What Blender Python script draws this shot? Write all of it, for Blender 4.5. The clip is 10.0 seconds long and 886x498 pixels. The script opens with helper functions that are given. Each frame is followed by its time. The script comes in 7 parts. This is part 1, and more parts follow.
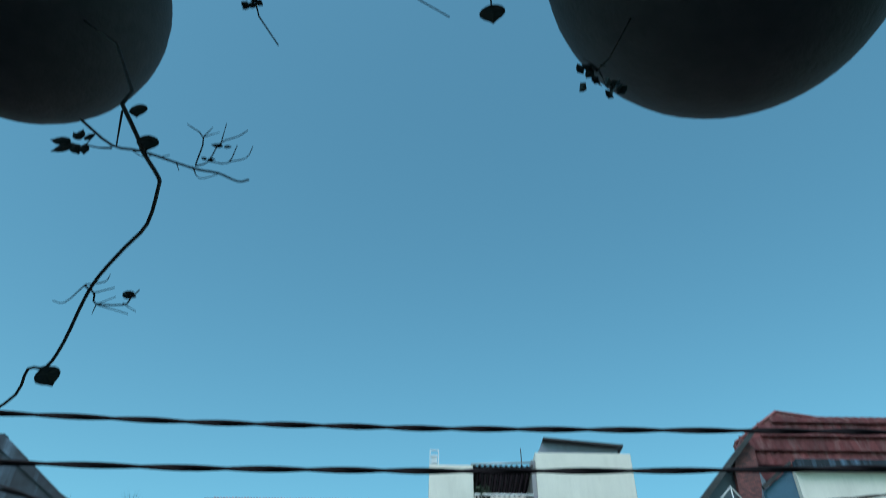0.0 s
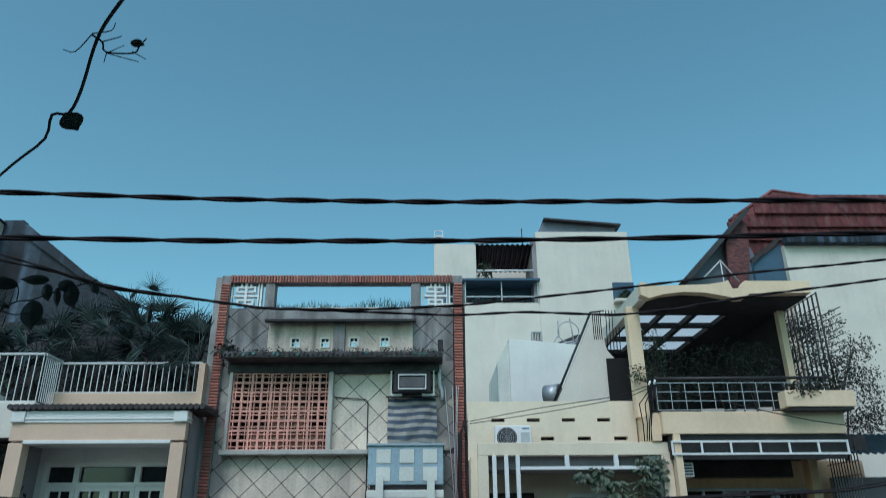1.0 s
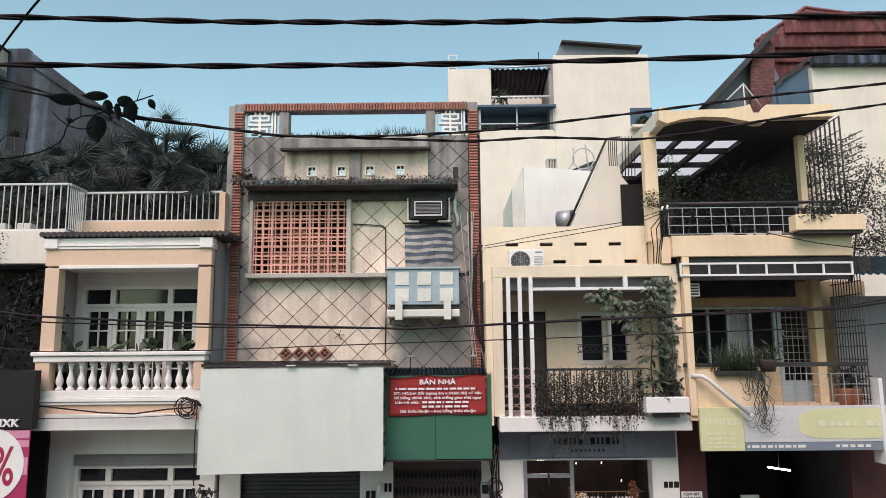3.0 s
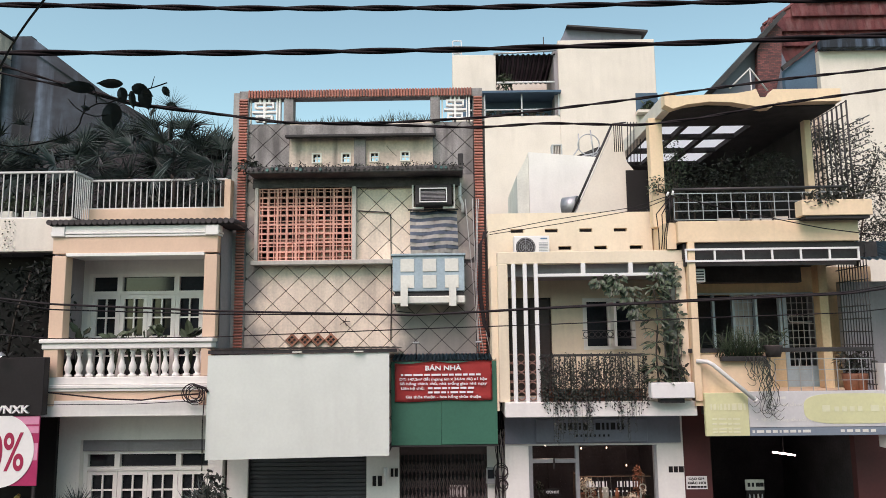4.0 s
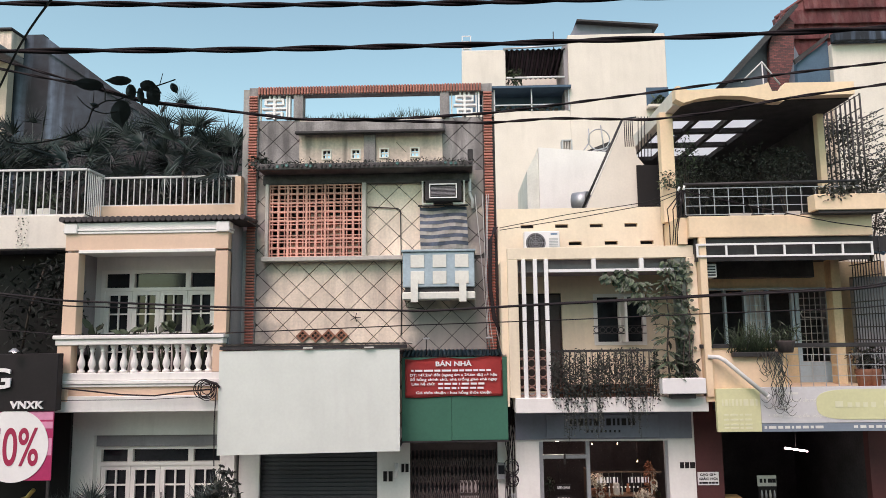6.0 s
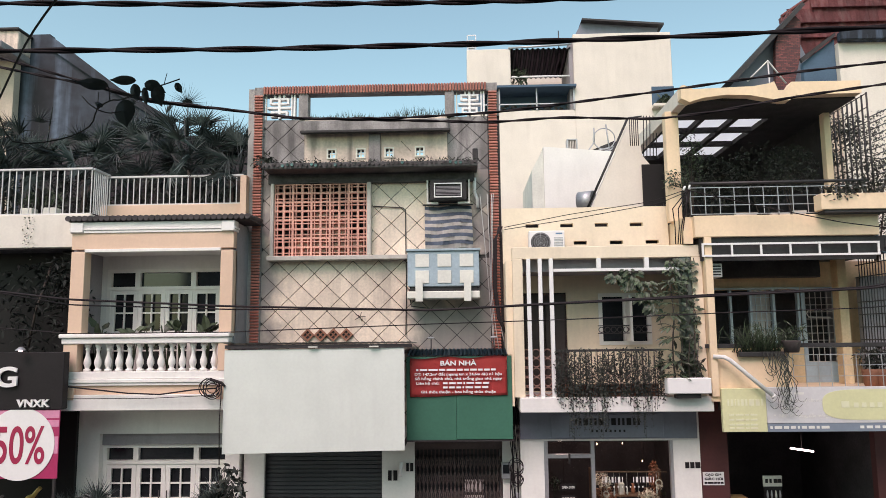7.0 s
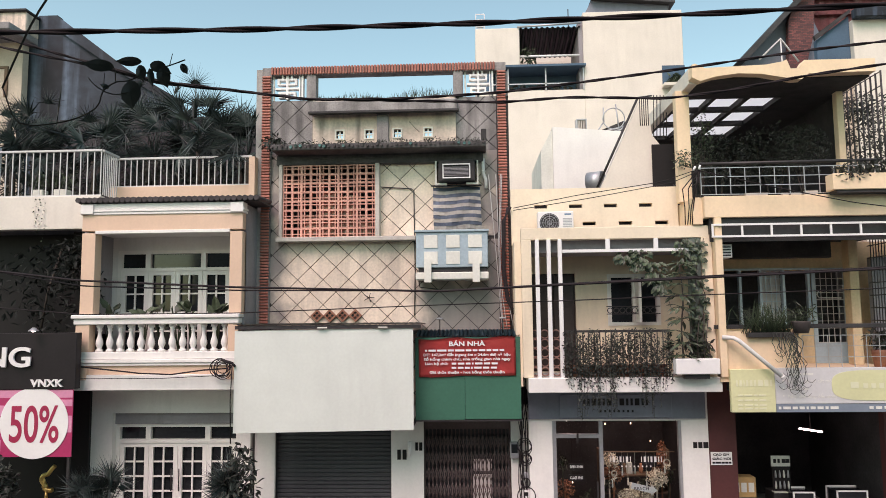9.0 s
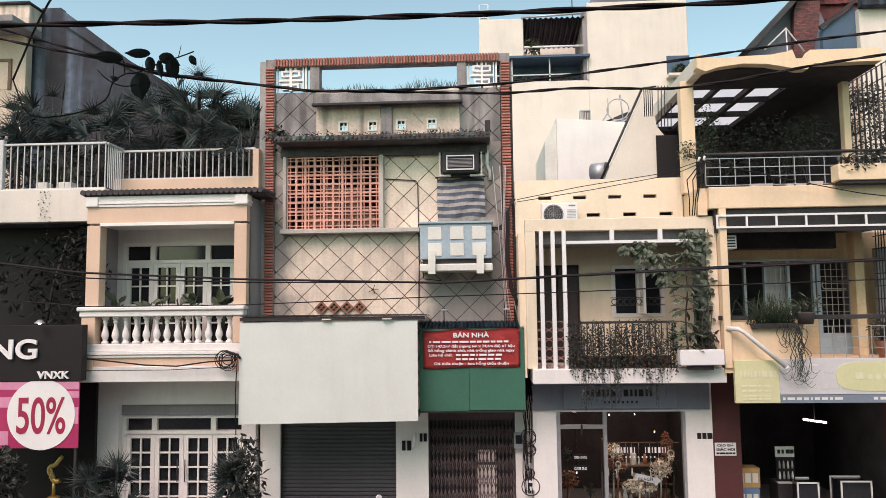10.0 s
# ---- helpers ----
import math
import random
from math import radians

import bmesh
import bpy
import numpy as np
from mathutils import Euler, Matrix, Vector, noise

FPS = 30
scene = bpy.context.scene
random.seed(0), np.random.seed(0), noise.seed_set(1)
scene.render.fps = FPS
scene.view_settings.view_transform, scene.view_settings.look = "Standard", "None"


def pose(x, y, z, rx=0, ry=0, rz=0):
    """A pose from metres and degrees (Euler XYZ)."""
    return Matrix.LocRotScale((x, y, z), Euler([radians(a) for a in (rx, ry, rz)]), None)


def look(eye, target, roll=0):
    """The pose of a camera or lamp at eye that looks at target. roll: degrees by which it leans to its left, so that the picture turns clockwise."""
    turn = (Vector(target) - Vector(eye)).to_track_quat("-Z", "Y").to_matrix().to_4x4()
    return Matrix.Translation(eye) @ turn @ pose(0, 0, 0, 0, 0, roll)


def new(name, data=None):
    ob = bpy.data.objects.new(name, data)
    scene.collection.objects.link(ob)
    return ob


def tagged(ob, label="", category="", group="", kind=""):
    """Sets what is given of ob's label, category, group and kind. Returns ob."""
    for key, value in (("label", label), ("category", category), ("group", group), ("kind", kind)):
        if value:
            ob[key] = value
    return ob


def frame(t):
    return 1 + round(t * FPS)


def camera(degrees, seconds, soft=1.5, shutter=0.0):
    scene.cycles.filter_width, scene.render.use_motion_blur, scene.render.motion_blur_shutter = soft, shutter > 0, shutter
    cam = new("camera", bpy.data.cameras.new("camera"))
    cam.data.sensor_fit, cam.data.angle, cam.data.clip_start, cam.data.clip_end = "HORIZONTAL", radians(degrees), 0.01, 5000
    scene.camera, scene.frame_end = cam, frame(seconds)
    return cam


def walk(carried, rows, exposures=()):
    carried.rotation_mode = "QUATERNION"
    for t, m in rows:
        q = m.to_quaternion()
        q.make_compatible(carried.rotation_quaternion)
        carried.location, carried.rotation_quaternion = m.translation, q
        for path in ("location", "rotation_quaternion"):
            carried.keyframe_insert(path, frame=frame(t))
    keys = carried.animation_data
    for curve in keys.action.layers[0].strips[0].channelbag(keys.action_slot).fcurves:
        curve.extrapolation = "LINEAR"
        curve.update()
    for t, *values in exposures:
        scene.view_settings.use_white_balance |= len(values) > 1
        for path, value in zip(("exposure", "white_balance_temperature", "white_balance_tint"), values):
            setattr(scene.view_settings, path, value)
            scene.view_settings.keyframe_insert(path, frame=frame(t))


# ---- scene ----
cam = camera(63.8, 10.0, soft=0.5, shutter=0.3)
PATH = [
    (0, (0.307, 0.022, 5.0470), (0.3431, 1.5710, 6.3116), 0.2),
    (0.3, (0.306, 0.019, 5.0220), (0.3451, 1.6879, 6.1220), -0.0),
    (0.5, (0.305, 0.017, 5.0020), (0.3451, 1.7367, 6.0215), -0.1),
    (0.8, (0.304, 0.014, 4.9790), (0.3410, 1.8303, 5.8161), -0.4),
    (1, (0.303, 0.013, 4.9680), (0.3370, 1.8658, 5.7210), -0.4),
    (1.4, (0.302, 0.012, 4.9500), (0.3260, 1.9242, 5.5345), -0.5),
    (1.5, (0.301, 0.010, 4.9470), (0.3210, 1.9341, 5.4937), -0.4),
    (2, (0.293, -0.004, 4.9390), (0.299, 1.9530, 5.3530), -0.5),
    (2.5, (0.279, -0.029, 4.9310), (0.278, 1.9430, 5.2640), -0.5),
    (3, (0.27, -0.045, 4.9260), (0.263, 1.9340, 5.2180), -0.5),
    (4.5, (0.261, -0.061, 4.9200), (0.233, 1.9230, 5.1680), -0.6),
    (5, (0.262, -0.06, 4.9200), (0.227, 1.9250, 5.1650), -0.5),
    (5.5, (0.263, -0.057, 4.9210), (0.221, 1.9280, 5.1650), -0.6),
    (7, (0.265, -0.054, 4.9220), (0.202, 1.9310, 5.1640), -0.6),
    (7.5, (0.266, -0.052, 4.9230), (0.197, 1.9330, 5.1590), -0.5),
    (8, (0.267, -0.051, 4.9230), (0.192, 1.9350, 5.1470), -0.6),
    (8.5, (0.267, -0.05, 4.9230), (0.186, 1.9370, 5.1300), -0.6),
    (9, (0.267, -0.051, 4.9230), (0.179, 1.9380, 5.1120), -0.6),
    (9.5, (0.265, -0.054, 4.9220), (0.171, 1.9360, 5.0970), -0.6),
    (10, (0.262, -0.058, 4.9200), (0.163, 1.9320, 5.0860), -0.7),
]
EXPOSURES = [(0.0, -0.28, 5500, 14), (0.5, -0.42, 5200, 13), (1.0, -0.5, 5750, 20), (1.5, -0.2, 6600, 30), (2.0, -0.05, 7000, 36), (2.5, 0.04, 7350, 42), (3.0, 0.13, 7450, 43), (4.5, 0.2, 7500, 45), (8.0, 0.24, 7600, 46), (10.0, 0.27, 7800, 47)]
walk(cam, [(t, look(e, a, r)) for t, e, a, r in PATH], EXPOSURES)

# ---- world, sun ----
world = bpy.data.worlds.new("world")
scene.world = world
world.use_nodes = True
wn = world.node_tree.nodes
sky = wn.new("ShaderNodeTexSky")
sky.sky_type = "NISHITA"
sky.sun_disc = False
sky.sun_elevation = radians(51)
sky.sun_rotation = radians(200)
sky.altitude = 0
sky.air_density = 1.0
sky.dust_density = 1.6
sky.ozone_density = 1.0
wn["Background"].inputs["Strength"].default_value = 0.25
tint = wn.new("ShaderNodeMix")
tint.data_type, tint.blend_type = "RGBA", "MULTIPLY"
tint.inputs[0].default_value = 1.0
tint.inputs[7].default_value = (0.62, 1.0, 0.74, 1)
world.node_tree.links.new(sky.outputs["Color"], tint.inputs[6])
world.node_tree.links.new(tint.outputs[2], wn["Background"].inputs["Color"])

sun_data = bpy.data.lights.new("sun", "SUN")
sun_data.energy = 1.9
sun_data.angle = radians(35)
sun_data.color = (0.92, 0.765, 0.92)
sun_ob = new("sun", sun_data)
sun_ob.matrix_world = look((-7, -19.5, 25.5), (0, 0, 0))

# ---- materials ----


def mat(name, color, rough=0.8, metal=0.0, var=0.2, scale=1.2, fine=18.0, streak=0.0, dirt=(0.05, 0.045, 0.04), bump=0.2, bscale=70.0, rand=0.0, island=0.0, trans=0.0, spec=0.5, srun=(3.2, 0.35), scut=(0.47, 0.72)):
    """A worn surface: broad and fine tone changes, dirt streaks that run down, small relief."""
    m = bpy.data.materials.new(name)
    m.use_nodes = True
    n, l = m.node_tree.nodes, m.node_tree.links
    b = n["Principled BSDF"]
    b.inputs["Roughness"].default_value = rough
    b.inputs["Metallic"].default_value = metal
    b.inputs["Specular IOR Level"].default_value = spec
    co = n.new("ShaderNodeTexCoord").outputs["Object"]

    def noise_tex(sc, detail, vec=co):
        t = n.new("ShaderNodeTexNoise")
        t.inputs["Scale"].default_value = sc
        t.inputs["Detail"].default_value = detail
        l.new(vec, t.inputs["Vector"])
        return t.outputs["Fac"]

    def ramp(v, a, c, lo, hi):
        r = n.new("ShaderNodeMapRange")
        r.inputs["From Min"].default_value, r.inputs["From Max"].default_value = a, c
        r.inputs["To Min"].default_value, r.inputs["To Max"].default_value = lo, hi
        l.new(v, r.inputs["Value"])
        return r.outputs["Result"]

    def math_(op, a, c):
        r = n.new("ShaderNodeMath")
        r.operation = op
        for i, v in enumerate((a, c)):
            if isinstance(v, float):
                r.inputs[i].default_value = v
            else:
                l.new(v, r.inputs[i])
        return r.outputs[0]

    tone = math_("MULTIPLY", ramp(noise_tex(scale, 5), 0.3, 0.7, 1 - var, 1 + var * 0.6), ramp(noise_tex(fine, 4), 0.3, 0.7, 1 - var * 0.5, 1 + var * 0.4))
    if rand:
        tone = math_("MULTIPLY", tone, ramp(n.new("ShaderNodeObjectInfo").outputs["Random"], 0, 1, 1 - rand, 1 + rand))
    if island:
        tone = math_("MULTIPLY", tone, ramp(n.new("ShaderNodeNewGeometry").outputs["Random Per Island"], 0, 1, 1 - island, 1 + island))
    hsv = n.new("ShaderNodeHueSaturation")
    hsv.inputs["Color"].default_value = (*color, 1)
    l.new(tone, hsv.inputs["Value"])
    out = hsv.outputs["Color"]
    if streak:
        mp = n.new("ShaderNodeMapping")
        mp.inputs["Scale"].default_value = (srun[0], srun[0], srun[1])
        l.new(co, mp.inputs["Vector"])
        a = ramp(noise_tex(1.6, 6, mp.outputs["Vector"]), scut[0], scut[1], 0.0, 1.0)
        c = ramp(noise_tex(0.55, 4), 0.38, 0.68, 0.15 if streak < 1 else 0.75, 1.0)
        mx = n.new("ShaderNodeMix")
        mx.data_type = "RGBA"
        l.new(math_("MULTIPLY", math_("MULTIPLY", a, c), float(streak)), mx.inputs[0])
        l.new(out, mx.inputs[6])
        mx.inputs[7].default_value = (*dirt, 1)
        out = mx.outputs[2]
    l.new(out, b.inputs["Base Color"])
    if bump:
        bp = n.new("ShaderNodeBump")
        bp.inputs["Strength"].default_value = bump
        bp.inputs["Distance"].default_value = 0.01
        l.new(noise_tex(bscale, 3), bp.inputs["Height"])
        l.new(bp.outputs["Normal"], b.inputs["Normal"])
    if trans:
        b.inputs["Transmission Weight"].default_value = trans
    return m


def glass(name, color=(0.8, 0.85, 0.87), rough=0.03):
    m = bpy.data.materials.new(name)
    m.use_nodes = True
    b = m.node_tree.nodes["Principled BSDF"]
    b.inputs["Base Color"].default_value = (*color, 1)
    b.inputs["Roughness"].default_value = rough
    b.inputs["Transmission Weight"].default_value = 1.0
    b.inputs["IOR"].default_value = 1.15
    return m


def glow(name, color, power):
    m = bpy.data.materials.new(name)
    m.use_nodes = True
    b = m.node_tree.nodes["Principled BSDF"]
    b.inputs["Base Color"].default_value = (*color, 1)
    b.inputs["Emission Color"].default_value = (*color, 1)
    b.inputs["Emission Strength"].default_value = power
    return m


CREAM = mat("cream_plaster", (0.73, 0.665, 0.575), var=0.07, streak=0.18, dirt=(0.35, 0.3, 0.24))
WHITE = mat("white_paint", (0.80, 0.78, 0.73), rough=0.6, var=0.06, streak=0.15, dirt=(0.3, 0.28, 0.25))
CLEANWHITE = mat("white_gloss", (0.8, 0.79, 0.76), rough=0.4, var=0.04, bump=0.05)
PEACH = mat("peach_plaster", (0.72, 0.50, 0.36), var=0.06, streak=0.12, dirt=(0.35, 0.25, 0.2))
YELLOW = mat("yellow_plaster", (0.84, 0.63, 0.42), var=0.08, streak=0.2, dirt=(0.35, 0.27, 0.18))
PALEYELLOW = mat("pale_yellow_plaster", (0.83, 0.70, 0.52), var=0.07, streak=0.22, dirt=(0.3, 0.25, 0.18))
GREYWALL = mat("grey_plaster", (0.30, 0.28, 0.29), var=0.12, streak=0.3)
STONE = mat("stained_cement_panel", (0.84, 0.70, 0.56), var=0.22, scale=0.9, streak=0.6, dirt=(0.16, 0.14, 0.13), rand=0.06)
SOOT = mat("sooty_cement", (0.29, 0.27, 0.26), var=0.35, scale=1.5, fine=30.0, streak=0.9, srun=(2.4, 0.25), scut=(0.44, 0.62), dirt=(0.045, 0.04, 0.04))
# Sooty black cement; also gives the covered terrace and ceilings their shade by colour.
SOOTSHADE = mat("mossy_black_cement_and_shade", (0.040, 0.036, 0.036), var=0.4, scale=3, streak=0.6, dirt=(0.03, 0.03, 0.03))
JOINT = mat("dark_joint", (0.065, 0.058, 0.055), var=0.3)
TERRA = mat("terracotta", (0.78, 0.38, 0.29), var=0.22, scale=2.5, rand=0.22, streak=0.3, dirt=(0.15, 0.07, 0.06))
REDTILE = mat("red_ribbed_tile", (0.46, 0.155, 0.11), var=0.25, rand=0.25, rough=0.55, streak=0.25, dirt=(0.08, 0.05, 0.05))
TIN = mat("old_tin_sheet", (0.44, 0.42, 0.39), rough=0.6, metal=0.2, var=0.25, streak=0.6, dirt=(0.12, 0.1, 0.09))
ROOFRED = mat("red_roof_tile", (0.22, 0.06, 0.058), var=0.3, rand=0.18, rough=0.7, island=0.15, streak=0.55, dirt=(0.42, 0.30, 0.28))
DARKTILE = mat("dark_barrel_tile", (0.06, 0.05, 0.05), var=0.4, rand=0.3)
GREENTILE = mat("green_glazed_tile", (0.055, 0.15, 0.14), var=0.5, scale=6, rand=0.85, rough=0.35)
# Unlit rooms and recesses: their darkness is put into this base colour.
DEEPSHADE = mat("deep_shade_interior", (0.075, 0.070, 0.073), var=0.3, spec=0.15)
CONC = mat("concrete", (0.36, 0.34, 0.32), var=0.2, streak=0.4)
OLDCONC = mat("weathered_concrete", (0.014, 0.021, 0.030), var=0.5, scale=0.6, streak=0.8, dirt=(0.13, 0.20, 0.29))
PARAPET = mat("weathered_parapet", (0.72, 0.58, 0.48), var=0.25, scale=1.6, streak=0.9, dirt=(0.08, 0.07, 0.065))
METALGREY = mat("galvanised_steel", (0.45, 0.46, 0.47), rough=0.45, metal=0.6, var=0.15)
RAILWHITE = mat("painted_steel_rail", (0.58, 0.57, 0.55), rough=0.45, var=0.08, bump=0.05)
IRON = mat("dark_iron", (0.05, 0.045, 0.045), rough=0.5, metal=0.4, var=0.3)
SHUTTER = mat("grey_roller_shutter", (0.075, 0.08, 0.085), rough=0.45, metal=0.3, var=0.15, rand=0.08)
GATE = mat("brown_gate_paint", (0.115, 0.08, 0.075), rough=0.5, metal=0.2, var=0.25)
SIGNWHITE = mat("blank_sign_sheet", (0.665, 0.72, 0.655), rough=0.5, var=0.05, streak=0.12, dirt=(0.45, 0.44, 0.42), bump=0.05)
SIGNGREEN = mat("green_sign_sheet", (0.026, 0.145, 0.095), rough=0.5, var=0.12, scale=0.8, bump=0.05)
BANNERRED = mat("red_vinyl_banner", (0.80, 0.095, 0.085), rough=0.45, var=0.08, bump=0.1, bscale=8)
BLACKBOARD = mat("black_sign_panel", (0.022, 0.018, 0.019), spec=0.2, rough=0.5, var=0.2, bump=0.03)
POSTERPINK = mat("magenta_poster", (0.50, 0.03, 0.12), rough=0.4, var=0.12, bump=0.05)
POSTERLIGHT = mat("pink_poster_patch", (0.75, 0.28, 0.42), rough=0.4, var=0.1, bump=0.05)
MAGENTA = mat("crimson_print", (0.42, 0.02, 0.07), rough=0.4, var=0.1, bump=0.0)
LETTER = mat("white_letters", (0.82, 0.81, 0.78), rough=0.4, var=0.04, bump=0.0)
# Print black; also paints the shade of the shop recess and a doorway.
INKSHADE = mat("black_ink_and_shade", (0.022, 0.019, 0.019), spec=0.15, rough=0.5, var=0.1, bump=0.0)
BLUEBOX = mat("pale_blue_boards", (0.34, 0.45, 0.49), var=0.18, streak=0.35, dirt=(0.25, 0.24, 0.22))
# Darker copy of the yellow plaster for the shaded balcony rear.
SHADEYELLOW = mat("shaded_yellow_plaster", (0.74, 0.54, 0.33), var=0.15, streak=0.3, dirt=(0.12, 0.1, 0.08))
OFFWHITE = mat("chalky_white_panel", (0.70, 0.70, 0.62), var=0.12, streak=0.3, dirt=(0.4, 0.36, 0.3))
STRIPE_B = mat("blue_awning_stripe", (0.15, 0.19, 0.25), var=0.3, streak=0.3)
STRIPE_W = mat("grey_awning_stripe", (0.60, 0.57, 0.52), var=0.2, streak=0.4)
DOORWHITE = mat("white_door_paint", (0.86, 0.83, 0.77), rough=0.45, var=0.05, bump=0.05)
DOORDARK = mat("dark_wood_door", (0.055, 0.035, 0.03), rough=0.5, var=0.3)
DOORBLUE = mat("pale_blue_door", (0.42, 0.54, 0.60), rough=0.5, var=0.12, streak=0.25)
BOARDGREY = mat("blue_grey_fascia", (0.17, 0.19, 0.23), rough=0.6, var=0.1, streak=0.2)
MAROON = mat("maroon_wall", (0.09, 0.022, 0.02), rough=0.7, var=0.15)
SIGNLIME = mat("lime_sign_panel", (0.66, 0.66, 0.38), rough=0.35, var=0.07, bump=0.03)
SIGNGREY = mat("grey_sign_panel", (0.60, 0.60, 0.59), rough=0.35, var=0.08, bump=0.03)
SIGNSTRIP = mat("slate_sign_strip", (0.20, 0.25, 0.30), rough=0.35, var=0.08, bump=0.03)
BLUEWALL = mat("blue_balcony_wall", (0.055, 0.115, 0.17), var=0.15)
BLUEMETAL = mat("blue_corrugated_metal", (0.22, 0.34, 0.42), rough=0.5, metal=0.3, var=0.15)
GLASS = glass("window_glass")
DARKGLASS = mat("dark_glazing", (0.02, 0.022, 0.025), rough=0.08, var=0.3, bump=0.0)
FROST = mat("translucent_roof_sheet", (0.92, 0.94, 0.94), rough=0.5, var=0.04, bump=0.05)
_n, _l = FROST.node_tree.nodes, FROST.node_tree.links
_tr, _mx = _n.new("ShaderNodeBsdfTranslucent"), _n.new("ShaderNodeMixShader")
_tr.inputs["Color"].default_value = (0.9, 0.92, 0.92, 1)
_mx.inputs[0].default_value = 0.75
_l.new(_n["Principled BSDF"].outputs[0], _mx.inputs[1])
_l.new(_tr.outputs[0], _mx.inputs[2])
_l.new(_mx.outputs[0], _n["Material Output"].inputs["Surface"])
MOSSPOST = mat("mossy_grey_green_post", (0.13, 0.165, 0.14), var=0.4, scale=3, streak=0.7, dirt=(0.04, 0.05, 0.035))
CABLE = mat("black_cable", (0.028, 0.022, 0.023), spec=0.2, rough=0.85, var=0.2)
GREYCABLE = mat("grey_cable", (0.50, 0.49, 0.47), rough=0.6, var=0.2)
PVC = mat("white_pvc_pipe", (0.72, 0.71, 0.68), rough=0.4, var=0.1, streak=0.3)
FADED = mat("faded_print", (0.72, 0.72, 0.66), rough=0.4, var=0.05, bump=0.0)
FRAMEGREY = mat("dingy_window_frame", (0.55, 0.51, 0.45), var=0.15, streak=0.5, dirt=(0.15, 0.13, 0.12))
ASPHALT = mat("asphalt", (0.05, 0.05, 0.052), var=0.25, scale=0.8, fine=40)
PAVE = mat("paving", (0.28, 0.27, 0.26), var=0.2, rand=0.12)
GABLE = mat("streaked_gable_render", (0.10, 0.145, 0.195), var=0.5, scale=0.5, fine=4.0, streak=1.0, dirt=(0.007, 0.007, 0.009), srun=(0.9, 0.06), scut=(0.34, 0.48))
FADEDLIME = mat("faded_lime_print", (0.71, 0.71, 0.49), rough=0.4, var=0.05, bump=0.0)
# Darker leaf copy: the recess shade is put into its colour.
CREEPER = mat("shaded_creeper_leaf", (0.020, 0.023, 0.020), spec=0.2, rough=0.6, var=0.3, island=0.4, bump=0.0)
CANOPY = mat("black_stain_and_shade_canopy", (0.085, 0.077, 0.075), var=0.4, scale=3, streak=0.5, dirt=(0.03, 0.03, 0.03))
RUSTRING = mat("rusty_ring_iron", (0.34, 0.19, 0.15), var=0.3, rough=0.7)
AGEDSHADECREAM = mat("aged_and_shaded_cream_render", (0.58, 0.47, 0.37), var=0.15, streak=0.4, dirt=(0.16, 0.13, 0.11))
GREYSTAIN = mat("soot_stained_cement", (0.26, 0.245, 0.24), var=0.3, scale=1.4, streak=0.6, dirt=(0.07, 0.065, 0.06))
LEAF = mat("leaf_green", (0.050, 0.075, 0.040), rough=0.5, var=0.25, island=0.45, bump=0.0)
PALMLEAF = mat("palm_green", (0.036, 0.051, 0.047), spec=0.35, rough=0.5, var=0.25, island=0.8, bump=0.0)
GRASSY = mat("dry_grass", (0.055, 0.075, 0.05), rough=0.8, var=0.3, island=0.4, bump=0.0)
LEAFDARK = mat("dark_vine_leaf", (0.042, 0.047, 0.038), spec=0.3, rough=0.5, var=0.3, island=0.3, bump=0.0)
BARK = mat("bark", (0.06, 0.045, 0.035), var=0.4, scale=12)
POT = mat("dark_planter_bowl", (0.075, 0.058, 0.054), rough=0.8, var=0.25)
PLANTPOT = mat("terracotta_pot", (0.30, 0.13, 0.08), var=0.25)
DRIED = mat("dried_flower_cream", (0.80, 0.70, 0.55), var=0.25, island=0.4, bump=0.0)
DRIEDRED = mat("dried_flower_rust", (0.42, 0.17, 0.09), var=0.25, island=0.4, bump=0.0)
WOOD = mat("shelf_wood", (0.18, 0.11, 0.07), var=0.25)
GOLD = mat("gold_paint", (0.75, 0.50, 0.16), rough=0.35, metal=0.7, var=0.15)
ORANGE = mat("orange_carton", (0.50, 0.30, 0.12), var=0.2)
BLUECARTON = mat("blue_carton", (0.12, 0.24, 0.36), var=0.2)
BULB = glow("shop_bulb", (1.0, 0.75, 0.45), 6.0)
TUBE = glow("fluorescent_tube", (1.0, 0.95, 0.9), 9.0)



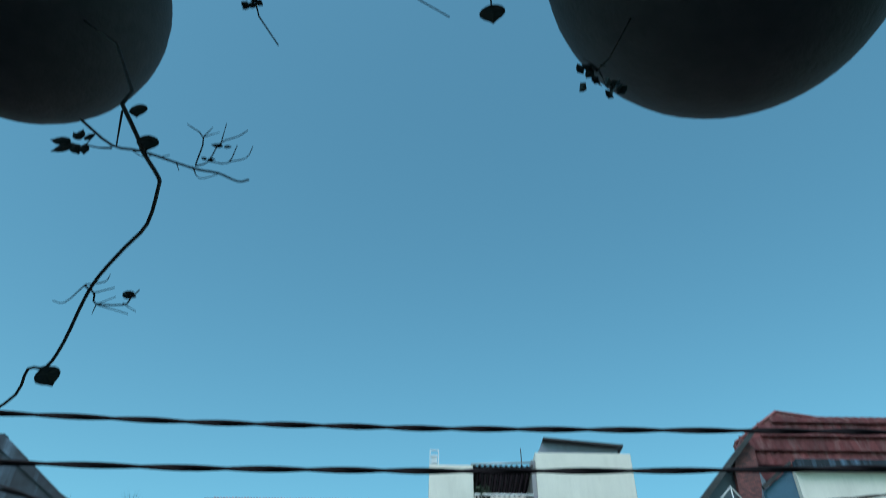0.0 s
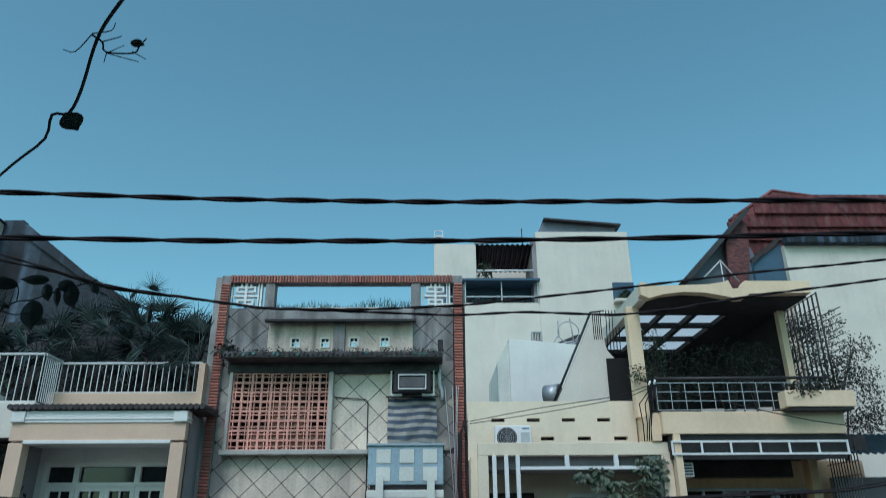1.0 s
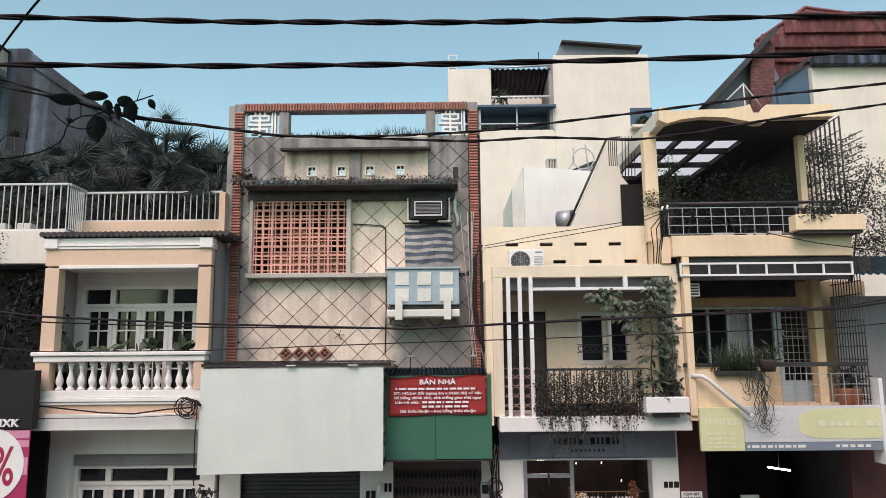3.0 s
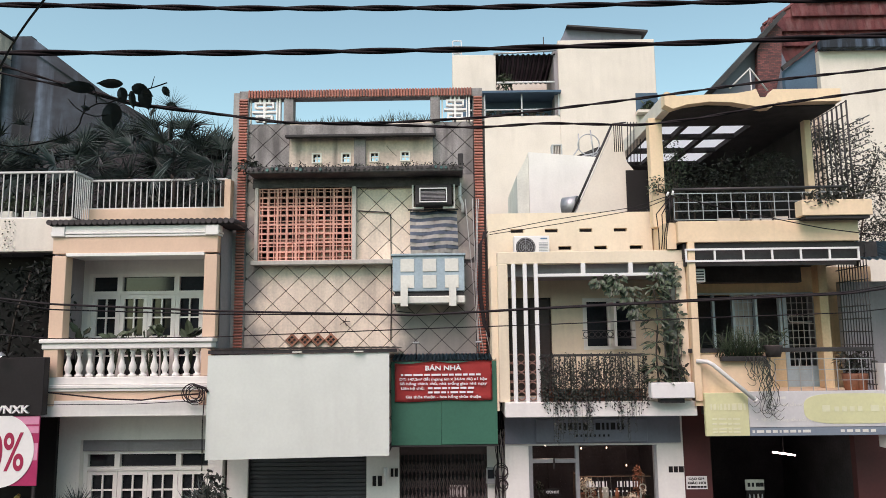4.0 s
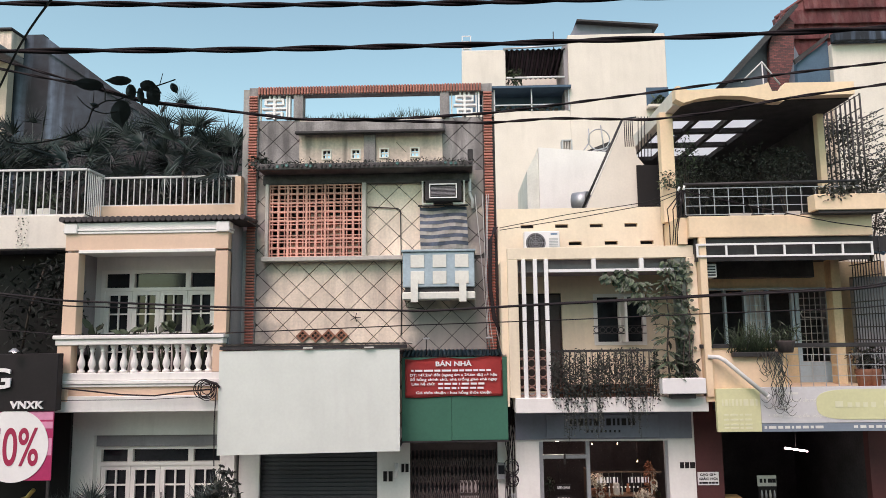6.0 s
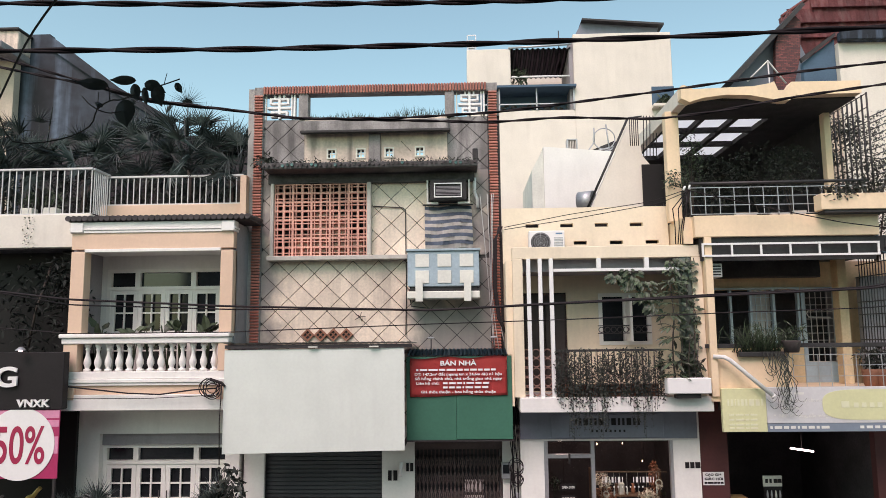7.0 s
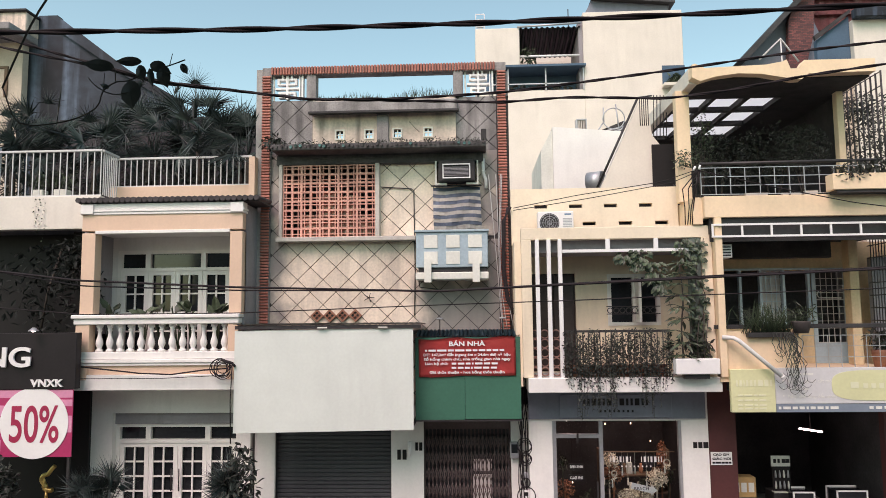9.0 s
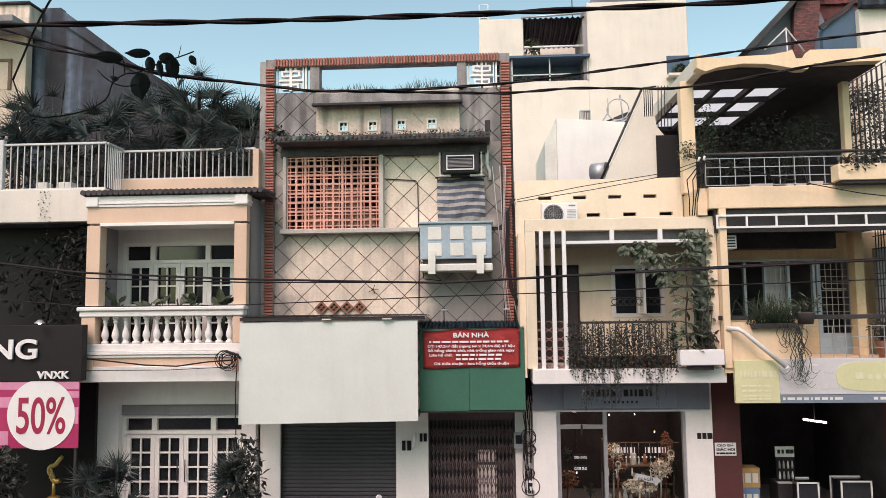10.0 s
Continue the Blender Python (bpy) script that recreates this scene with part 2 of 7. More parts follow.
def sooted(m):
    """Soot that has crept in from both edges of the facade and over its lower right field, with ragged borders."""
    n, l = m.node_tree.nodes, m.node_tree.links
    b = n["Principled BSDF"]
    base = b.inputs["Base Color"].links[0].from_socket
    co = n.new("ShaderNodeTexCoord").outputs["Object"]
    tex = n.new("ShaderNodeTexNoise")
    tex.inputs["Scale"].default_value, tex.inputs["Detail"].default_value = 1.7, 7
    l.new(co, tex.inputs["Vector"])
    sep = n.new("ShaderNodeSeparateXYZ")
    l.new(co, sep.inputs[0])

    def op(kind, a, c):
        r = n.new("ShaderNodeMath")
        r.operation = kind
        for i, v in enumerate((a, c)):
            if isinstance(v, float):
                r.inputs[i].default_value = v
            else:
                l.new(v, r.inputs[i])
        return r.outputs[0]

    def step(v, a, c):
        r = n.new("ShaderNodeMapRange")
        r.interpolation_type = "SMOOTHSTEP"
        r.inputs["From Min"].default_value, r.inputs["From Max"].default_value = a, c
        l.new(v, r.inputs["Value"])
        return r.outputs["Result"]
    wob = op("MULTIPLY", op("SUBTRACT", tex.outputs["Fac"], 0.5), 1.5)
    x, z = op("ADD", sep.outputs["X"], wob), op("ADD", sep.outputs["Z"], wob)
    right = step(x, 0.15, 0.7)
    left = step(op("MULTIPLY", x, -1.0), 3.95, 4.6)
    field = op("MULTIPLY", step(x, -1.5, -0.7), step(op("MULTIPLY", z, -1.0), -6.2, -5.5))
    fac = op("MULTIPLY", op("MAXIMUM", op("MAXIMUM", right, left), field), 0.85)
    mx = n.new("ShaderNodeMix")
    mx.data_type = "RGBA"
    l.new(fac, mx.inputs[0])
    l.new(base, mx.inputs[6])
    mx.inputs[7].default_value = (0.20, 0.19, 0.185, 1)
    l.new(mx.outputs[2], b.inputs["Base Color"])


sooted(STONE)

# ---- building helpers ----


def thing(name, label, category, group="", kind="", at=(0, 0, 0)):
    ob = new(name)
    ob.location = at
    return tagged(ob, label, category, group, kind)


def part(name, bm, material, parent, label=""):
    """One mesh under a thing or a part; smooth only where the form is round."""
    me = bpy.data.meshes.new(name)
    bm.normal_update()
    bm.to_mesh(me)
    bm.free()
    return piece(name, me, material, parent, label=label)


def piece(name, me, material, parent, place=(0, 0, 0), turn=(0, 0, 0), label=""):
    if material and not me.materials:
        me.materials.append(material)
    ob = new(name, me)
    ob.location, ob.rotation_euler = place, turn
    ob.parent = parent
    if parent:
        p = parent
        off = Vector((0, 0, 0))
        while p:
            off += p.location
            p = p.parent
        ob.location = Vector(place) - off if place == (0, 0, 0) else Vector(place) - off
    return tagged(ob, label)


def solid(name, bm, material, label, category, group="", kind=""):
    return tagged(part(name, bm, material, None), label, category, group, kind)


def B():
    return bmesh.new()


def box(bm, x0, x1, y0, y1, z0, z1, bev=0.0):
    vs = [bm.verts.new((x, y, z)) for z in (z0, z1) for x, y in ((x0, y0), (x1, y0), (x1, y1), (x0, y1))]
    fs = [bm.faces.new([vs[i] for i in f]) for f in ((3, 2, 1, 0), (4, 5, 6, 7), (0, 1, 5, 4), (1, 2, 6, 5), (2, 3, 7, 6), (3, 0, 4, 7))]
    if bev:
        es = list({e for f in fs for e in f.edges})
        bmesh.ops.bevel(bm, geom=es, offset=bev, segments=1, affect="EDGES", profile=0.7)
    return bm


def bx(*a, bev=0.0):
    return box(B(), *a, bev=bev)


def prism(bm, poly, y0, y1):
    """A polygon of (x, z), pushed from y0 back to y1."""
    a = [bm.verts.new((x, y0, z)) for x, z in poly]
    b = [bm.verts.new((x, y1, z)) for x, z in poly]
    bm.faces.new(a)
    bm.faces.new(b[::-1])
    for i in range(len(poly)):
        j = (i + 1) % len(poly)
        bm.faces.new((a[j], a[i], b[i], b[j]))
    bmesh.ops.recalc_face_normals(bm, faces=bm.faces[:])
    return bm


def holed(bm, x0, x1, z0, z1, y0, y1, holes):
    """A wall with openings (x0, x1, z0, z1) that go through it."""
    xs = sorted({x0, x1, *[min(max(v, x0), x1) for h in holes for v in h[:2]]})
    zs = sorted({z0, z1, *[min(max(v, z0), z1) for h in holes for v in h[2:]]})

    def gap(i, j):
        if not (0 <= i < len(xs) - 1 and 0 <= j < len(zs) - 1):
            return True
        cx, cz = (xs[i] + xs[i + 1]) / 2, (zs[j] + zs[j + 1]) / 2
        return any(h[0] < cx < h[1] and h[2] < cz < h[3] for h in holes)
    v = {}

    def vert(i, j, y):
        if (i, j, y) not in v:
            v[i, j, y] = bm.verts.new((xs[i], y, zs[j]))
        return v[i, j, y]
    for i in range(len(xs) - 1):
        for j in range(len(zs) - 1):
            if gap(i, j):
                continue
            bm.faces.new([vert(*p) for p in ((i, j, y0), (i + 1, j, y0), (i + 1, j + 1, y0), (i, j + 1, y0))])
            bm.faces.new([vert(*p) for p in ((i, j + 1, y1), (i + 1, j + 1, y1), (i + 1, j, y1), (i, j, y1))])
            for di, dj, p, q in ((-1, 0, (i, j), (i, j + 1)), (1, 0, (i + 1, j + 1), (i + 1, j)), (0, -1, (i + 1, j), (i, j)), (0, 1, (i, j + 1), (i + 1, j + 1))):
                if gap(i + di, j + dj):
                    bm.faces.new((vert(*p, y0), vert(*q, y0), vert(*q, y1), vert(*p, y1)))
    return bm


def smooth_line(pts, k=4):
    """More points along a soft curve through pts."""
    p = [Vector(q) for q in pts]
    p = [p[0] * 2 - p[1]] + p + [p[-1] * 2 - p[-2]]
    out = []
    for a, b, c, d in zip(p, p[1:], p[2:], p[3:]):
        for i in range(k):
            t = i / k
            out.append(0.5 * (2 * b + (c - a) * t + (2 * a - 5 * b + 4 * c - d) * t * t + (3 * b - a - 3 * c + d) * t ** 3))
    out.append(p[-2])
    return out


def tube(bm, pts, r, n=6, r2=None, smooth=True):
    """A round bar along points, tapering from r to r2."""
    pts = [Vector(p) for p in pts]
    rings = []
    for i, p in enumerate(pts):
        d = (pts[min(i + 1, len(pts) - 1)] - pts[max(i - 1, 0)]).normalized()
        u = d.cross(Vector((0, 1, 0.01)) if abs(d.y) < 0.9 else Vector((1, 0, 0))).normalized()
        w = d.cross(u)
        k = r if r2 is None else r + (r2 - r) * i / max(1, len(pts) - 1)
        rings.append([bm.verts.new(p + (u * math.cos(a) + w * math.sin(a)) * k) for a in [2 * math.pi * s / n for s in range(n)]])
    for a, b in zip(rings, rings[1:]):
        for s in range(n):
            f = bm.faces.new((a[s], a[(s + 1) % n], b[(s + 1) % n], b[s]))
            f.smooth = smooth
    bm.faces.new(rings[0][::-1])
    bm.faces.new(rings[-1])
    return bm


def lathe(bm, profile, cx, cy, cz=0.0, n=16):
    rings = [[bm.verts.new((cx + r * math.cos(2 * math.pi * s / n), cy + r * math.sin(2 * math.pi * s / n), cz + z)) for s in range(n)] for r, z in profile]
    for a, b in zip(rings, rings[1:]):
        for s in range(n):
            f = bm.faces.new((a[s], a[(s + 1) % n], b[(s + 1) % n], b[s]))
            f.smooth = True
    bm.faces.new(rings[0][::-1])
    bm.faces.new(rings[-1])
    return bm


def ring(bm, c, r, t, axis="y", n=14):
    c = Vector(c)
    pts = []
    for s in range(n + 1):
        a = 2 * math.pi * s / n
        pts.append(c + (Vector((math.cos(a) * r, 0, math.sin(a) * r)) if axis == "y" else Vector((math.cos(a) * r, math.sin(a) * r, 0))))
    return tube(bm, pts, t, 5)


def leaf(bm, p, d, up, length, width):
    """One leaf, folded along its rib, from p along d."""
    d = d.normalized()
    s = d.cross(up)
    s = s.normalized() if s.length > 1e-4 else Vector((1, 0, 0))
    nrm = s.cross(d)
    a, m, t = bm.verts.new(p), bm.verts.new(p + d * length * 0.45 - nrm * width * 0.12), bm.verts.new(p + d * length - nrm * length * 0.12)
    l1, r1 = bm.verts.new(p + d * length * 0.4 + s * width / 2), bm.verts.new(p + d * length * 0.4 - s * width / 2)
    l2, r2 = bm.verts.new(p + d * length * 0.75 + s * width * 0.32), bm.verts.new(p + d * length * 0.75 - s * width * 0.32)
    bm.faces.new((a, l1, m))
    bm.faces.new((a, m, r1))
    bm.faces.new((m, l1, l2, t))
    bm.faces.new((m, t, r2, r1))


RNG = random.Random(4)


def rv(k=1.0):
    return Vector((RNG.uniform(-k, k), RNG.uniform(-k, k), RNG.uniform(-k, k)))


def foliage(bm, c, size, count, length, width):
    """Loose leaves inside an uneven cloud."""
    for _ in range(count):
        q = rv()
        while q.length > 1:
            q = rv()
        p = Vector((c[0] + q.x * size[0], c[1] + q.y * size[1], c[2] + q.z * size[2]))
        leaf(bm, p, rv() + Vector((0, -0.2, -0.2)), rv() + Vector((0, 0, 1)), length * RNG.uniform(0.6, 1.3), width * RNG.uniform(0.6, 1.3))
    return bm


def fan(bm, p, d, size, blades=25):
    """A fan palm leaf: a pleated round blade, split into drooping points along its rim."""
    d = d.normalized()
    s = d.cross(Vector((0, -1, 0.5)) + rv(0.8))
    s = s.normalized() if s.length > 0.01 else Vector((1, 0, 0))
    nrm = s.cross(d)
    root = bm.verts.new(p)
    half = radians(RNG.uniform(62, 100))
    split = RNG.uniform(0.2, 0.34)

    def at(i, r, lift):
        a = -half + 2 * half * i / blades
        return p + (d * math.cos(a) + s * math.sin(a)) * size * r * (0.8 + 0.2 * math.cos(a)) + nrm * lift
    rim = [bm.verts.new(at(i, split, 0.02 * size * (-1) ** i)) for i in range(blades + 1)]
    for i in range(blades):
        r = RNG.uniform(0.86, 1.08)
        tip = bm.verts.new(at(i + 0.5 + RNG.uniform(-0.15, 0.15), r, 0) - Vector((0, 0, 1)) * size * RNG.uniform(0.0, 0.28))
        bm.faces.new((root, rim[i], rim[i + 1]))
        bm.faces.new((rim[i], tip, rim[i + 1]))


def fan_palm(x, y, z, height, spread, count, label, trunk=True, size=0.5, leads=()):
    t = thing("fan_palm", label, "palm", "fan palms", at=(x, y, z))
    if trunk:
        part("trunk", tube(B(), [(x, y, z), (x + 0.03, y, z + height * 0.3), (x, y, z + height * 0.5)], 0.08, 8, 0.06), BARK, t)
    bm = B()
    p0 = Vector((x, y, z + height * 0.48))
    ends = []
    for i in range(count):
        a = RNG.uniform(0, 2 * math.pi)
        e = RNG.uniform(-0.1, 1.4)
        d = Vector((math.cos(a) * math.cos(e), math.sin(a) * math.cos(e), math.sin(e)))
        p1 = p0 + Vector((d.x * spread, d.y * spread * 0.8, d.z * height * 0.5)) * RNG.uniform(0.55, 1.0)
        ends.append((p1, (p1 - p0) + Vector((0, 0, -0.25)) + rv(0.15), size * RNG.uniform(0.75, 1.2)))
    for (px, pz), (dx, dz), k in leads:
        ends.append((Vector((px, y - 0.1, pz)), Vector((dx, -0.1, dz)), k))
    for p1, d, k in ends:
        tube(bm, [p0, (p0 + p1) / 2 + Vector((0, 0, 0.08)), p1], 0.012, 4, 0.007)
        fan(bm, p1, d, k)
    part("crown", bm, PALMLEAF, t)
    return t


def words(text, x, y, z, height, material, parent, name="lettering", depth=0.004, width=None, align="LEFT", bold=0.0, label=""):
    """Raised lettering that faces the street; z is its base line."""
    cu = bpy.data.curves.new(name, "FONT")
    cu.body, cu.size, cu.extrude, cu.offset = text, height / 0.72, depth, bold
    cu.align_x = align
    cu.resolution_u = 8 if height > 0.12 else 2
    tmp = bpy.data.objects.new(name, cu)
    scene.collection.objects.link(tmp)
    bpy.context.view_layer.update()
    me = bpy.data.meshes.new_from_object(tmp.evaluated_get(bpy.context.evaluated_depsgraph_get()))
    bpy.data.objects.remove(tmp)
    k = 1.0
    if width:
        xs = [v.co.x for v in me.vertices]
        k = width / (max(xs) - min(xs))
    me.transform(Matrix.Translation((x, y, z)) @ Matrix.Rotation(radians(90), 4, "X") @ Matrix.Diagonal((k, 1, 1, 1)))
    return piece(name, me, material, parent, label=label)


def brick_wall(name):
    """Bare red bricks with pale worn joints."""
    m = mat(name, (0.26, 0.075, 0.065), var=0.3, scale=2)
    n, l = m.node_tree.nodes, m.node_tree.links
    b = n["Principled BSDF"]
    base = b.inputs["Base Color"].links[0].from_socket
    mp = n.new("ShaderNodeMapping")
    mp.inputs["Rotation"].default_value = (radians(-90), 0, 0)
    l.new(n.new("ShaderNodeTexCoord").outputs["Object"], mp.inputs["Vector"])
    br = n.new("ShaderNodeTexBrick")
    l.new(mp.outputs["Vector"], br.inputs["Vector"])
    for key, v in (("Scale", 1.0), ("Brick Width", 0.15), ("Row Height", 0.055), ("Mortar Size", 0.006)):
        br.inputs[key].default_value = v
    br.inputs["Color2"].default_value = (0.09, 0.035, 0.035, 1)
    br.inputs["Mortar"].default_value = (0.05, 0.04, 0.04, 1)
    l.new(base, br.inputs["Color1"])
    l.new(br.outputs["Color"], b.inputs["Base Color"])
    return m


BRICKS = brick_wall("bare_brick_courses")


def bar_row(parent, x, y, z, height, widths, gap, material, depth=0.006, name="bar"):
    """Plain bars in place of writing, each a part of its own."""
    for w in widths:
        part(name, bx(x, x + w, y - depth, y, z, z + height), material, parent)
        x += w + gap


def bar_parts(parent, x0, x1, z0, z1, y, nx, nz, r, material):
    """Upright and level bars, each a part of its own."""
    for i in range(nx + 1):
        x = x0 + (x1 - x0) * i / nx
        part("upright", bx(x - r, x + r, y - r, y + r, z0, z1), material, parent)
    for j in range(nz + 1):
        z = z0 + (z1 - z0) * j / nz
        part("crossbar", bx(x0, x1, y - r * 0.8, y + r * 0.8, z - r, z + r), material, parent)


def gridbars(bm, x0, x1, z0, z1, y, nx, nz, r):
    for i in range(nx + 1):
        x = x0 + (x1 - x0) * i / nx
        box(bm, x - r, x + r, y - r, y + r, z0, z1)
    for j in range(nz + 1):
        z = z0 + (z1 - z0) * j / nz
        box(bm, x0, x1, y - r * 0.8, y + r * 0.8, z - r, z + r)
    return bm

# ---- ground and the camera's own side of the street ----
solid("ground", bx(-400, 400, -400, 400, -0.5, -0.16), ASPHALT, "grey city ground reaching far out", "ground", kind="structure")
solid("road", bx(-60, 60, 3.0, 13.2, -0.16, -0.14), ASPHALT, "worn dark asphalt street", "road", kind="structure")
solid("pavement", bx(-40, 40, 13.38, 26, -0.16, 0.0), PAVE, "grey paved footway along the shop fronts", "pavement", kind="structure")
solid("kerb", bx(-40, 40, 13.2, 13.376, -0.16, 0.004, bev=0.02), CONC, "grey concrete kerb stone", "kerb", kind="structure")
solid("wall_south", bx(-14, 14, -1.9, -1.6, -0.16, 9.4), GREYWALL, "plain plastered wall across the street", "wall", kind="structure")
solid("ceiling", bx(-5, 5, -1.6, 1.3, 9.2, 9.4), CREAM, "plain slab overhanging the balcony", "ceiling", kind="structure")
solid("floor", bx(-5, 5, -1.6, 0.9, 3.2, 3.36), CONC, "plain concrete balcony floor", "floor", kind="structure")

# ---- house with the blank sign: diamond panels, red ribbed columns ----
C = thing("town_house", "narrow cement house faced with diamond panels and red ribbed columns", "house", at=(-1.9, 16.5, 0))
D0 = 16.5
bm = B()
sq = [(-2.9, 9.17), (-2.2, 9.17), (-1.52, 9.18), (-0.79, 9.19)]
holes = [(x - 0.09, x + 0.09, z, z + 0.19) for x, z in sq]
holes += [(-4.37, -1.69, 0, 2.55), (-0.95, 1.03, 0, 2.6), (-4.24, -2.04, 6.84, 8.54)]
holed(bm, -4.85, 1.12, 0, 10.14, D0 + 0.03, D0 + 0.25, holes)
part("wall", bm, JOINT, C)
bm = B()
box(bm, -4.85, -4.70, D0 + 0.25, 25, 0, 9.0)
box(bm, 0.97, 1.12, D0 + 0.25, 25, 0, 9.0)
box(bm, -4.70, 0.97, 24.8, 25, 0, 9.0)
box(bm, -4.70, 0.97, D0 + 0.25, 24.8, 3.2, 3.4)
part("side_wall", bm, GREYWALL, C)
part("roof", bx(-4.70, 0.97, D0 + 0.25, 24.8, 8.7, 8.9), CONC, C)
part("pier", bx(-1.69, -0.95, D0 - 0.06, D0 + 0.03, 0, 2.9), WHITE, C, "white plastered pier between the doors")
part("pier", bx(1.03, 1.42, D0 - 0.06, D0 + 0.1, 0, 2.9), WHITE, C, "white plastered pier with cables")
part("pier", bx(-4.84, -4.37, D0 - 0.06, D0 + 0.03, 0, 2.9), WHITE, C, "white plastered pier beside the shutter")

# parapet recess with four square peepholes
bm = B()
holed(bm, -3.56, -0.13, 9.0, 10.14, D0 - 0.02, D0 + 0.028, holes[:4])
rec = part("parapet_panel", bm, PARAPET, C, "pale stained parapet panel with square holes")
for x, z in sq:
    bm = B()
    box(bm, x - 0.015, x + 0.015, D0, D0 + 0.03, z, z + 0.19)
    box(bm, x - 0.09, x + 0.09, D0 + 0.002, D0 + 0.028, z + 0.08, z + 0.105)
    for s in (-1, 1):
        box(bm, x + s * 0.1 - 0.018, x + s * 0.1 + 0.018, D0 - 0.045, D0 - 0.016, z - 0.02, z + 0.21)
    box(bm, x - 0.118, x + 0.118, D0 - 0.047, D0 - 0.018, z - 0.03, z)
    box(bm, x - 0.118, x + 0.118, D0 - 0.047, D0 - 0.018, z + 0.19, z + 0.22)
    part("peephole_frame", bm, OFFWHITE, C)
part("ledge", bx(-3.58, -0.08, 16.22, 16.5, 9.76, 10.02, bev=0.02), SOOT, C, "sooty projecting cement ledge")
part("ledge_lip", bx(-3.60, -0.05, 16.16, 16.3, 9.70, 9.765, bev=0.012), SOOTSHADE, C)
part("stained_pilaster", bx(-2.0, -1.72, 16.36, 16.478, 9.0, 9.76, bev=0.015), SOOT, C, "short cement pilaster with black stains")

# top frame
part("post", bx(-3.70, -3.47, 16.42, 16.7, 10.14, 10.74, bev=0.01), SOOT, C, "grey cement post of the roof frame")
part("post", bx(-0.18, 0.05, 16.42, 16.7, 10.14, 10.74, bev=0.01), SOOT, C, "grey cement post of the roof frame")
beam = part("top_beam", bx(-4.77, 1.07, 16.42, 16.7, 10.74, 10.93), SOOT, C, "beam faced with red ribbed tiles")
col_l = part("column", bx(-4.77, -4.55, 16.42, 16.53, 4.3, 10.74), SOOT, C, "column faced with stacked red ribbed tiles")
col_r = part("column", bx(0.86, 1.05, 16.42, 16.53, 4.3, 10.74), SOOT, C, "column faced with stacked red ribbed tiles")
part("edge_strip", bx(-4.92, -4.78, 16.45, 16.75, 4.0, 10.90), CONC, C)
part("return_wall", bx(0.84, 1.12, 16.53, 16.75, 10.1, 10.74), SOOT, C)

# openwork panels in the roof frame
for u0, u1 in ((-4.52, -3.78), (0.10, 0.78)):
    w = u1 - u0
    op = part("openwork_panel", bx(u0 - 0.01, u0 + 0.02, 16.5, 16.56, 10.14, 10.74), OFFWHITE, C, "white cement openwork panel with a fret pattern")

    def gb(a, b, c, d):
        part("bar", bx(u0 + a * w, u0 + b * w, 16.46, 16.60, 10.16 + c * 0.58, 10.16 + d * 0.58), CLEANWHITE, op)
    gb(0.93, 0.99, 0, 1)
    gb(0.85, 0.89, 0, 1)
    gb(0.42, 0.50, 0.0, 1.0)
    gb(0.14, 0.42, 0.80, 0.88), gb(0.50, 0.78, 0.80, 0.88), gb(0.14, 0.21, 0.62, 0.80), gb(0.71, 0.78, 0.62, 0.80)
    gb(0.21, 0.42, 0.60, 0.67), gb(0.50, 0.71, 0.60, 0.67), gb(0.07, 0.42, 0.42, 0.50), gb(0.50, 0.85, 0.42, 0.50)
    gb(0.18, 0.42, 0.24, 0.32), gb(0.50, 0.74, 0.24, 0.32), gb(0.18, 0.25, 0.06, 0.24), gb(0.67, 0.74, 0.06, 0.24)
    gb(0.25, 0.42, 0.06, 0.13), gb(0.50, 0.67, 0.06, 0.13), gb(0.28, 0.34, 0.88, 1.0), gb(0.58, 0.64, 0.88, 1.0)

# canopy
can = part("canopy", bx(-4.36, 0.57, 15.78, D0, 8.75, 8.89, bev=0.015), CANOPY, C, "black-stained cement canopy")
# Dark strip added for the canopy's shade on the wall below it.
part("canopy_beam", bx(-4.38, 0.50, 16.34, D0, 8.53, 8.75), CANOPY, C)
bm = B()
for i in range(60):
    x = -4.32 + 4.86 * i / 60 + RNG.uniform(-0.05, 0.05)
    h = RNG.uniform(0.02, 0.05) + 0.05 * max(0.0, math.sin(i * 0.9) * math.sin(i * 0.37))
    foliage(bm, (x, RNG.uniform(15.76, 16.0), 8.89 + h * 0.4), (0.1, 0.1, h * 1.3), 16, 0.05, 0.035)
tagged(part("canopy_moss", bm, LEAFDARK, None), "dark moss and weeds along the canopy", "weeds", kind="stuff")
part("post_stub", bx(0.46, 0.58, 15.9, 16.05, 8.89, 9.19, bev=0.015), SOOTSHADE, C)
for x, za, zb in ((-4.28, 7.75, 8.55), (0.50, 7.9, 8.6)):
    bm = B()
    tube(bm, [(x, 16.4, zb), (x, 16.4, (za + zb) / 2), (x + 0.06, 16.42, za + 0.2), (x + 0.06, 16.42, za)], 0.04, 8)
    ring(bm, (x, 16.4, zb - 0.3), 0.05, 0.012, "z")
    part("downpipe", bm, PVC, C, "short grey rain pipe")

# breeze-block window
win = part("lattice_window", bx(-4.20, -2.10, 17.2, 17.26, 6.9, 8.5), DEEPSHADE, C, "terracotta breeze-block window in a pale frame")
part("frame_post", bx(-4.31, -4.23, 16.3, 16.55, 6.80, 8.53, bev=0.012), FRAMEGREY, win)
part("frame_post", bx(-2.03, -1.93, 16.28, 16.55, 6.80, 8.53, bev=0.012), FRAMEGREY, win)
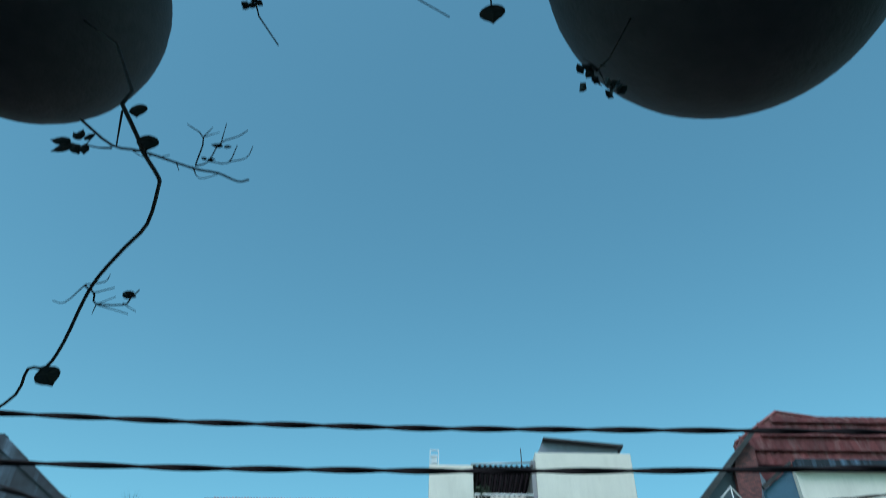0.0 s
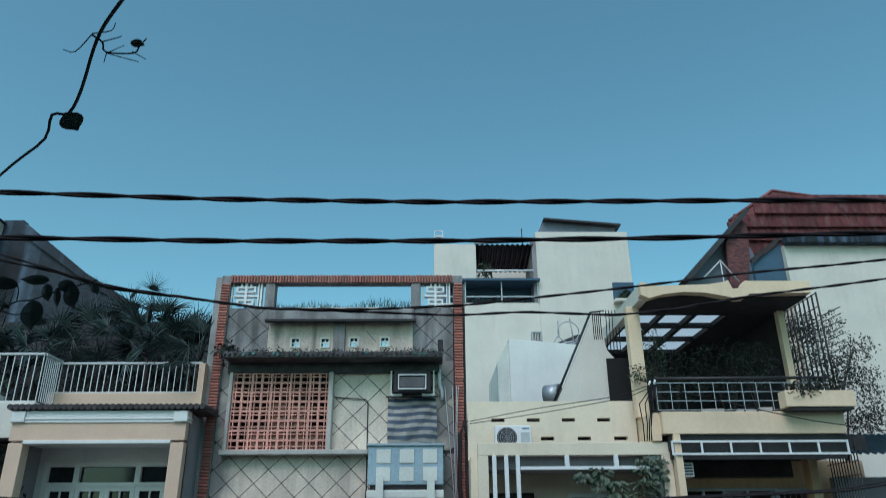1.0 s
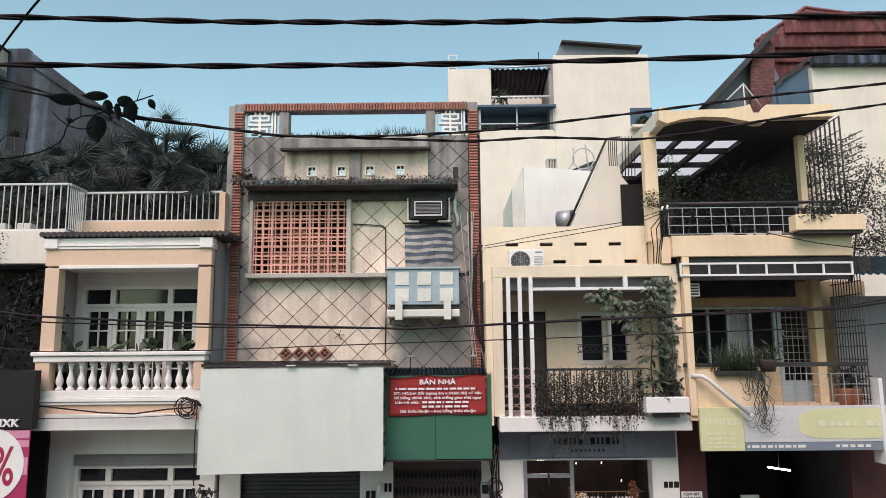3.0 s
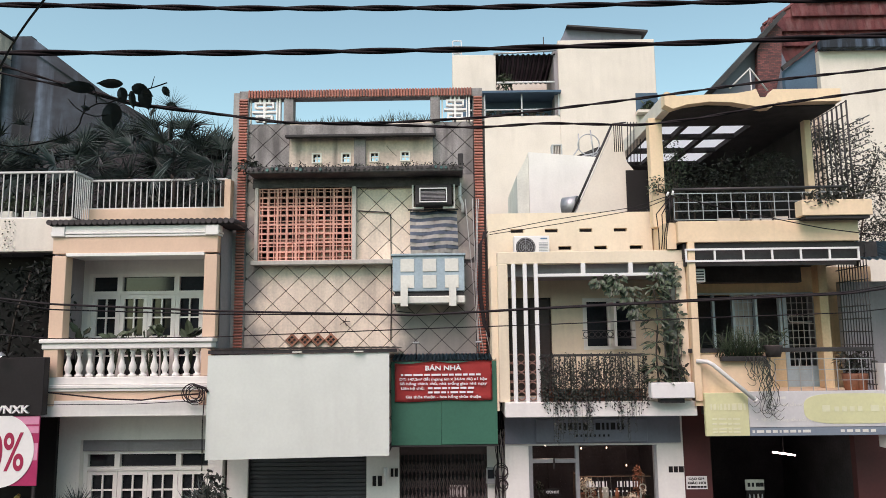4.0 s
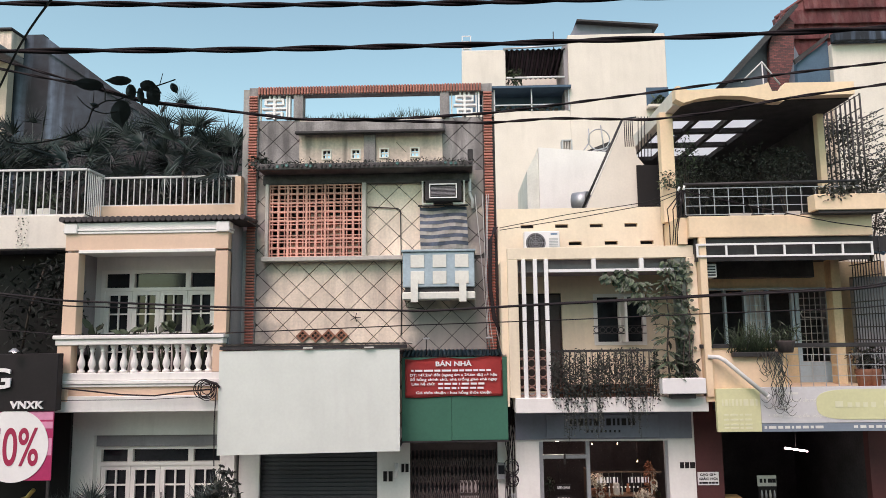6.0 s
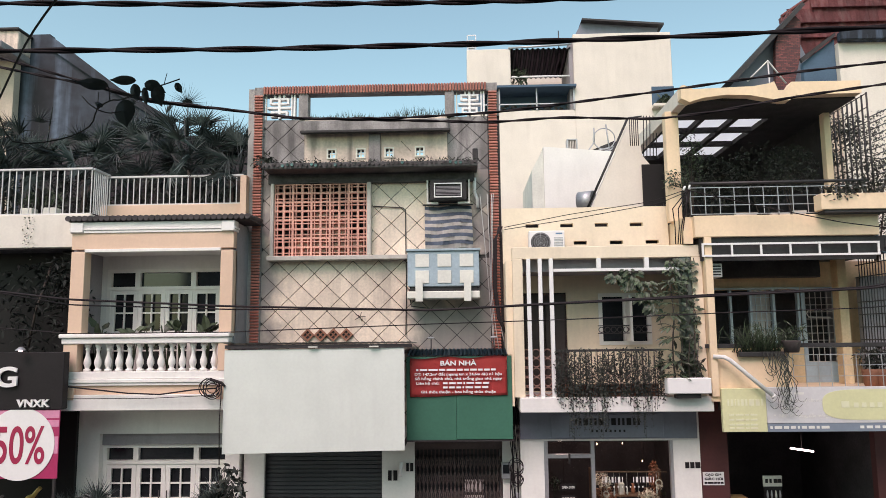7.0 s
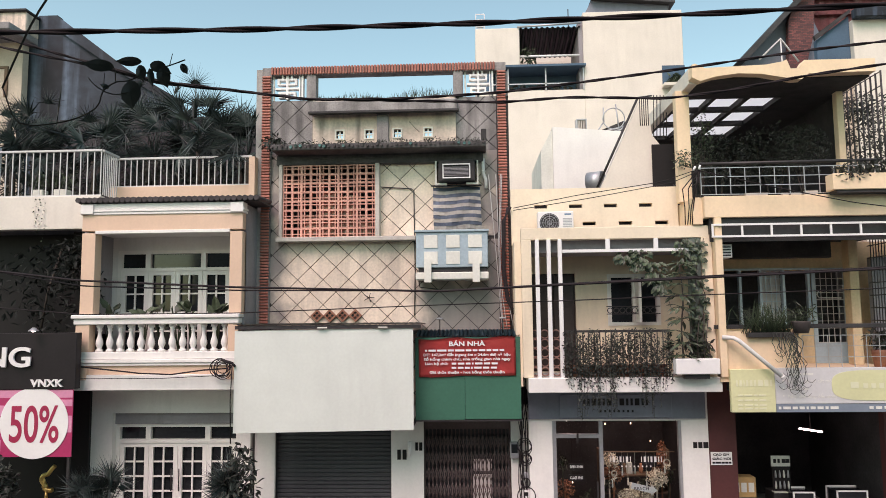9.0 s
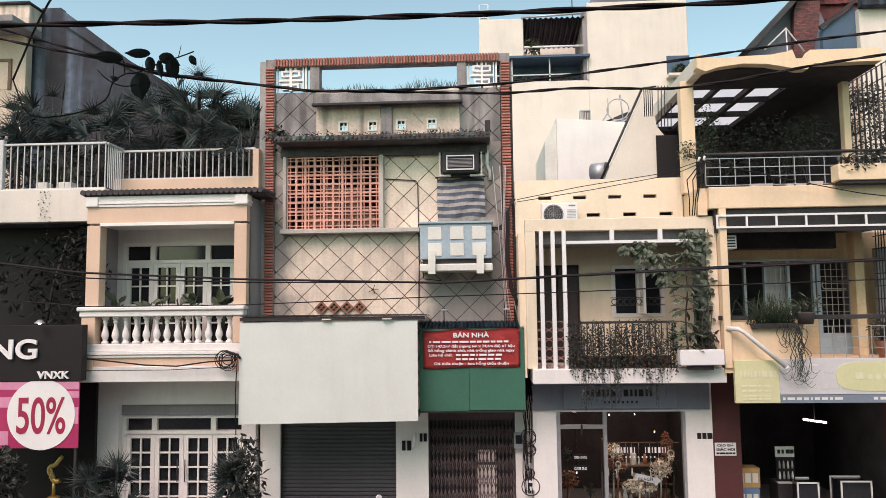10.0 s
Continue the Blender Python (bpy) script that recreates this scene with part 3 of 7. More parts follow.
part("sill", bx(-4.36, -1.08, 16.22, 16.5, 6.69, 6.795, bev=0.012), FRAMEGREY, win)

sbd = thing("stored_boards", "pale boards stacked behind the breeze blocks", "boards", at=(-3, 17, 6.82))
for x0, x1, z1 in ((-3.78, -3.40, 7.35), (-3.36, -2.98, 7.85), (-2.94, -2.5, 7.8), (-2.46, -2.15, 7.3)):
    part("board", bx(x0, x1, 16.47, 16.51, 6.84, z1, bev=0.01), AGEDSHADECREAM, sbd)

# air conditioner cage, striped cloth, boarded box
bm_list = []
for a in ((-0.62, -0.58, 8.0, 8.56), (0.35, 0.385, 8.0, 8.56), (-0.58, -0.35, 8.0, 8.04), (0.1, 0.35, 8.0, 8.04)):
    bm_list.append(bx(a[0], a[1], 16.2, 16.5, a[2], a[3]))
ac = thing("window_air_conditioner", "old window air conditioner in a white wall frame", "air conditioner", at=(-0.1, 16.4, 7.98))
for bm in bm_list:
    part("wall_frame", bm, OFFWHITE, ac)
part("body", bx(-0.54, 0.31, 16.1, 16.5, 8.06, 8.56, bev=0.02), SOOTSHADE, ac)
part("face_frame", holed(B(), -0.44, 0.2, 8.12, 8.46, 16.06, 16.1, [(-0.415, 0.175, 8.145, 8.435)]), CLEANWHITE, ac)
for k in range(7):
    part("louvre", bx(-0.4, 0.16, 16.075, 16.09, 8.185 + k * 0.031, 8.2 + k * 0.031), GREYWALL, ac)
aw = thing("striped_awning", "worn blue and grey striped cloth awning, half rolled", "awning", at=(-0.12, 16.4, 6.9))
n = 13
for k in range(n):
    bm = B()
    rows = []
    for q in range(2):
        f = (k + q) / n
        z = 7.98 - f * 1.12
        y = 16.44 - 0.34 * math.sin(min(1, f * 1.15) * 1.6)
        rows.append([bm.verts.new((-0.68 + 0.03 * f + 1.1 * i / 8, y - 0.03 * math.sin(i * 1.7 + k), z - 0.02 * math.sin(i * 0.8) - 0.03 * (i / 8 - 0.5) ** 2)) for i in range(9)])
    for i in range(8):
        bm.faces.new((rows[0][i], rows[1][i], rows[1][i + 1], rows[0][i + 1]))
    bmesh.ops.solidify(bm, geom=bm.faces[:], thickness=0.012)
    part("stripe", bm, STRIPE_B if k % 2 == 0 and k < 11 else STRIPE_W, aw)
part("rod", tube(B(), [(-0.72, 16.36, 8.0), (0.46, 16.36, 8.0)], 0.02), IRON, aw)
hb = thing("window_box", "boarded window box painted pale blue with white squares", "window box", at=(-0.24, 16.2, 5.75))
part("body", bx(-1.05, 0.57, 15.92, D0, 6.06, 6.86, bev=0.015), BLUEBOX, hb)
part("lip", bx(-1.08, 0.60, 15.88, D0, 6.86, 6.91, bev=0.01), BLUEBOX, hb)
for i in range(3):
    for j in range(2):
        x, z = -0.87 + 0.5 * i, 6.50 - 0.37 * j
        part("panel", bx(x, x + 0.31, 15.902, 15.92, z, z + 0.29, bev=0.006), OFFWHITE, hb)
# Dark strip stands for the shaded gap under the box.
part("gap_board", bx(-1.0, 0.55, 15.98, D0, 5.95, 6.06), IRON, hb)
part("support_beam", bx(-1.06, 0.58, 15.86, D0, 5.78, 5.95, bev=0.02), OFFWHITE, hb)
for x in (-0.86, 0.22):
    bm = B()
    prism(bm, [(x, 5.72), (x + 0.16, 5.72), (x + 0.16, 6.16), (x + 0.13, 6.24), (x + 0.03, 6.24), (x, 6.16)], 15.76, 15.86)
    part("bracket", bm, OFFWHITE, hb)

for t_ in (ac, aw, hb):
    t_.location.z -= 0.035
# diamond vents low on the wall
for i in range(4):
    x = -3.42 + 0.30 * i
    bm = B()
    for s in range(4):
        a0, a1 = math.pi / 2 * s, math.pi / 2 * (s + 1)
        p = [(x + math.cos(a) * r, 4.97 + math.sin(a) * r) for r, a in ((0.155, a0), (0.155, a1), (0.10, a1), (0.10, a0))]
        prism(bm, p, 16.44, 16.5)
    v = part("diamond_vent", bm, PLANTPOT, C)
    bm = B()
    for s in range(2):
        a = math.pi / 4 + math.pi / 2 * s
        d = Vector((math.cos(a), 0, math.sin(a))) * 0.1
        tube(bm, [Vector((x, 16.47, 4.97)) - d, Vector((x, 16.47, 4.97)) + d], 0.018, 4)
    part("cross", bm, PLANTPOT, v)
    # Dark plate in place of the shade inside the vent opening.
    part("hollow", prism(B(), [(x + 0.1, 4.97), (x, 5.07), (x - 0.1, 4.97), (x, 4.87)], 16.482, 16.488), IRON, v)

# blank sign with its tin awning
ws = thing("blank_sign", "large blank pale grey sheet-metal sign under a tin awning", "sign", at=(-3, 15.2, 2.5))
bm = B()
nx = 64
cols = []
for i in range(nx + 1):
    x = -4.91 + 3.85 * i / nx
    y = 15.14 + 0.0007 * math.sin(i * 2.1 + 3 * math.sin(i * 0.31)) + 0.004 * math.sin(i * 0.37)
    cols.append([bm.verts.new(p) for p in ((x, y, 2.50 + 0.06 * i / nx), (x, y + 0.01, 4.66 + 0.03 * i / nx), (x, y + 0.03, 4.66 + 0.03 * i / nx), (x, y + 0.02, 2.50 + 0.06 * i / nx))])
for a, b in zip(cols, cols[1:]):
    for k in range(4):
        bm.faces.new((a[k], b[k], b[(k + 1) % 4], a[(k + 1) % 4]))
bmesh.ops.recalc_face_normals(bm, faces=bm.faces[:])
part("sheet", bm, SIGNWHITE, ws)
for x in (-4.88, -3.0, -1.1):
    part("frame_post", bx(x - 0.03, x + 0.03, 15.18, 15.24, 2.56, 4.66), IRON, ws)
    part("frame_arm", bx(x - 0.025, x + 0.025, 15.24, 16.5, 4.55, 4.62), IRON, ws)
    part("frame_arm", bx(x - 0.025, x + 0.025, 15.24, 16.5, 2.6, 2.67), IRON, ws)


def corrugated(x0, x1, ya, za, yb, zb, pitch, amp, thick=0.012):
    bm = B()
    n = int((x1 - x0) / pitch * 6)
    prev = None
    for i in range(n + 1):
        x = x0 + (x1 - x0) * i / n
        dz = amp * math.sin(2 * math.pi * (x - x0) / pitch)
        cur = (bm.verts.new((x, ya, za + dz)), bm.verts.new((x, yb, zb + dz)))
        if prev:
            bm.faces.new((prev[0], cur[0], cur[1], prev[1])).smooth = True
        prev = cur
    bmesh.ops.solidify(bm, geom=bm.faces[:], thickness=thick)
    return bm


part("tin_awning", corrugated(-4.93, -0.87, 15.08, 4.80, 16.44, 4.77, 0.14, 0.018), TIN, ws, "grimy corrugated tin sheet")
part("awning_edge", bx(-4.90, -0.90, 15.12, 15.2, 4.69, 4.765), SOOTSHADE, ws)
for x in (-3.1, -1.8):
    part("clip", bx(x, x + 0.2, 15.06, 15.13, 4.70, 4.725), OFFWHITE, ws)

gs = thing("green_sign", "plain dark green sheet-metal sign box over the gate", "sign", at=(0, 15.6, 2.7))
part("sheet", bx(-1.055, 0.02, 15.58, 15.66, 2.70, 4.47, bev=0.006), SIGNGREEN, gs)
part("sheet", bx(0.024, 1.23, 15.58, 15.66, 2.71, 4.47, bev=0.006), SIGNGREEN, gs)
part("box_back", bx(-1.05, 1.22, 15.66, 16.44, 4.2, 4.45), SIGNGREEN, gs)
part("tin_top", corrugated(-1.05, 1.22, 15.56, 4.50, 16.42, 4.62, 0.09, 0.016), BLUEMETAL, gs)
part("bottom_edge", bx(-1.06, 1.235, 15.56, 15.68, 2.67, 2.70), IRON, gs)
for x in (-0.52, 0.86):
    fl = thing("spotlight", "small sign spotlight on a thin stem", "lamp", "sign spotlights", at=(x, 15.7, 4.5))
    part("stem", tube(B(), [(x, 15.75, 4.5), (x, 15.75, 4.86)], 0.012), IRON, fl)
    part("head", bx(x - 0.07, x + 0.07, 15.66, 15.8, 4.86, 4.9, bev=0.01), METALGREY, fl)

bn = thing("banner", "red vinyl house-for-sale banner with white lettering", "banner", at=(0.07, 15.5, 3.62))
bm = B()
grid = []
for j in range(13):
    row = []
    for i in range(41):
        u, v = i / 40, j / 12
        sag = 0.02 * math.sin(u * math.pi * 4) * (v ** 3)
        row.append(bm.verts.new((-0.975 + 2.10 * u, 15.548 - 0.010 * math.sin(u * 19 + v * 3) * (0.3 + v) * 0.6 - 0.011 * abs(math.sin(u * 9 - 4 * v)) * v, 3.62 + 0.82 * v + 0.03 * u - sag - 0.012 * math.sin(u * 9) * (1 - v))))
    grid.append(row)
for a, b in zip(grid, grid[1:]):
    for i in range(40):
        bm.faces.new((a[i], a[i + 1], b[i + 1], b[i])).smooth = True
bmesh.ops.solidify(bm, geom=bm.faces[:], thickness=0.004)
part("cloth", bm, BANNERRED, bn)
BY = 15.515
words("BÁN NHÀ", 0.07, BY, 4.285, 0.10, LETTER, bn, width=0.78, align="CENTER", bold=0.004)
bar_row(bn, -0.84, BY, 4.168, 0.042, (0.05, 0.16, 0.2, 0.13, 0.2, 0.12, 0.1, 0.14, 0.1, 0.12, 0.1), 0.03, LETTER)
words("DT: 147,2m² đất (ngang 6m x 24,6m dài) nở hậu", 0.07, BY, 4.07, 0.056, LETTER, bn, width=1.88, align="CENTER", bold=0.002)
words("Sổ hồng chính chủ, nhà trống giao nhà ngay", 0.07, BY, 3.975, 0.056, LETTER, bn, width=1.88, align="CENTER", bold=0.002)
words("Liên hệ chủ:", -0.84, BY, 3.88, 0.056, LETTER, bn, width=0.50, bold=0.002)
bar_row(bn, -0.26, BY, 3.885, 0.042, (0.1, 0.14, 0.1, 0.03, 0.16, 0.13, 0.13), 0.034, LETTER)
bar_row(bn, -0.26, BY, 3.795, 0.042, (0.1, 0.12, 0.1, 0.03, 0.16, 0.13, 0.13), 0.034, LETTER)
words("Giá thỏa thuận - hoa hồng thỏa thuận", 0.07, BY, 3.695, 0.056, LETTER, bn, width=1.62, align="CENTER", bold=0.002)

# shutter and folding gate
sh = part("roller_shutter", bx(-4.37, -1.69, 16.62, 16.66, 0, 2.6), SHUTTER, C, "dark grey closed roller shutter")
me = bpy.data.meshes.new("slat")
bm = bx(-1.33, 1.33, -0.03, 0.0, 0.0, 0.082, bev=0.012)
bm.to_mesh(me), bm.free()
for k in range(27):
    piece("slat", me, SHUTTER, sh, (-3.03, 16.62, 0.01 + 0.092 * k))
ga = part("folding_gate", holed(B(), -0.95, 1.03, 0.0, 2.6, 16.9, 16.95, [(0.16, 0.60, 0.3, 1.62)]), DEEPSHADE, C, "brown folding metal gate, closed")
# Daylight at the rear is put in as this panel's faint glow.
rw = part("rear_window", bx(0.10, 0.68, 17.3, 17.32, 0.25, 1.7), glow("daylight_glow_panel", (0.75, 0.74, 0.70), 0.22), C, "faintly glowing panel for the daylit rear window behind the gate")
part("window_rail", bx(0.10, 0.68, 17.26, 17.3, 1.2, 1.26), IRON, rw)
for k in range(5):
    part("window_bar", bx(0.16 + 0.1 * k, 0.175 + 0.1 * k, 17.27, 17.29, 1.26, 1.7), IRON, rw)
for i in range(23):
    x = -0.93 + 1.94 * i / 22
    part("upright", bx(x - 0.013, x + 0.013, 16.56, 16.59, 0, 2.35), GATE, ga)
for i in range(22):
    x0, x1 = -0.93 + 1.94 * i / 22, -0.93 + 1.94 * (i + 1) / 22
    for j in range(6):
        z = 0.1 + j * 0.36
        part("lattice_strip", tube(B(), [(x0, 16.555, z), (x1, 16.555, z + 0.34)], 0.008, 4), GATE, ga)
        part("lattice_strip", tube(B(), [(x1, 16.552, z), (x0, 16.552, z + 0.34)], 0.008, 4), GATE, ga)
part("lintel_panel", bx(-0.95, 1.03, 16.58, 16.62, 2.35, 2.62), GATE, ga)
bar_row(C, -1.55, 16.437, 1.7, 0.22, (0.08, 0.09), 0.04, INKSHADE, 0.017, "number_bar")
bar_row(C, -1.14, 16.437, 1.9, 0.18, (0.06, 0.07), 0.03, INKSHADE, 0.017, "number_bar")
wl = thing("wall_lamp", "small white cylindrical lamp on the pier", "lamp", at=(-1.26, 16.36, 1.75))
part("tube", tube(B(), [(-1.27, 16.3, 1.8), (-1.24, 16.3, 2.12)], 0.045, 10), CLEANWHITE, wl)
part("bracket", bx(-1.29, -1.23, 16.3, 16.44, 1.93, 1.97), METALGREY, wl)

# electricity meter and cable bundle on the right pier
mt = thing("electricity_meter", "grey electricity meter box with a glass front", "meter box", at=(1.1, 16.4, 1.75))
part("case", bx(1.0, 1.2, 16.28, 16.44, 1.75, 2.1, bev=0.015), METALGREY, mt)
part("window", bx(1.03, 1.17, 16.27, 16.285, 1.87, 2.06), DARKGLASS, mt)
mt = thing("electricity_meter", "small white meter tangled in black cables", "meter box", at=(1.33, 16.4, 0.8))
part("case", bx(1.24, 1.42, 16.22, 16.36, 0.85, 1.08, bev=0.02), CLEANWHITE, mt)
part("dial", bx(1.28, 1.38, 16.213, 16.222, 0.95, 1.03), INKSHADE, mt)
part("junction", bx(1.28, 1.4, 16.24, 16.34, 1.3, 1.46, bev=0.015), METALGREY, mt)
cb = thing("cable_bundle", "tangled black service cables down the pier", "cables", at=(1.3, 16.3, 0.8))
for k in range(9):
    x = 1.22 + 0.018 * k
    pts = [(x + RNG.uniform(-0.05, 0.05) * (1 if 0.1 < q < 0.9 else 0.3), 16.25 + RNG.uniform(-0.05, 0.05), 4.7 - q * 3.9) for q in [s / 9 for s in range(10)]]
    part("cable", tube(B(), pts, 0.011, 5), CABLE, cb)
for k in range(7):
    part("coil", ring(B(), (1.36 + RNG.uniform(-0.05, 0.06), 16.2, 1.85 + RNG.uniform(-0.35, 0.35)), RNG.uniform(0.09, 0.17), 0.009), CABLE, cb)
for c, r in (((1.34, 16.2, 0.95), 0.2), ((1.33, 16.2, 1.24), 0.1)):
    part("coil", ring(B(), c, r, 0.012), CABLE, cb)
bm = B()
for k in range(4):
    x = 0.62 + 0.1 * k
    pts = [(x + 0.08 * math.sin(q * 3 + k) + 0.25 * q * q, 16.3, 8.2 - 3.6 * q) for q in [s / 10 for s in range(11)]]
    tube(bm, pts, 0.010, 5)
solid("wall_cable", bm, GREYCABLE, "grey cables running down the cement wall", "cables")
bm = B()
for k in range(4):
    tube(bm, [(1.13 - 0.03 * k, 16.28, 7.42), (0.92 + 0.02 * k, 16.26, 7.1), (0.90 + 0.02 * k, 16.25, 6.0), (0.98 + 0.02 * k, 16.25, 5.3), (1.28, 16.25, 4.7)], 0.017, 6)
solid("black_service_cable", bm, CABLE, "thick black service cables beside the red column", "cables")
bm = B()
tube(bm, [(-1.88, 16.47, 7.98), (-1.2, 16.47, 7.93), (-1.14, 16.47, 7.88), (-1.12, 16.47, 6.0), (-1.14, 16.47, 4.95)], 0.013, 5)
tube(bm, [(-1.05, 16.3, 6.0), (-1.0, 16.3, 5.6), (-0.6, 16.3, 5.55)], 0.012, 5)
solid("wall_conduit", bm, IRON, "dark conduit fixed to the diamond panels", "conduit")
bm = B()
for k in range(5):
    a = k * 1.26
    tube(bm, [(-2.2, 16.46, 5.38), (-2.2 + 0.13 * math.cos(a), 16.42, 5.38 + 0.11 * math.sin(a))], 0.008, 4)
solid("iron_hook", bm, IRON, "small rusty iron hooks on the cement wall", "hook")

# ---- peach house with the balustrade ----
Bh = thing("town_house", "peach house with a white balustrade balcony and roof terrace", "house", at=(-6.7, 16.5, 0))
bm = B()
holed(bm, -8.55, -4.97, 3.4, 8.08, 16.7, 16.9, [(-8.32, -5.5, 3.9, 6.58)])
part("rear_wall", bm, WHITE, Bh, "white balcony rear wall")
part("side_wall", bx(-4.97, -4.86, 15.6, 16.9, 3.4, 7.5), GREYWALL, Bh, "grey plastered side wall")
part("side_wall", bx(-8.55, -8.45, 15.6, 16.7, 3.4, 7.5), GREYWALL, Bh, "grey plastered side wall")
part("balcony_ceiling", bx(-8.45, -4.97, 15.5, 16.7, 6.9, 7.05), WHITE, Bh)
for a, b in ((-8.50, -8.19), (-5.14, -4.86)):
    part("column", bx(a, b, 15.4, 15.68, 5.03, 6.86, bev=0.008), PEACH, Bh)
part("lintel", bx(-8.50, -4.86, 15.4, 15.64, 6.91, 7.27), PEACH, Bh)
part("white_band", bx(-8.19, -5.14, 15.37, 15.62, 6.84, 6.91, bev=0.006), WHITE, Bh)
for k, (z0, z1, o) in enumerate(((7.27, 7.33, 0.03), (7.33, 7.38, 0.05), (7.38, 7.52, 0.02))):
    part("cornice", bx(-8.50 - o, -4.86 + o, 15.4 - o, 15.66, z0, z1 - 0.003, bev=0.008), WHITE, Bh)
for a in (-8.52, -5.12):
    part("capital", bx(a, a + 0.29, 15.33, 15.4, 7.28, 7.50, bev=0.01), WHITE, Bh)
tr = part("tile_roof", bx(-8.6, -4.5, 15.4, 16.36, 7.53, 7.57), DARKTILE, Bh, "dark barrel-tile coping")
me = bpy.data.meshes.new("tile")
bm = B()
tube(bm, [(0, 0, 0), (0, 1.0, 0.05)], 0.062, 8)
bm.to_mesh(me), bm.free()
for i in range(33):
    piece("tile", me, DARKTILE, tr, (-8.56 + 0.126 * i, 15.28, 7.59))

# french doors


def french_door(parent, name, x0, x1, z0, z1, y, leaves, rows, transom=0.0, label=""):
    """White framed glass doors: leaves with glazing bars, and a row of lights above."""
    d = part(name, bx(x0, x1, y + 0.09, y + 0.12, z0, z1), DARKGLASS, parent, label)
    for a in (x0, x1 - 0.09):
        part("frame_post", bx(a, a + 0.09, y - 0.02, y + 0.09, z0, z1), DOORWHITE, d)
    part("frame_head", bx(x0 + 0.09, x1 - 0.09, y - 0.02, y + 0.09, z1 - 0.08, z1), DOORWHITE, d)
    zt = z1 - transom
    if transom:
        part("transom_bar", bx(x0 + 0.09, x1 - 0.09, y - 0.03, y + 0.09, zt - 0.08, zt), DOORWHITE, d)
        for i in range(1, 3):
            x = x0 + (x1 - x0) * (0.26 if i == 1 else 0.74)
            part("transom_post", bx(x - 0.06, x + 0.06, y - 0.015, y + 0.09, zt, z1 - 0.08), DOORWHITE, d)
    zt -= 0.08 if transom else 0
    w = (x1 - x0 - 0.18) / leaves
    for k in range(leaves):
        a, b = x0 + 0.09 + w * k + 0.004, x0 + 0.09 + w * (k + 1) - 0.004
        bm = B()
        box(bm, a, a + 0.10, y, y + 0.06, z0, zt), box(bm, b - 0.10, b, y, y + 0.06, z0, zt)
        box(bm, a + 0.10, b - 0.10, y, y + 0.06, zt - 0.1, zt), box(bm, a + 0.10, b - 0.10, y, y + 0.06, z0, z0 + 0.3)
        box(bm, (a + b) / 2 - 0.018, (a + b) / 2 + 0.018, y + 0.01, y + 0.05, z0 + 0.3, zt - 0.1)
        for j in range(1, rows):
            z = z0 + 0.3 + (zt - 0.4 - z0) * j / rows
            box(bm, a + 0.10, b - 0.10, y + 0.012, y + 0.048, z - 0.018, z + 0.018)
        part("door_leaf", bm, DOORWHITE, d)
    return d


french_door(Bh, "balcony_door", -8.32, -5.5, 3.9, 6.58, 16.72, 4, 4, 0.42, "white french doors with dark glass")
# Dark block behind the glass stands for the unlit room.
part("balcony_room", bx(-8.4, -5.3, 16.9, 19.5, 3.7, 7.0), DEEPSHADE, Bh)

# balcony
part("balcony_slab", bx(-8.60, -4.89, 15.34, 16.7, 3.39, 3.73, bev=0.012), WHITE, Bh)
part("balcony_band", bx(-8.56, -4.92, 15.40, 15.7, 3.73, 3.92, bev=0.006), PEACH, Bh)
for k, (z0, z1, o) in enumerate(((3.92, 3.98, 0.03), (3.984, 4.06, 0.06), (4.064, 4.22, 0.0))):
    part("moulding", bx(-8.57 - o, -4.91 + o, 15.38 - o, 15.66, z0, z1, bev=0.01), WHITE, Bh)
part("rail_cap", bx(-8.64, -4.87, 15.30, 15.68, 4.95, 5.04, bev=0.018), WHITE, Bh)
part("rail_cap", bx(-8.60, -4.90, 15.35, 15.64, 4.82, 4.948, bev=0.018), WHITE, Bh)
for a, b in ((-8.56, -8.25), (-5.14, -4.92)):
    part("end_post", bx(a, b, 15.38, 15.64, 4.224, 4.82, bev=0.006), PEACH, Bh)
    part("console", bx(a, b, 15.32, 15.4, 3.62, 3.9, bev=0.008), PEACH, Bh)
me = bpy.data.meshes.new("baluster")
bm = lathe(B(), [(0.078, 0), (0.078, 0.05), (0.045, 0.06), (0.052, 0.1), (0.080, 0.17), (0.074, 0.24), (0.045, 0.33), (0.034, 0.42), (0.042, 0.46), (0.06, 0.48), (0.042, 0.5), (0.052, 0.53), (0.072, 0.55), (0.072, 0.6)], 0, 0, 0, 12)
bm.to_mesh(me), bm.free()
for i in range(13):
    piece("baluster", me, WHITE, Bh, (-8.08 + 2.82 * i / 12, 15.52, 4.221))

# ground floor
bm = B()
holed(bm, -9.1, -4.90, 0, 3.39, 16.3, 16.6, [(-8.12, -5.2, 0, 2.78)])
part("ground_wall", bm, WHITE, Bh, "white ground floor wall")
part("shop_lintel", bx(-8.12, -5.2, 16.42, 16.6, 2.52, 2.78), GREYWALL, Bh)
french_door(Bh, "shop_door", -8.12, -5.2, 0.02, 2.52, 16.5, 4, 5, 0.36, "white french shop doors with dark glass and a transom")
part("handle", tube(tube(B(), [(-6.78, 16.44, 1.0), (-6.78, 16.44, 1.5)], 0.014), [(-6.60, 16.44, 1.0), (-6.60, 16.44, 1.5)], 0.014), IRON, Bh)
# Dark block in place of the shaded shop interior.
part("shop_room", bx(-8.3, -5.0, 16.64, 20, 0, 3.3), DEEPSHADE, Bh)
part("body", bx(-8.55, -4.98, 19.6, 25, 0, 7.6), GREYWALL, Bh)
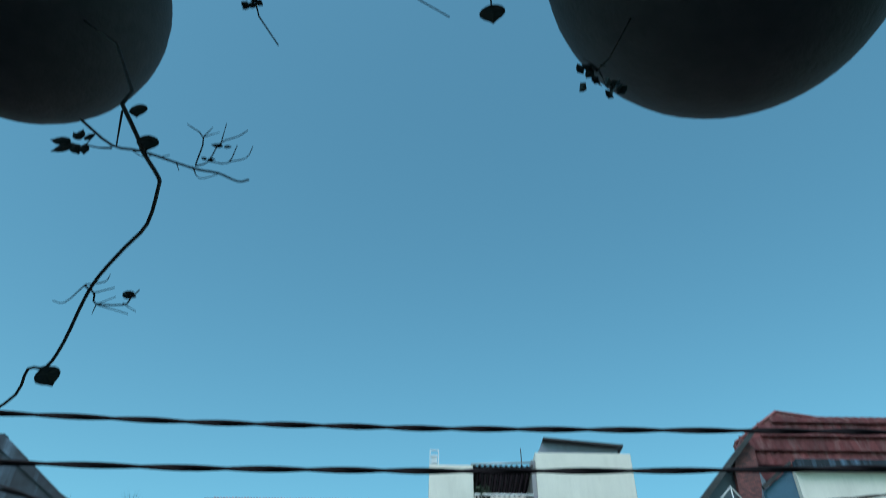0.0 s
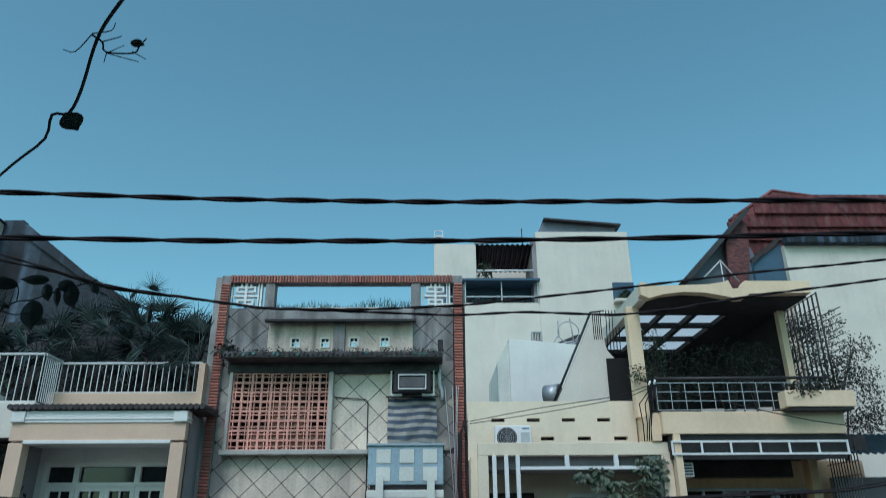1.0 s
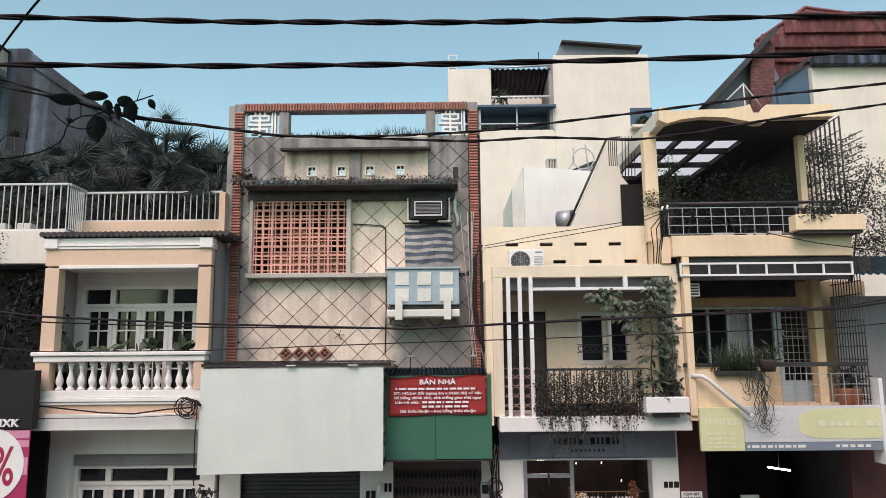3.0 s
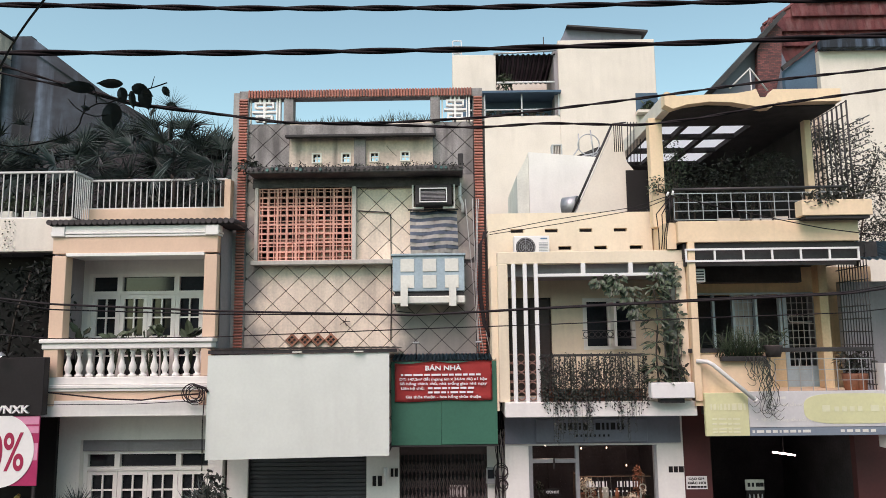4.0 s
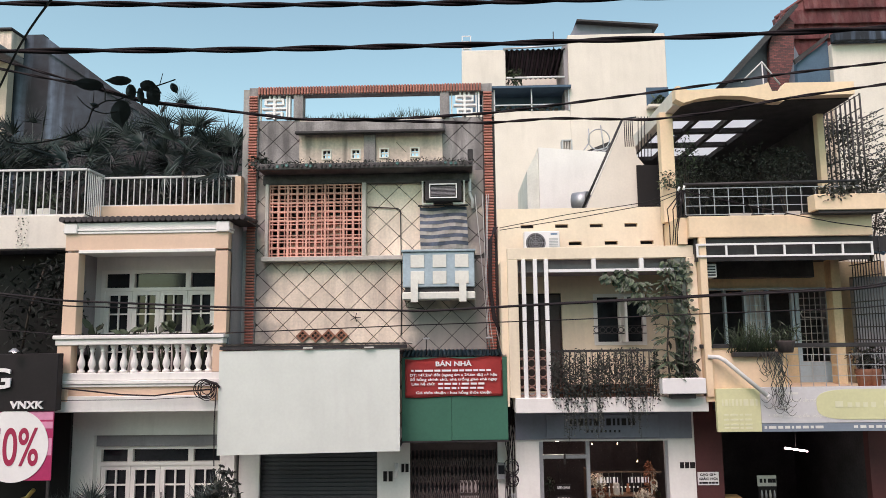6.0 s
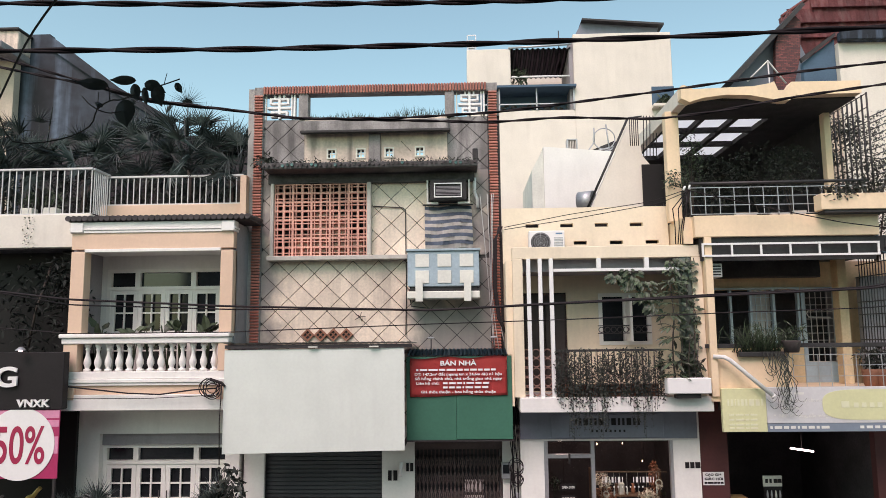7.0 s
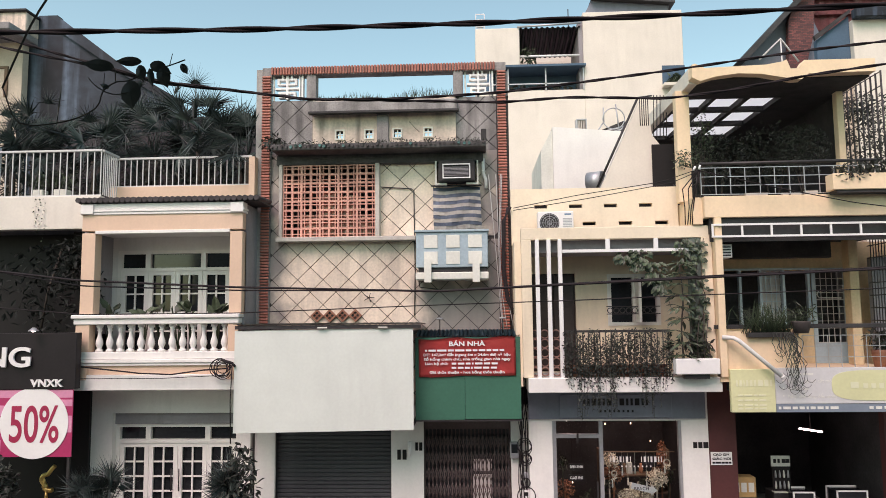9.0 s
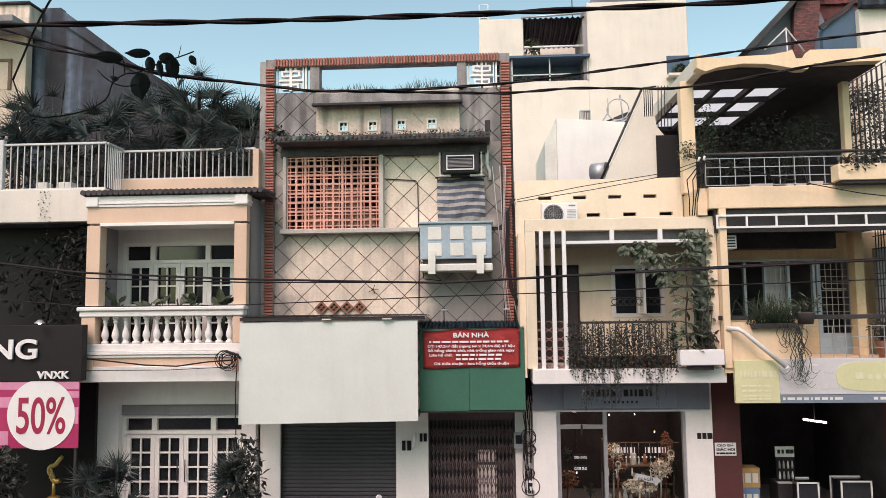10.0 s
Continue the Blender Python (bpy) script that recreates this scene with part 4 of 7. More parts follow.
part("roof_terrace", bx(-8.55, -4.87, 16.36, 25, 7.6, 7.75), CONC, Bh)

# terrace parapet and rail
part("parapet", bx(-8.42, -4.87, 16.37, 16.55, 7.75, 8.08, bev=0.01), PEACH, Bh)
part("end_pillar", bx(-5.0, -4.86, 16.2, 16.5, 7.55, 8.72), PEACH, Bh)


def railing(x0, x1, y, z0, z1, count, label, parent=None, side=None):
    r = thing("railing", label, "railing", "terrace railings", at=((x0 + x1) / 2, y, z0))
    part("top_rail", bx(x0, x1, y - 0.03, y + 0.03, z1 - 0.05, z1, bev=0.008), RAILWHITE, r)
    part("bottom_rail", bx(x0, x1, y - 0.02, y + 0.02, z0 + 0.0, z0 + 0.035), RAILWHITE, r)
    me = bpy.data.meshes.new("bar")
    bm = bx(-0.0105, 0.0105, -0.0105, 0.0105, 0, z1 - z0 - 0.085)
    bm.to_mesh(me), bm.free()
    for i in range(count):
        piece("bar", me, RAILWHITE, r, (x0 + 0.02 + (x1 - x0 - 0.04) * i / (count - 1), y, z0 + 0.035))
    if side:
        part("end_post", bx(x0 - 0.08, x0 + 0.03, y - 0.06, y + 0.06, z0, z1 + 0.09, bev=0.01), RAILWHITE, r)
        ys, n = side
        part("return_rail", bx(x1 - 0.03, x1 + 0.03, y + 0.03, ys, z1 - 0.05, z1), RAILWHITE, r)
        for i in range(1, n):
            piece("bar", me, RAILWHITE, r, (x1, y + (ys - y) * i / n, z0 + 0.035))
    return r


RL = -10.70
railing(-8.40, -5.0, 16.44, 8.08, 8.80, 24, "white steel bar railing on the peach parapet")
railing(RL, -8.25, 15.68, 7.75, 8.84, int((-8.25 - RL) / 0.15), "white steel bar railing round the terrace corner", side=(16.44, 9))

# ---- white shop house with the black sign ----
A = thing("shop_house", "white-parapet shop house with a dark recessed front", "house", at=(-11.5, 16, 0))
part("parapet_wall", bx(-18, -8.22, 15.6, 15.85, 6.99, 7.75, bev=0.012), CREAM, A, "cream parapet wall of the terrace")
part("parapet_side", bx(-8.40, -8.22, 15.85, 16.4, 7.6, 7.75), CREAM, A)
part("terrace_floor", bx(-18, -8.40, 15.85, 25, 7.35, 7.6), CONC, A)
# Recess walls in black: the shade is put into their colour.
part("recess_wall", bx(-18, -9.15, 16.6, 16.8, 0, 6.99), INKSHADE, A, "recessed shop front with its shade painted black")
part("side_wall", bx(-9.15, -8.62, 16.2, 16.8, 0, 6.99), INKSHADE, A)
part("body", bx(-18, -8.6, 16.8, 25, 0, 7.35), GREYWALL, A)
sb = thing("shop_sign", "glossy black shop sign with raised white lettering", "sign", at=(-10.8, 15.0, 3.43))
part("board", bx(-14, -8.30, 15.0, 15.2, 3.46, 4.66, bev=0.01), BLACKBOARD, sb)
part("board_back", bx(-14, -8.45, 15.2, 16.6, 3.5, 4.6), DEEPSHADE, sb)
words("NG", -10.33, 14.95, 3.95, 0.42, LETTER, sb, name="large_lettering", depth=0.02, width=1.02, bold=0.012)
words("VNXK", -9.26, 14.98, 3.52, 0.155, LETTER, sb, depth=0.02, width=0.72, bold=0.006)
sl = thing("sign_lamp", "small lit spot lamp above the black sign", "lamp", at=(-9.15, 14.9, 4.66))
part("arm", tube(B(), [(-9.15, 15.1, 4.66), (-9.15, 15.0, 4.78), (-9.15, 14.82, 4.78)], 0.012), IRON, sl)
part("head", lathe(B(), [(0.03, 0.08), (0.1, 0.02), (0.11, 0)], -9.15, 14.82, 4.70, 12), METALGREY, sl)
part("bulb", lathe(B(), [(0.02, 0.0), (0.05, 0.02), (0.03, 0.05)], -9.15, 14.82, 4.685, 10), TUBE, sl)

po = thing("sale_poster", "magenta sale poster with a white disc", "poster", at=(-9.6, 15.0, 2.03))
part("sheet", bx(-11.6, -8.35, 15.03, 15.05, 2.04, 3.45), POSTERPINK, po)
for x0, x1, z0, z1 in ((-10.2, -8.36, 3.28, 3.44), (-9.0, -8.36, 3.1, 3.24), (-10.4, -9.7, 2.9, 3.12), (-8.75, -8.36, 2.55, 2.9), (-10.6, -9.9, 2.1, 2.4)):
    part("print_patch", bx(x0, x1, 15.024, 15.03, z0, z1), POSTERLIGHT, po)
bm = B()
tube(bm, [(-9.18, 15.024, 2.75), (-9.18, 15.012, 2.75)], 0.75, 48, smooth=False)
part("disc", bm, LETTER, po)
words("50%", -9.18, 15.008, 2.36, 0.78, MAGENTA, po, width=1.08, align="CENTER", bold=0.012)
part("stand", bx(-8.45, -8.40, 15.05, 15.1, 0, 2.05), IRON, po)
part("stand", bx(-11.5, -11.45, 15.05, 15.1, 0, 2.05), IRON, po)
part("hanger", bx(-8.45, -8.40, 15.05, 15.1, 3.4, 3.5), IRON, po)

fg = B()
tube(fg, smooth_line([(-9.20, 15.9, 1.68), (-9.27, 15.9, 1.61), (-9.36, 15.9, 1.5), (-9.47, 15.9, 1.46), (-9.49, 15.9, 1.36), (-9.42, 15.9, 1.26), (-9.40, 15.9, 1.16)], 3), 0.045, 8, 0.06)
tube(fg, smooth_line([(-9.40, 15.9, 1.18), (-9.32, 15.9, 1.14), (-9.24, 15.9, 1.16)], 3), 0.06, 8, 0.05)
tube(fg, smooth_line([(-9.47, 15.88, 1.46), (-9.40, 15.86, 1.34), (-9.46, 15.86, 1.22)], 3), 0.022, 6)
tube(fg, [(-9.38, 15.9, 1.16), (-9.38, 15.9, 0.78)], 0.03, 8, 0.04)
lathe(fg, [(0.14, 0.0), (0.14, 0.04), (0.06, 0.08)], -9.38, 15.9, 0.75, 14)
solid("display_statue", fg, GOLD, "gold display statue in the dark shop front", "statue")
part("plinth", bx(-9.66, -9.06, 15.65, 16.15, 0, 0.75, bev=0.02), BLACKBOARD, A)

# creepers in the dark recess and over the parapet
cr = thing("creeper", "climbing plant filling the recess over the sign, shade in its colour", "climber", at=(-10, 16, 4.66))
bm = B()
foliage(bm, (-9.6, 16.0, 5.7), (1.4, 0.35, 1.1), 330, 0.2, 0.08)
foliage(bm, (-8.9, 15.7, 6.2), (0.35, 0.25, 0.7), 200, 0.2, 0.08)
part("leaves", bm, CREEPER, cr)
part("stem", tube(B(), [(-9.8, 16.1, 4.66), (-9.6, 16.0, 5.6), (-9.3, 16.0, 6.6)], 0.03, 6), BARK, cr)
bm = B()
for k in range(3):
    x = -9.72 + 0.1 * k
    for i in range(12):
        leaf(bm, Vector((x + 0.02 * math.sin(i), 15.57, 7.7 - 0.055 * i * (1 + 0.3 * k))), rv() + Vector((0, -0.5, -0.3)), Vector((0, 0, 1)), 0.05, 0.04)
solid("trailing_plant", bm, LEAF, "thin trailing plant over the cream parapet", "plant", kind="stuff")
for x, w in ((-9.85, 0.28), (-9.3, 0.3)):
    tp = thing("flower_pot", "pale square flower pot behind the rail", "flower pot", "terrace pots", at=(x, 15.95, 7.6))
    part("pot", bx(x - w / 2, x + w / 2, 15.8, 16.05, 7.6, 7.95, bev=0.015), OFFWHITE, tp)
    part("plant", foliage(B(), (x, 15.92, 8.15), (0.2, 0.12, 0.2), 60, 0.16, 0.05), LEAF, tp)

# fan palms on the terraces
LEADS = {-6.7: (((-6.77, 10.85), (0.25, 1.0), 0.64), ((-6.2, 10.35), (1.0, 0.35), 0.6)), -7.9: (((-8.32, 10.9), (-0.2, 1.0), 0.52), ((-7.4, 10.7), (0.5, 0.9), 0.5)), -11.8: (((-11.5, 10.4), (-0.3, 1.0), 0.55),), -10.6: (((-10.6, 10.45), (0.1, 1.0), 0.55),), -5.6: (((-5.65, 9.9), (0.5, 1.0), 0.5),)}
for x, y, h, s, c in ((-10.6, 17.4, 2.8, 1.1, 17), (-9.3, 17.2, 2.6, 1.2, 18), (-7.9, 17.6, 3.1, 1.3, 19), (-6.7, 17.4, 3.1, 1.3, 19), (-5.6, 17.3, 2.5, 0.9, 15), (-11.8, 17.6, 2.9, 1.1, 19), (-8.6, 18.6, 3.2, 1.4, 19), (-7.1, 18.8, 2.8, 1.2, 20), (-5.2, 16.75, 2.5, 0.9, 13), (-10.0, 18.8, 3.1, 1.3, 20), (-12.6, 17.0, 2.5, 1.0, 17), (-11.2, 16.9, 2.1, 0.9, 16)):
    fan_palm(x, y, 7.6, h, s, c, "dark green fan palm growing on the roof terrace", size=0.76, leads=LEADS.get(x, ()))
bm = B()
for k in range(26):
    foliage(bm, (-13.0 + 0.31 * k, 17.3 + RNG.uniform(-0.3, 0.3), 8.2 + RNG.uniform(-0.2, 0.4)), (0.5, 0.3, 0.6), 60, 0.3, 0.05)
tagged(part("terrace_undergrowth", bm, LEAFDARK, None), "dense dark undergrowth along the roof terrace", "plants", kind="stuff")
# Added dark backing: stands for the shade between the palms.
part("shed_wall", bx(-12.5, -5.0, 19.6, 19.8, 7.6, 10.7), DEEPSHADE, A)
part("shed_roof", bx(-8.4, -6.6, 18.9, 19.6, 9.3, 9.42), BOARDGREY, A)

# potted plants of the balcony and the pavement palms
bp = thing("balcony_plants", "broad-leaved potted plants behind the balustrade", "plant", at=(-6.9, 16.0, 3.73))
bm = B()
for x in (-8.1, -7.3, -6.9, -6.5, -6.2, -5.6):
    for k in range(9):
        d = Vector((RNG.uniform(-1, 1), RNG.uniform(-0.6, 0.3), RNG.uniform(0.2, 0.9)))
        p = Vector((x + RNG.uniform(-0.12, 0.12), 15.95, 4.72 + RNG.uniform(0, 0.45)))
        tube(bm, [(x, 16.0, 4.2), p], 0.01, 4)
        leaf(bm, p, d, Vector((RNG.uniform(-0.4, 0.4), -0.7, 1)), RNG.uniform(0.22, 0.42), 0.2)
part("leaves", bm, LEAF, bp)
bm = B()
for x in (-8.1, -7.3, -6.5, -5.6):
    lathe(bm, [(0.13, 0), (0.17, 0.3), (0.2, 0.48)], x, 16.0, 3.73, 12)
part("pots", bm, PLANTPOT, bp)
for x, y, h, s in ((-7.5, 15.0, 1.7, 0.42), (-8.0, 15.0, 1.6, 0.35), (-4.95, 15.0, 1.9, 0.35)):
    fan_palm(x, y, 0.0, h, s, 24, "bushy dark palm standing on the pavement", size=0.55)
bm = B()
foliage(bm, (-4.72, 15.0, 1.1), (0.40, 0.3, 1.25), 560, 0.19, 0.075)
tube(bm, [(-4.75, 15.0, 0), (-4.75, 15.0, 1.6)], 0.04, 6)
solid("pavement_bush", bm, LEAFDARK, "dark leafy bush beside the shutter", "bush")
bm = B()
for k in range(9):
    foliage(bm, (-10.2 + RNG.uniform(-0.9, 0.75), 14.5 + RNG.uniform(-0.2, 0.2), 0.8 + RNG.uniform(-0.3, 1.0)), (0.45, 0.3, 0.45), 120, 0.2, 0.09)
tube(bm, [(-10.3, 14.5, 0), (-10.2, 14.5, 1.4)], 0.05, 6)
solid("pavement_bush", bm, LEAFDARK, "dark leafy bush in front of the sale poster", "bush")

# ---- pale yellow shop house with the pergola front ----
Dh = thing("shop_house", "pale yellow shop house with a white barred balcony frame", "house", at=(3.2, 16.5, 0))
bm = B()
slots = [(x - 0.15, x + 0.15, 7.39, 7.475) for x in (1.82, 2.62, 3.42, 4.22)] + [(x - 0.15, x + 0.15, 6.98, 7.065) for x in (2.15, 2.92, 3.75, 4.57)]
holed(bm, 1.13, 4.95, 6.55, 7.85, 16.35, 16.5, slots)
part("parapet", bm, PALEYELLOW, Dh, "pale yellow parapet pierced with narrow slots")
# Dark sheet behind the slots stands for the shade inside them.
part("parapet_back", bx(1.14, 4.95, 16.7, 16.75, 6.6, 7.6), DEEPSHADE, Dh)
bm = B()
holed(bm, 1.14, 5.35, 3.4, 6.6, 16.8, 17.0, [(1.6, 2.62, 3.62, 5.9), (3.36, 4.58, 4.67, 5.87)])
part("rear_wall", bm, PALEYELLOW, Dh, "pale yellow balcony rear wall")
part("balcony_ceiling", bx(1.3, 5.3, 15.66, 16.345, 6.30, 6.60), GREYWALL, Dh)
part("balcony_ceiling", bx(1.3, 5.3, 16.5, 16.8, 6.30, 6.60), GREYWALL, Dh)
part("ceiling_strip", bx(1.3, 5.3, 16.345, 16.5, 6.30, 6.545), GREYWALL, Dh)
part("side_wall", bx(1.14, 1.28, 15.6, 16.8, 3.4, 6.55), PALEYELLOW, Dh)
part("top_beam", bx(1.28, 5.36, 15.4, 15.66, 6.56, 6.82, bev=0.008), PALEYELLOW, Dh)
part("left_post", bx(1.28, 1.50, 15.4, 15.62, 3.6, 6.56, bev=0.008), PALEYELLOW, Dh)
part("right_post", bx(5.14, 5.36, 15.4, 15.62, 3.6, 6.56, bev=0.008), PALEYELLOW, Dh)
for x in (1.58, 1.83, 2.07):
    part("white_bar", bx(x, x + 0.085, 15.36, 15.46, 3.48, 6.56, bev=0.006), CLEANWHITE, Dh)
part("cross_bar", bx(2.16, 5.14, 15.38, 15.46, 6.27, 6.335, bev=0.005), CLEANWHITE, Dh)
for x in (3.10, 4.13):
    part("short_post", bx(x, x + 0.09, 15.38, 15.46, 6.335, 6.56), CLEANWHITE, Dh)
rg = B()
for x in (1.545, 1.755, 2.0):
    for k in range(5):
        ring(rg, (x, 15.52, 3.72 + 0.2 * k), 0.09, 0.016)
part("ring_grille", rg, RUSTRING, Dh, "rusty grille of iron rings")
part("balcony_slab", bx(1.38, 5.42, 15.3, 16.8, 3.29, 3.60, bev=0.012), WHITE, Dh)
dd = part("balcony_door", bx(1.6, 2.62, 16.9, 16.95, 3.62, 5.9), DOORDARK, Dh, "dark wooden balcony door")
part("door_leaf", bx(1.64, 2.1, 16.86, 16.9, 3.65, 5.86, bev=0.01), DOORDARK, dd)
part("door_leaf", bx(2.12, 2.58, 16.86, 16.9, 3.65, 5.86, bev=0.01), DOORDARK, dd)
wd = part("balcony_window", bx(3.36, 4.58, 16.94, 16.97, 4.67, 5.87), DARKGLASS, Dh, "white casement window with dark glass")
bm = B()
for a in ((3.36, 3.45, 4.67, 5.87), (4.49, 4.58, 4.67, 5.87), (3.45, 4.49, 5.79, 5.87), (3.45, 4.49, 4.67, 4.75), (3.94, 4.0, 4.75, 5.79)):
    box(bm, a[0], a[1], 16.78, 16.9, a[2], a[3])
part("frame", bm, DOORWHITE, wd)
part("open_casement", bx(4.0, 4.06, 16.4, 16.8, 4.75, 5.79), DOORWHITE, wd)
bm = B()
box(bm, 3.28, 4.5, 16.5, 16.52, 4.93, 4.95), box(bm, 3.28, 4.5, 16.5, 16.52, 5.10, 5.12)
for k in range(8):
    ring(bm, (3.36 + 0.14 * k, 16.5, 5.02), 0.06, 0.01)
part("window_rack", bm, IRON, wd)
brl = part("balcony_rail", bx(2.16, 4.40, 15.42, 15.46, 4.55, 4.60), IRON, Dh, "dark iron balcony rail")
part("bottom_rail", bx(2.16, 4.40, 15.42, 15.46, 3.68, 3.71), IRON, brl)
for i in range(19):
    x = 2.2 + 2.18 * i / 18
    part("bar", bx(x - 0.009, x + 0.009, 15.43, 15.45, 3.60, 4.55), IRON, brl)
pl = thing("planter_box", "white planter box with a leafy climber", "planter", at=(4.85, 15.2, 3.6))
part("trough", bx(4.40, 5.30, 15.02, 15.3, 3.68, 4.0, bev=0.015), CLEANWHITE, pl)
part("bracket", bx(4.6, 5.1, 15.1, 15.32, 3.58, 3.68), IRON, pl)
bm = B()
stalk = [(4.62, 15.22, 3.95), (4.60, 15.24, 4.6), (4.66, 15.24, 5.3), (4.60, 15.24, 6.0)]
tube(bm, smooth_line(stalk), 0.022, 6, 0.012)
for k in range(4):
    x = 4.75 + 0.14 * k
    tube(bm, [(x, 15.15, 3.95), (x + RNG.uniform(-0.1, 0.1), 15.2, 4.4), (x + RNG.uniform(-0.15, 0.1), 15.22, 4.9)], 0.010, 5)
part("stem", bm, BARK, pl)
bm = B()
for z, n_, L in ((4.05, 12, 0.42), (4.32, 15, 0.5), (4.55, 10, 0.36), (4.82, 14, 0.40), (5.08, 10, 0.34), (5.33, 15, 0.42), (5.55, 9, 0.3), (5.78, 13, 0.36), (6.0, 12, 0.32)):
    c = Vector((4.62 + RNG.uniform(-0.03, 0.03), 15.23, z))
    for k in range(n_):
        a = 2 * math.pi * k / n_ + RNG.uniform(-0.2, 0.2)
        d = Vector((math.cos(a), 0.45 * math.sin(a), RNG.uniform(-0.25, 0.35)))
        m = L * RNG.uniform(0.35, 0.5)
        tube(bm, [c, c + d * m], 0.006, 4, 0.004)
        leaf(bm, c + d * m * 0.8, d + Vector((0, 0, -0.35)), Vector((0, -0.3, 1)), L * RNG.uniform(0.5, 0.75), 0.085)
part("leaves", bm, LEAF, pl)
bm = B()
foliage(bm, (4.85, 15.25, 4.25), (0.42, 0.14, 0.32), 120, 0.13, 0.06)
part("low_leaves", bm, LEAFDARK, pl)
cp = thing("climber_post", "mossy grey-green post wrapped in a broad-leaved climber", "climber", at=(5.02, 15.5, 3.6))
part("post", bx(4.88, 5.13, 15.42, 15.62, 3.6, 6.56, bev=0.02), MOSSPOST, cp)
bm = B()
for k in range(3):
    pts = [(4.9 + 0.1 * k + 0.09 * math.sin(q * 1.1 + k), 15.40 - 0.02 * math.cos(q), 3.9 + 0.24 * q) for q in range(12)]
    tube(bm, smooth_line(pts, 2), 0.009, 5)
part("stem", bm, BARK, cp)
bm = B()
for k in range(150):
    z = 3.9 + 2.65 * (k / 150) ** 1.1
    leaf(bm, Vector((RNG.uniform(4.84, 5.2), RNG.uniform(15.3, 15.4), z)), Vector((RNG.uniform(-1, 1), RNG.uniform(-0.5, 0), RNG.uniform(-1, 0.2))), Vector((RNG.uniform(-0.3, 0.3), -1, 0.6)), RNG.uniform(0.09, 0.17), 0.085)
part("leaves", bm, LEAF, cp)
tv = thing("hanging_vine", "leafy vine trailing from the balcony frame", "vine", at=(4.0, 15.4, 6.3))
bm = B()
for c, sz, n_ in (((3.55, 15.42, 6.2), (0.2, 0.08, 0.13), 36), ((3.85, 15.42, 6.12), (0.2, 0.08, 0.2), 55), ((4.1, 15.42, 5.85), (0.2, 0.08, 0.2), 50), ((4.27, 15.40, 5.6), (0.13, 0.08, 0.2), 30), ((4.75, 15.40, 6.3), (0.15, 0.06, 0.25), 30)):
    for k in range(n_):
        q = rv()
        leaf(bm, Vector((c[0] + q.x * sz[0], c[1] + q.y * sz[1], c[2] + q.z * sz[2])), Vector((q.x, -0.4, -0.8 + 0.4 * q.z)), Vector((RNG.uniform(-0.3, 0.3), -1, 0.8)), RNG.uniform(0.1, 0.18), 0.09)
part("leaves", bm, LEAF, tv)
part("stem", tube(B(), smooth_line([(3.4, 15.43, 6.3), (3.8, 15.43, 6.22), (4.1, 15.43, 5.95), (4.3, 15.42, 5.55), (4.45, 15.35, 5.0)], 3), 0.009, 5, 0.005), BARK, tv)
hp = thing("hanging_plants", "dense hanging creeper spilling over the balcony rail", "plant", at=(3.3, 15.4, 3.6))
bm = B()
for i in range(320):
    x = RNG.uniform(2.15, 4.4)
    long = 2.35 < x < 3.2 or 3.8 < x < 4.2
    z = RNG.uniform(4.1, 4.66)
    zl = RNG.uniform(2.72, 3.9) if long and RNG.random() < 0.7 else RNG.uniform(3.35, 4.3)
    y = RNG.uniform(15.22, 15.38)
    top = z
    while z > zl:
        k = 1.0 if z > 3.4 else 0.75
        x += RNG.uniform(-0.012, 0.012)
        leaf(bm, Vector((x + RNG.uniform(-0.03, 0.03), y, z)), Vector((RNG.uniform(-1, 1), RNG.uniform(-0.6, 0.2), RNG.uniform(-1.2, 0.1))), rv(), RNG.uniform(0.045, 0.08) * k, 0.032 * k)
        z -= RNG.uniform(0.045, 0.08)
    if top - zl > 0.5:
        tube(bm, [(x, y, top), (x, y, zl)], 0.003, 3)
part("leaves", bm, LEAFDARK, hp)
part("pots", bx(2.2, 4.35, 15.5, 15.75, 3.6, 3.85), PLANTPOT, hp)

ou = thing("outdoor_air_conditioner", "white outdoor air-conditioner unit with a round fan grille", "air conditioner", at=(2.1, 15.9, 6.6))
part("case", bx(1.70, 2.50, 15.9, 16.2, 6.74, 7.25, bev=0.015), CLEANWHITE, ou)
part("fan_disc", tube(B(), [(1.96, 15.9, 6.99), (1.96, 15.885, 6.99)], 0.22, 24, smooth=False), IRON, ou)
bm = B()
for k in range(1, 5):
    ring(bm, (1.96, 15.878, 6.99), 0.05 * k, 0.005, n=20)
for k in range(8):
    a = k * math.pi / 4
    tube(bm, [(1.96, 15.876, 6.99), (1.96 + 0.22 * math.cos(a), 15.876, 6.99 + 0.22 * math.sin(a))], 0.004, 4)
part("fan_grille", bm, METALGREY, ou)
part("badge", bx(2.3, 2.45, 15.893, 15.9, 7.17, 7.20), BLUECARTON, ou)
bm = B()
for k in range(9):
    box(bm, 2.26, 2.46, 15.893, 15.9, 6.80 + 0.035 * k, 6.815 + 0.035 * k)
part("side_louvres", bm, METALGREY, ou)
for x in (1.8, 2.3):
    part("foot", bx(x, x + 0.06, 15.85, 16.25, 6.60, 6.74), IRON, ou)

# shop front
bm = B()
holed(bm, 1.42, 5.36, 0, 3.29, 16.2, 16.4, [(1.94, 4.78, 0, 2.58)])
part("shop_wall", bm, WHITE, Dh, "white shop front piers")
part("fascia", bx(1.42, 5.30, 16.14, 16.2, 2.63, 3.29), BOARDGREY, Dh, "blue-grey fascia band")
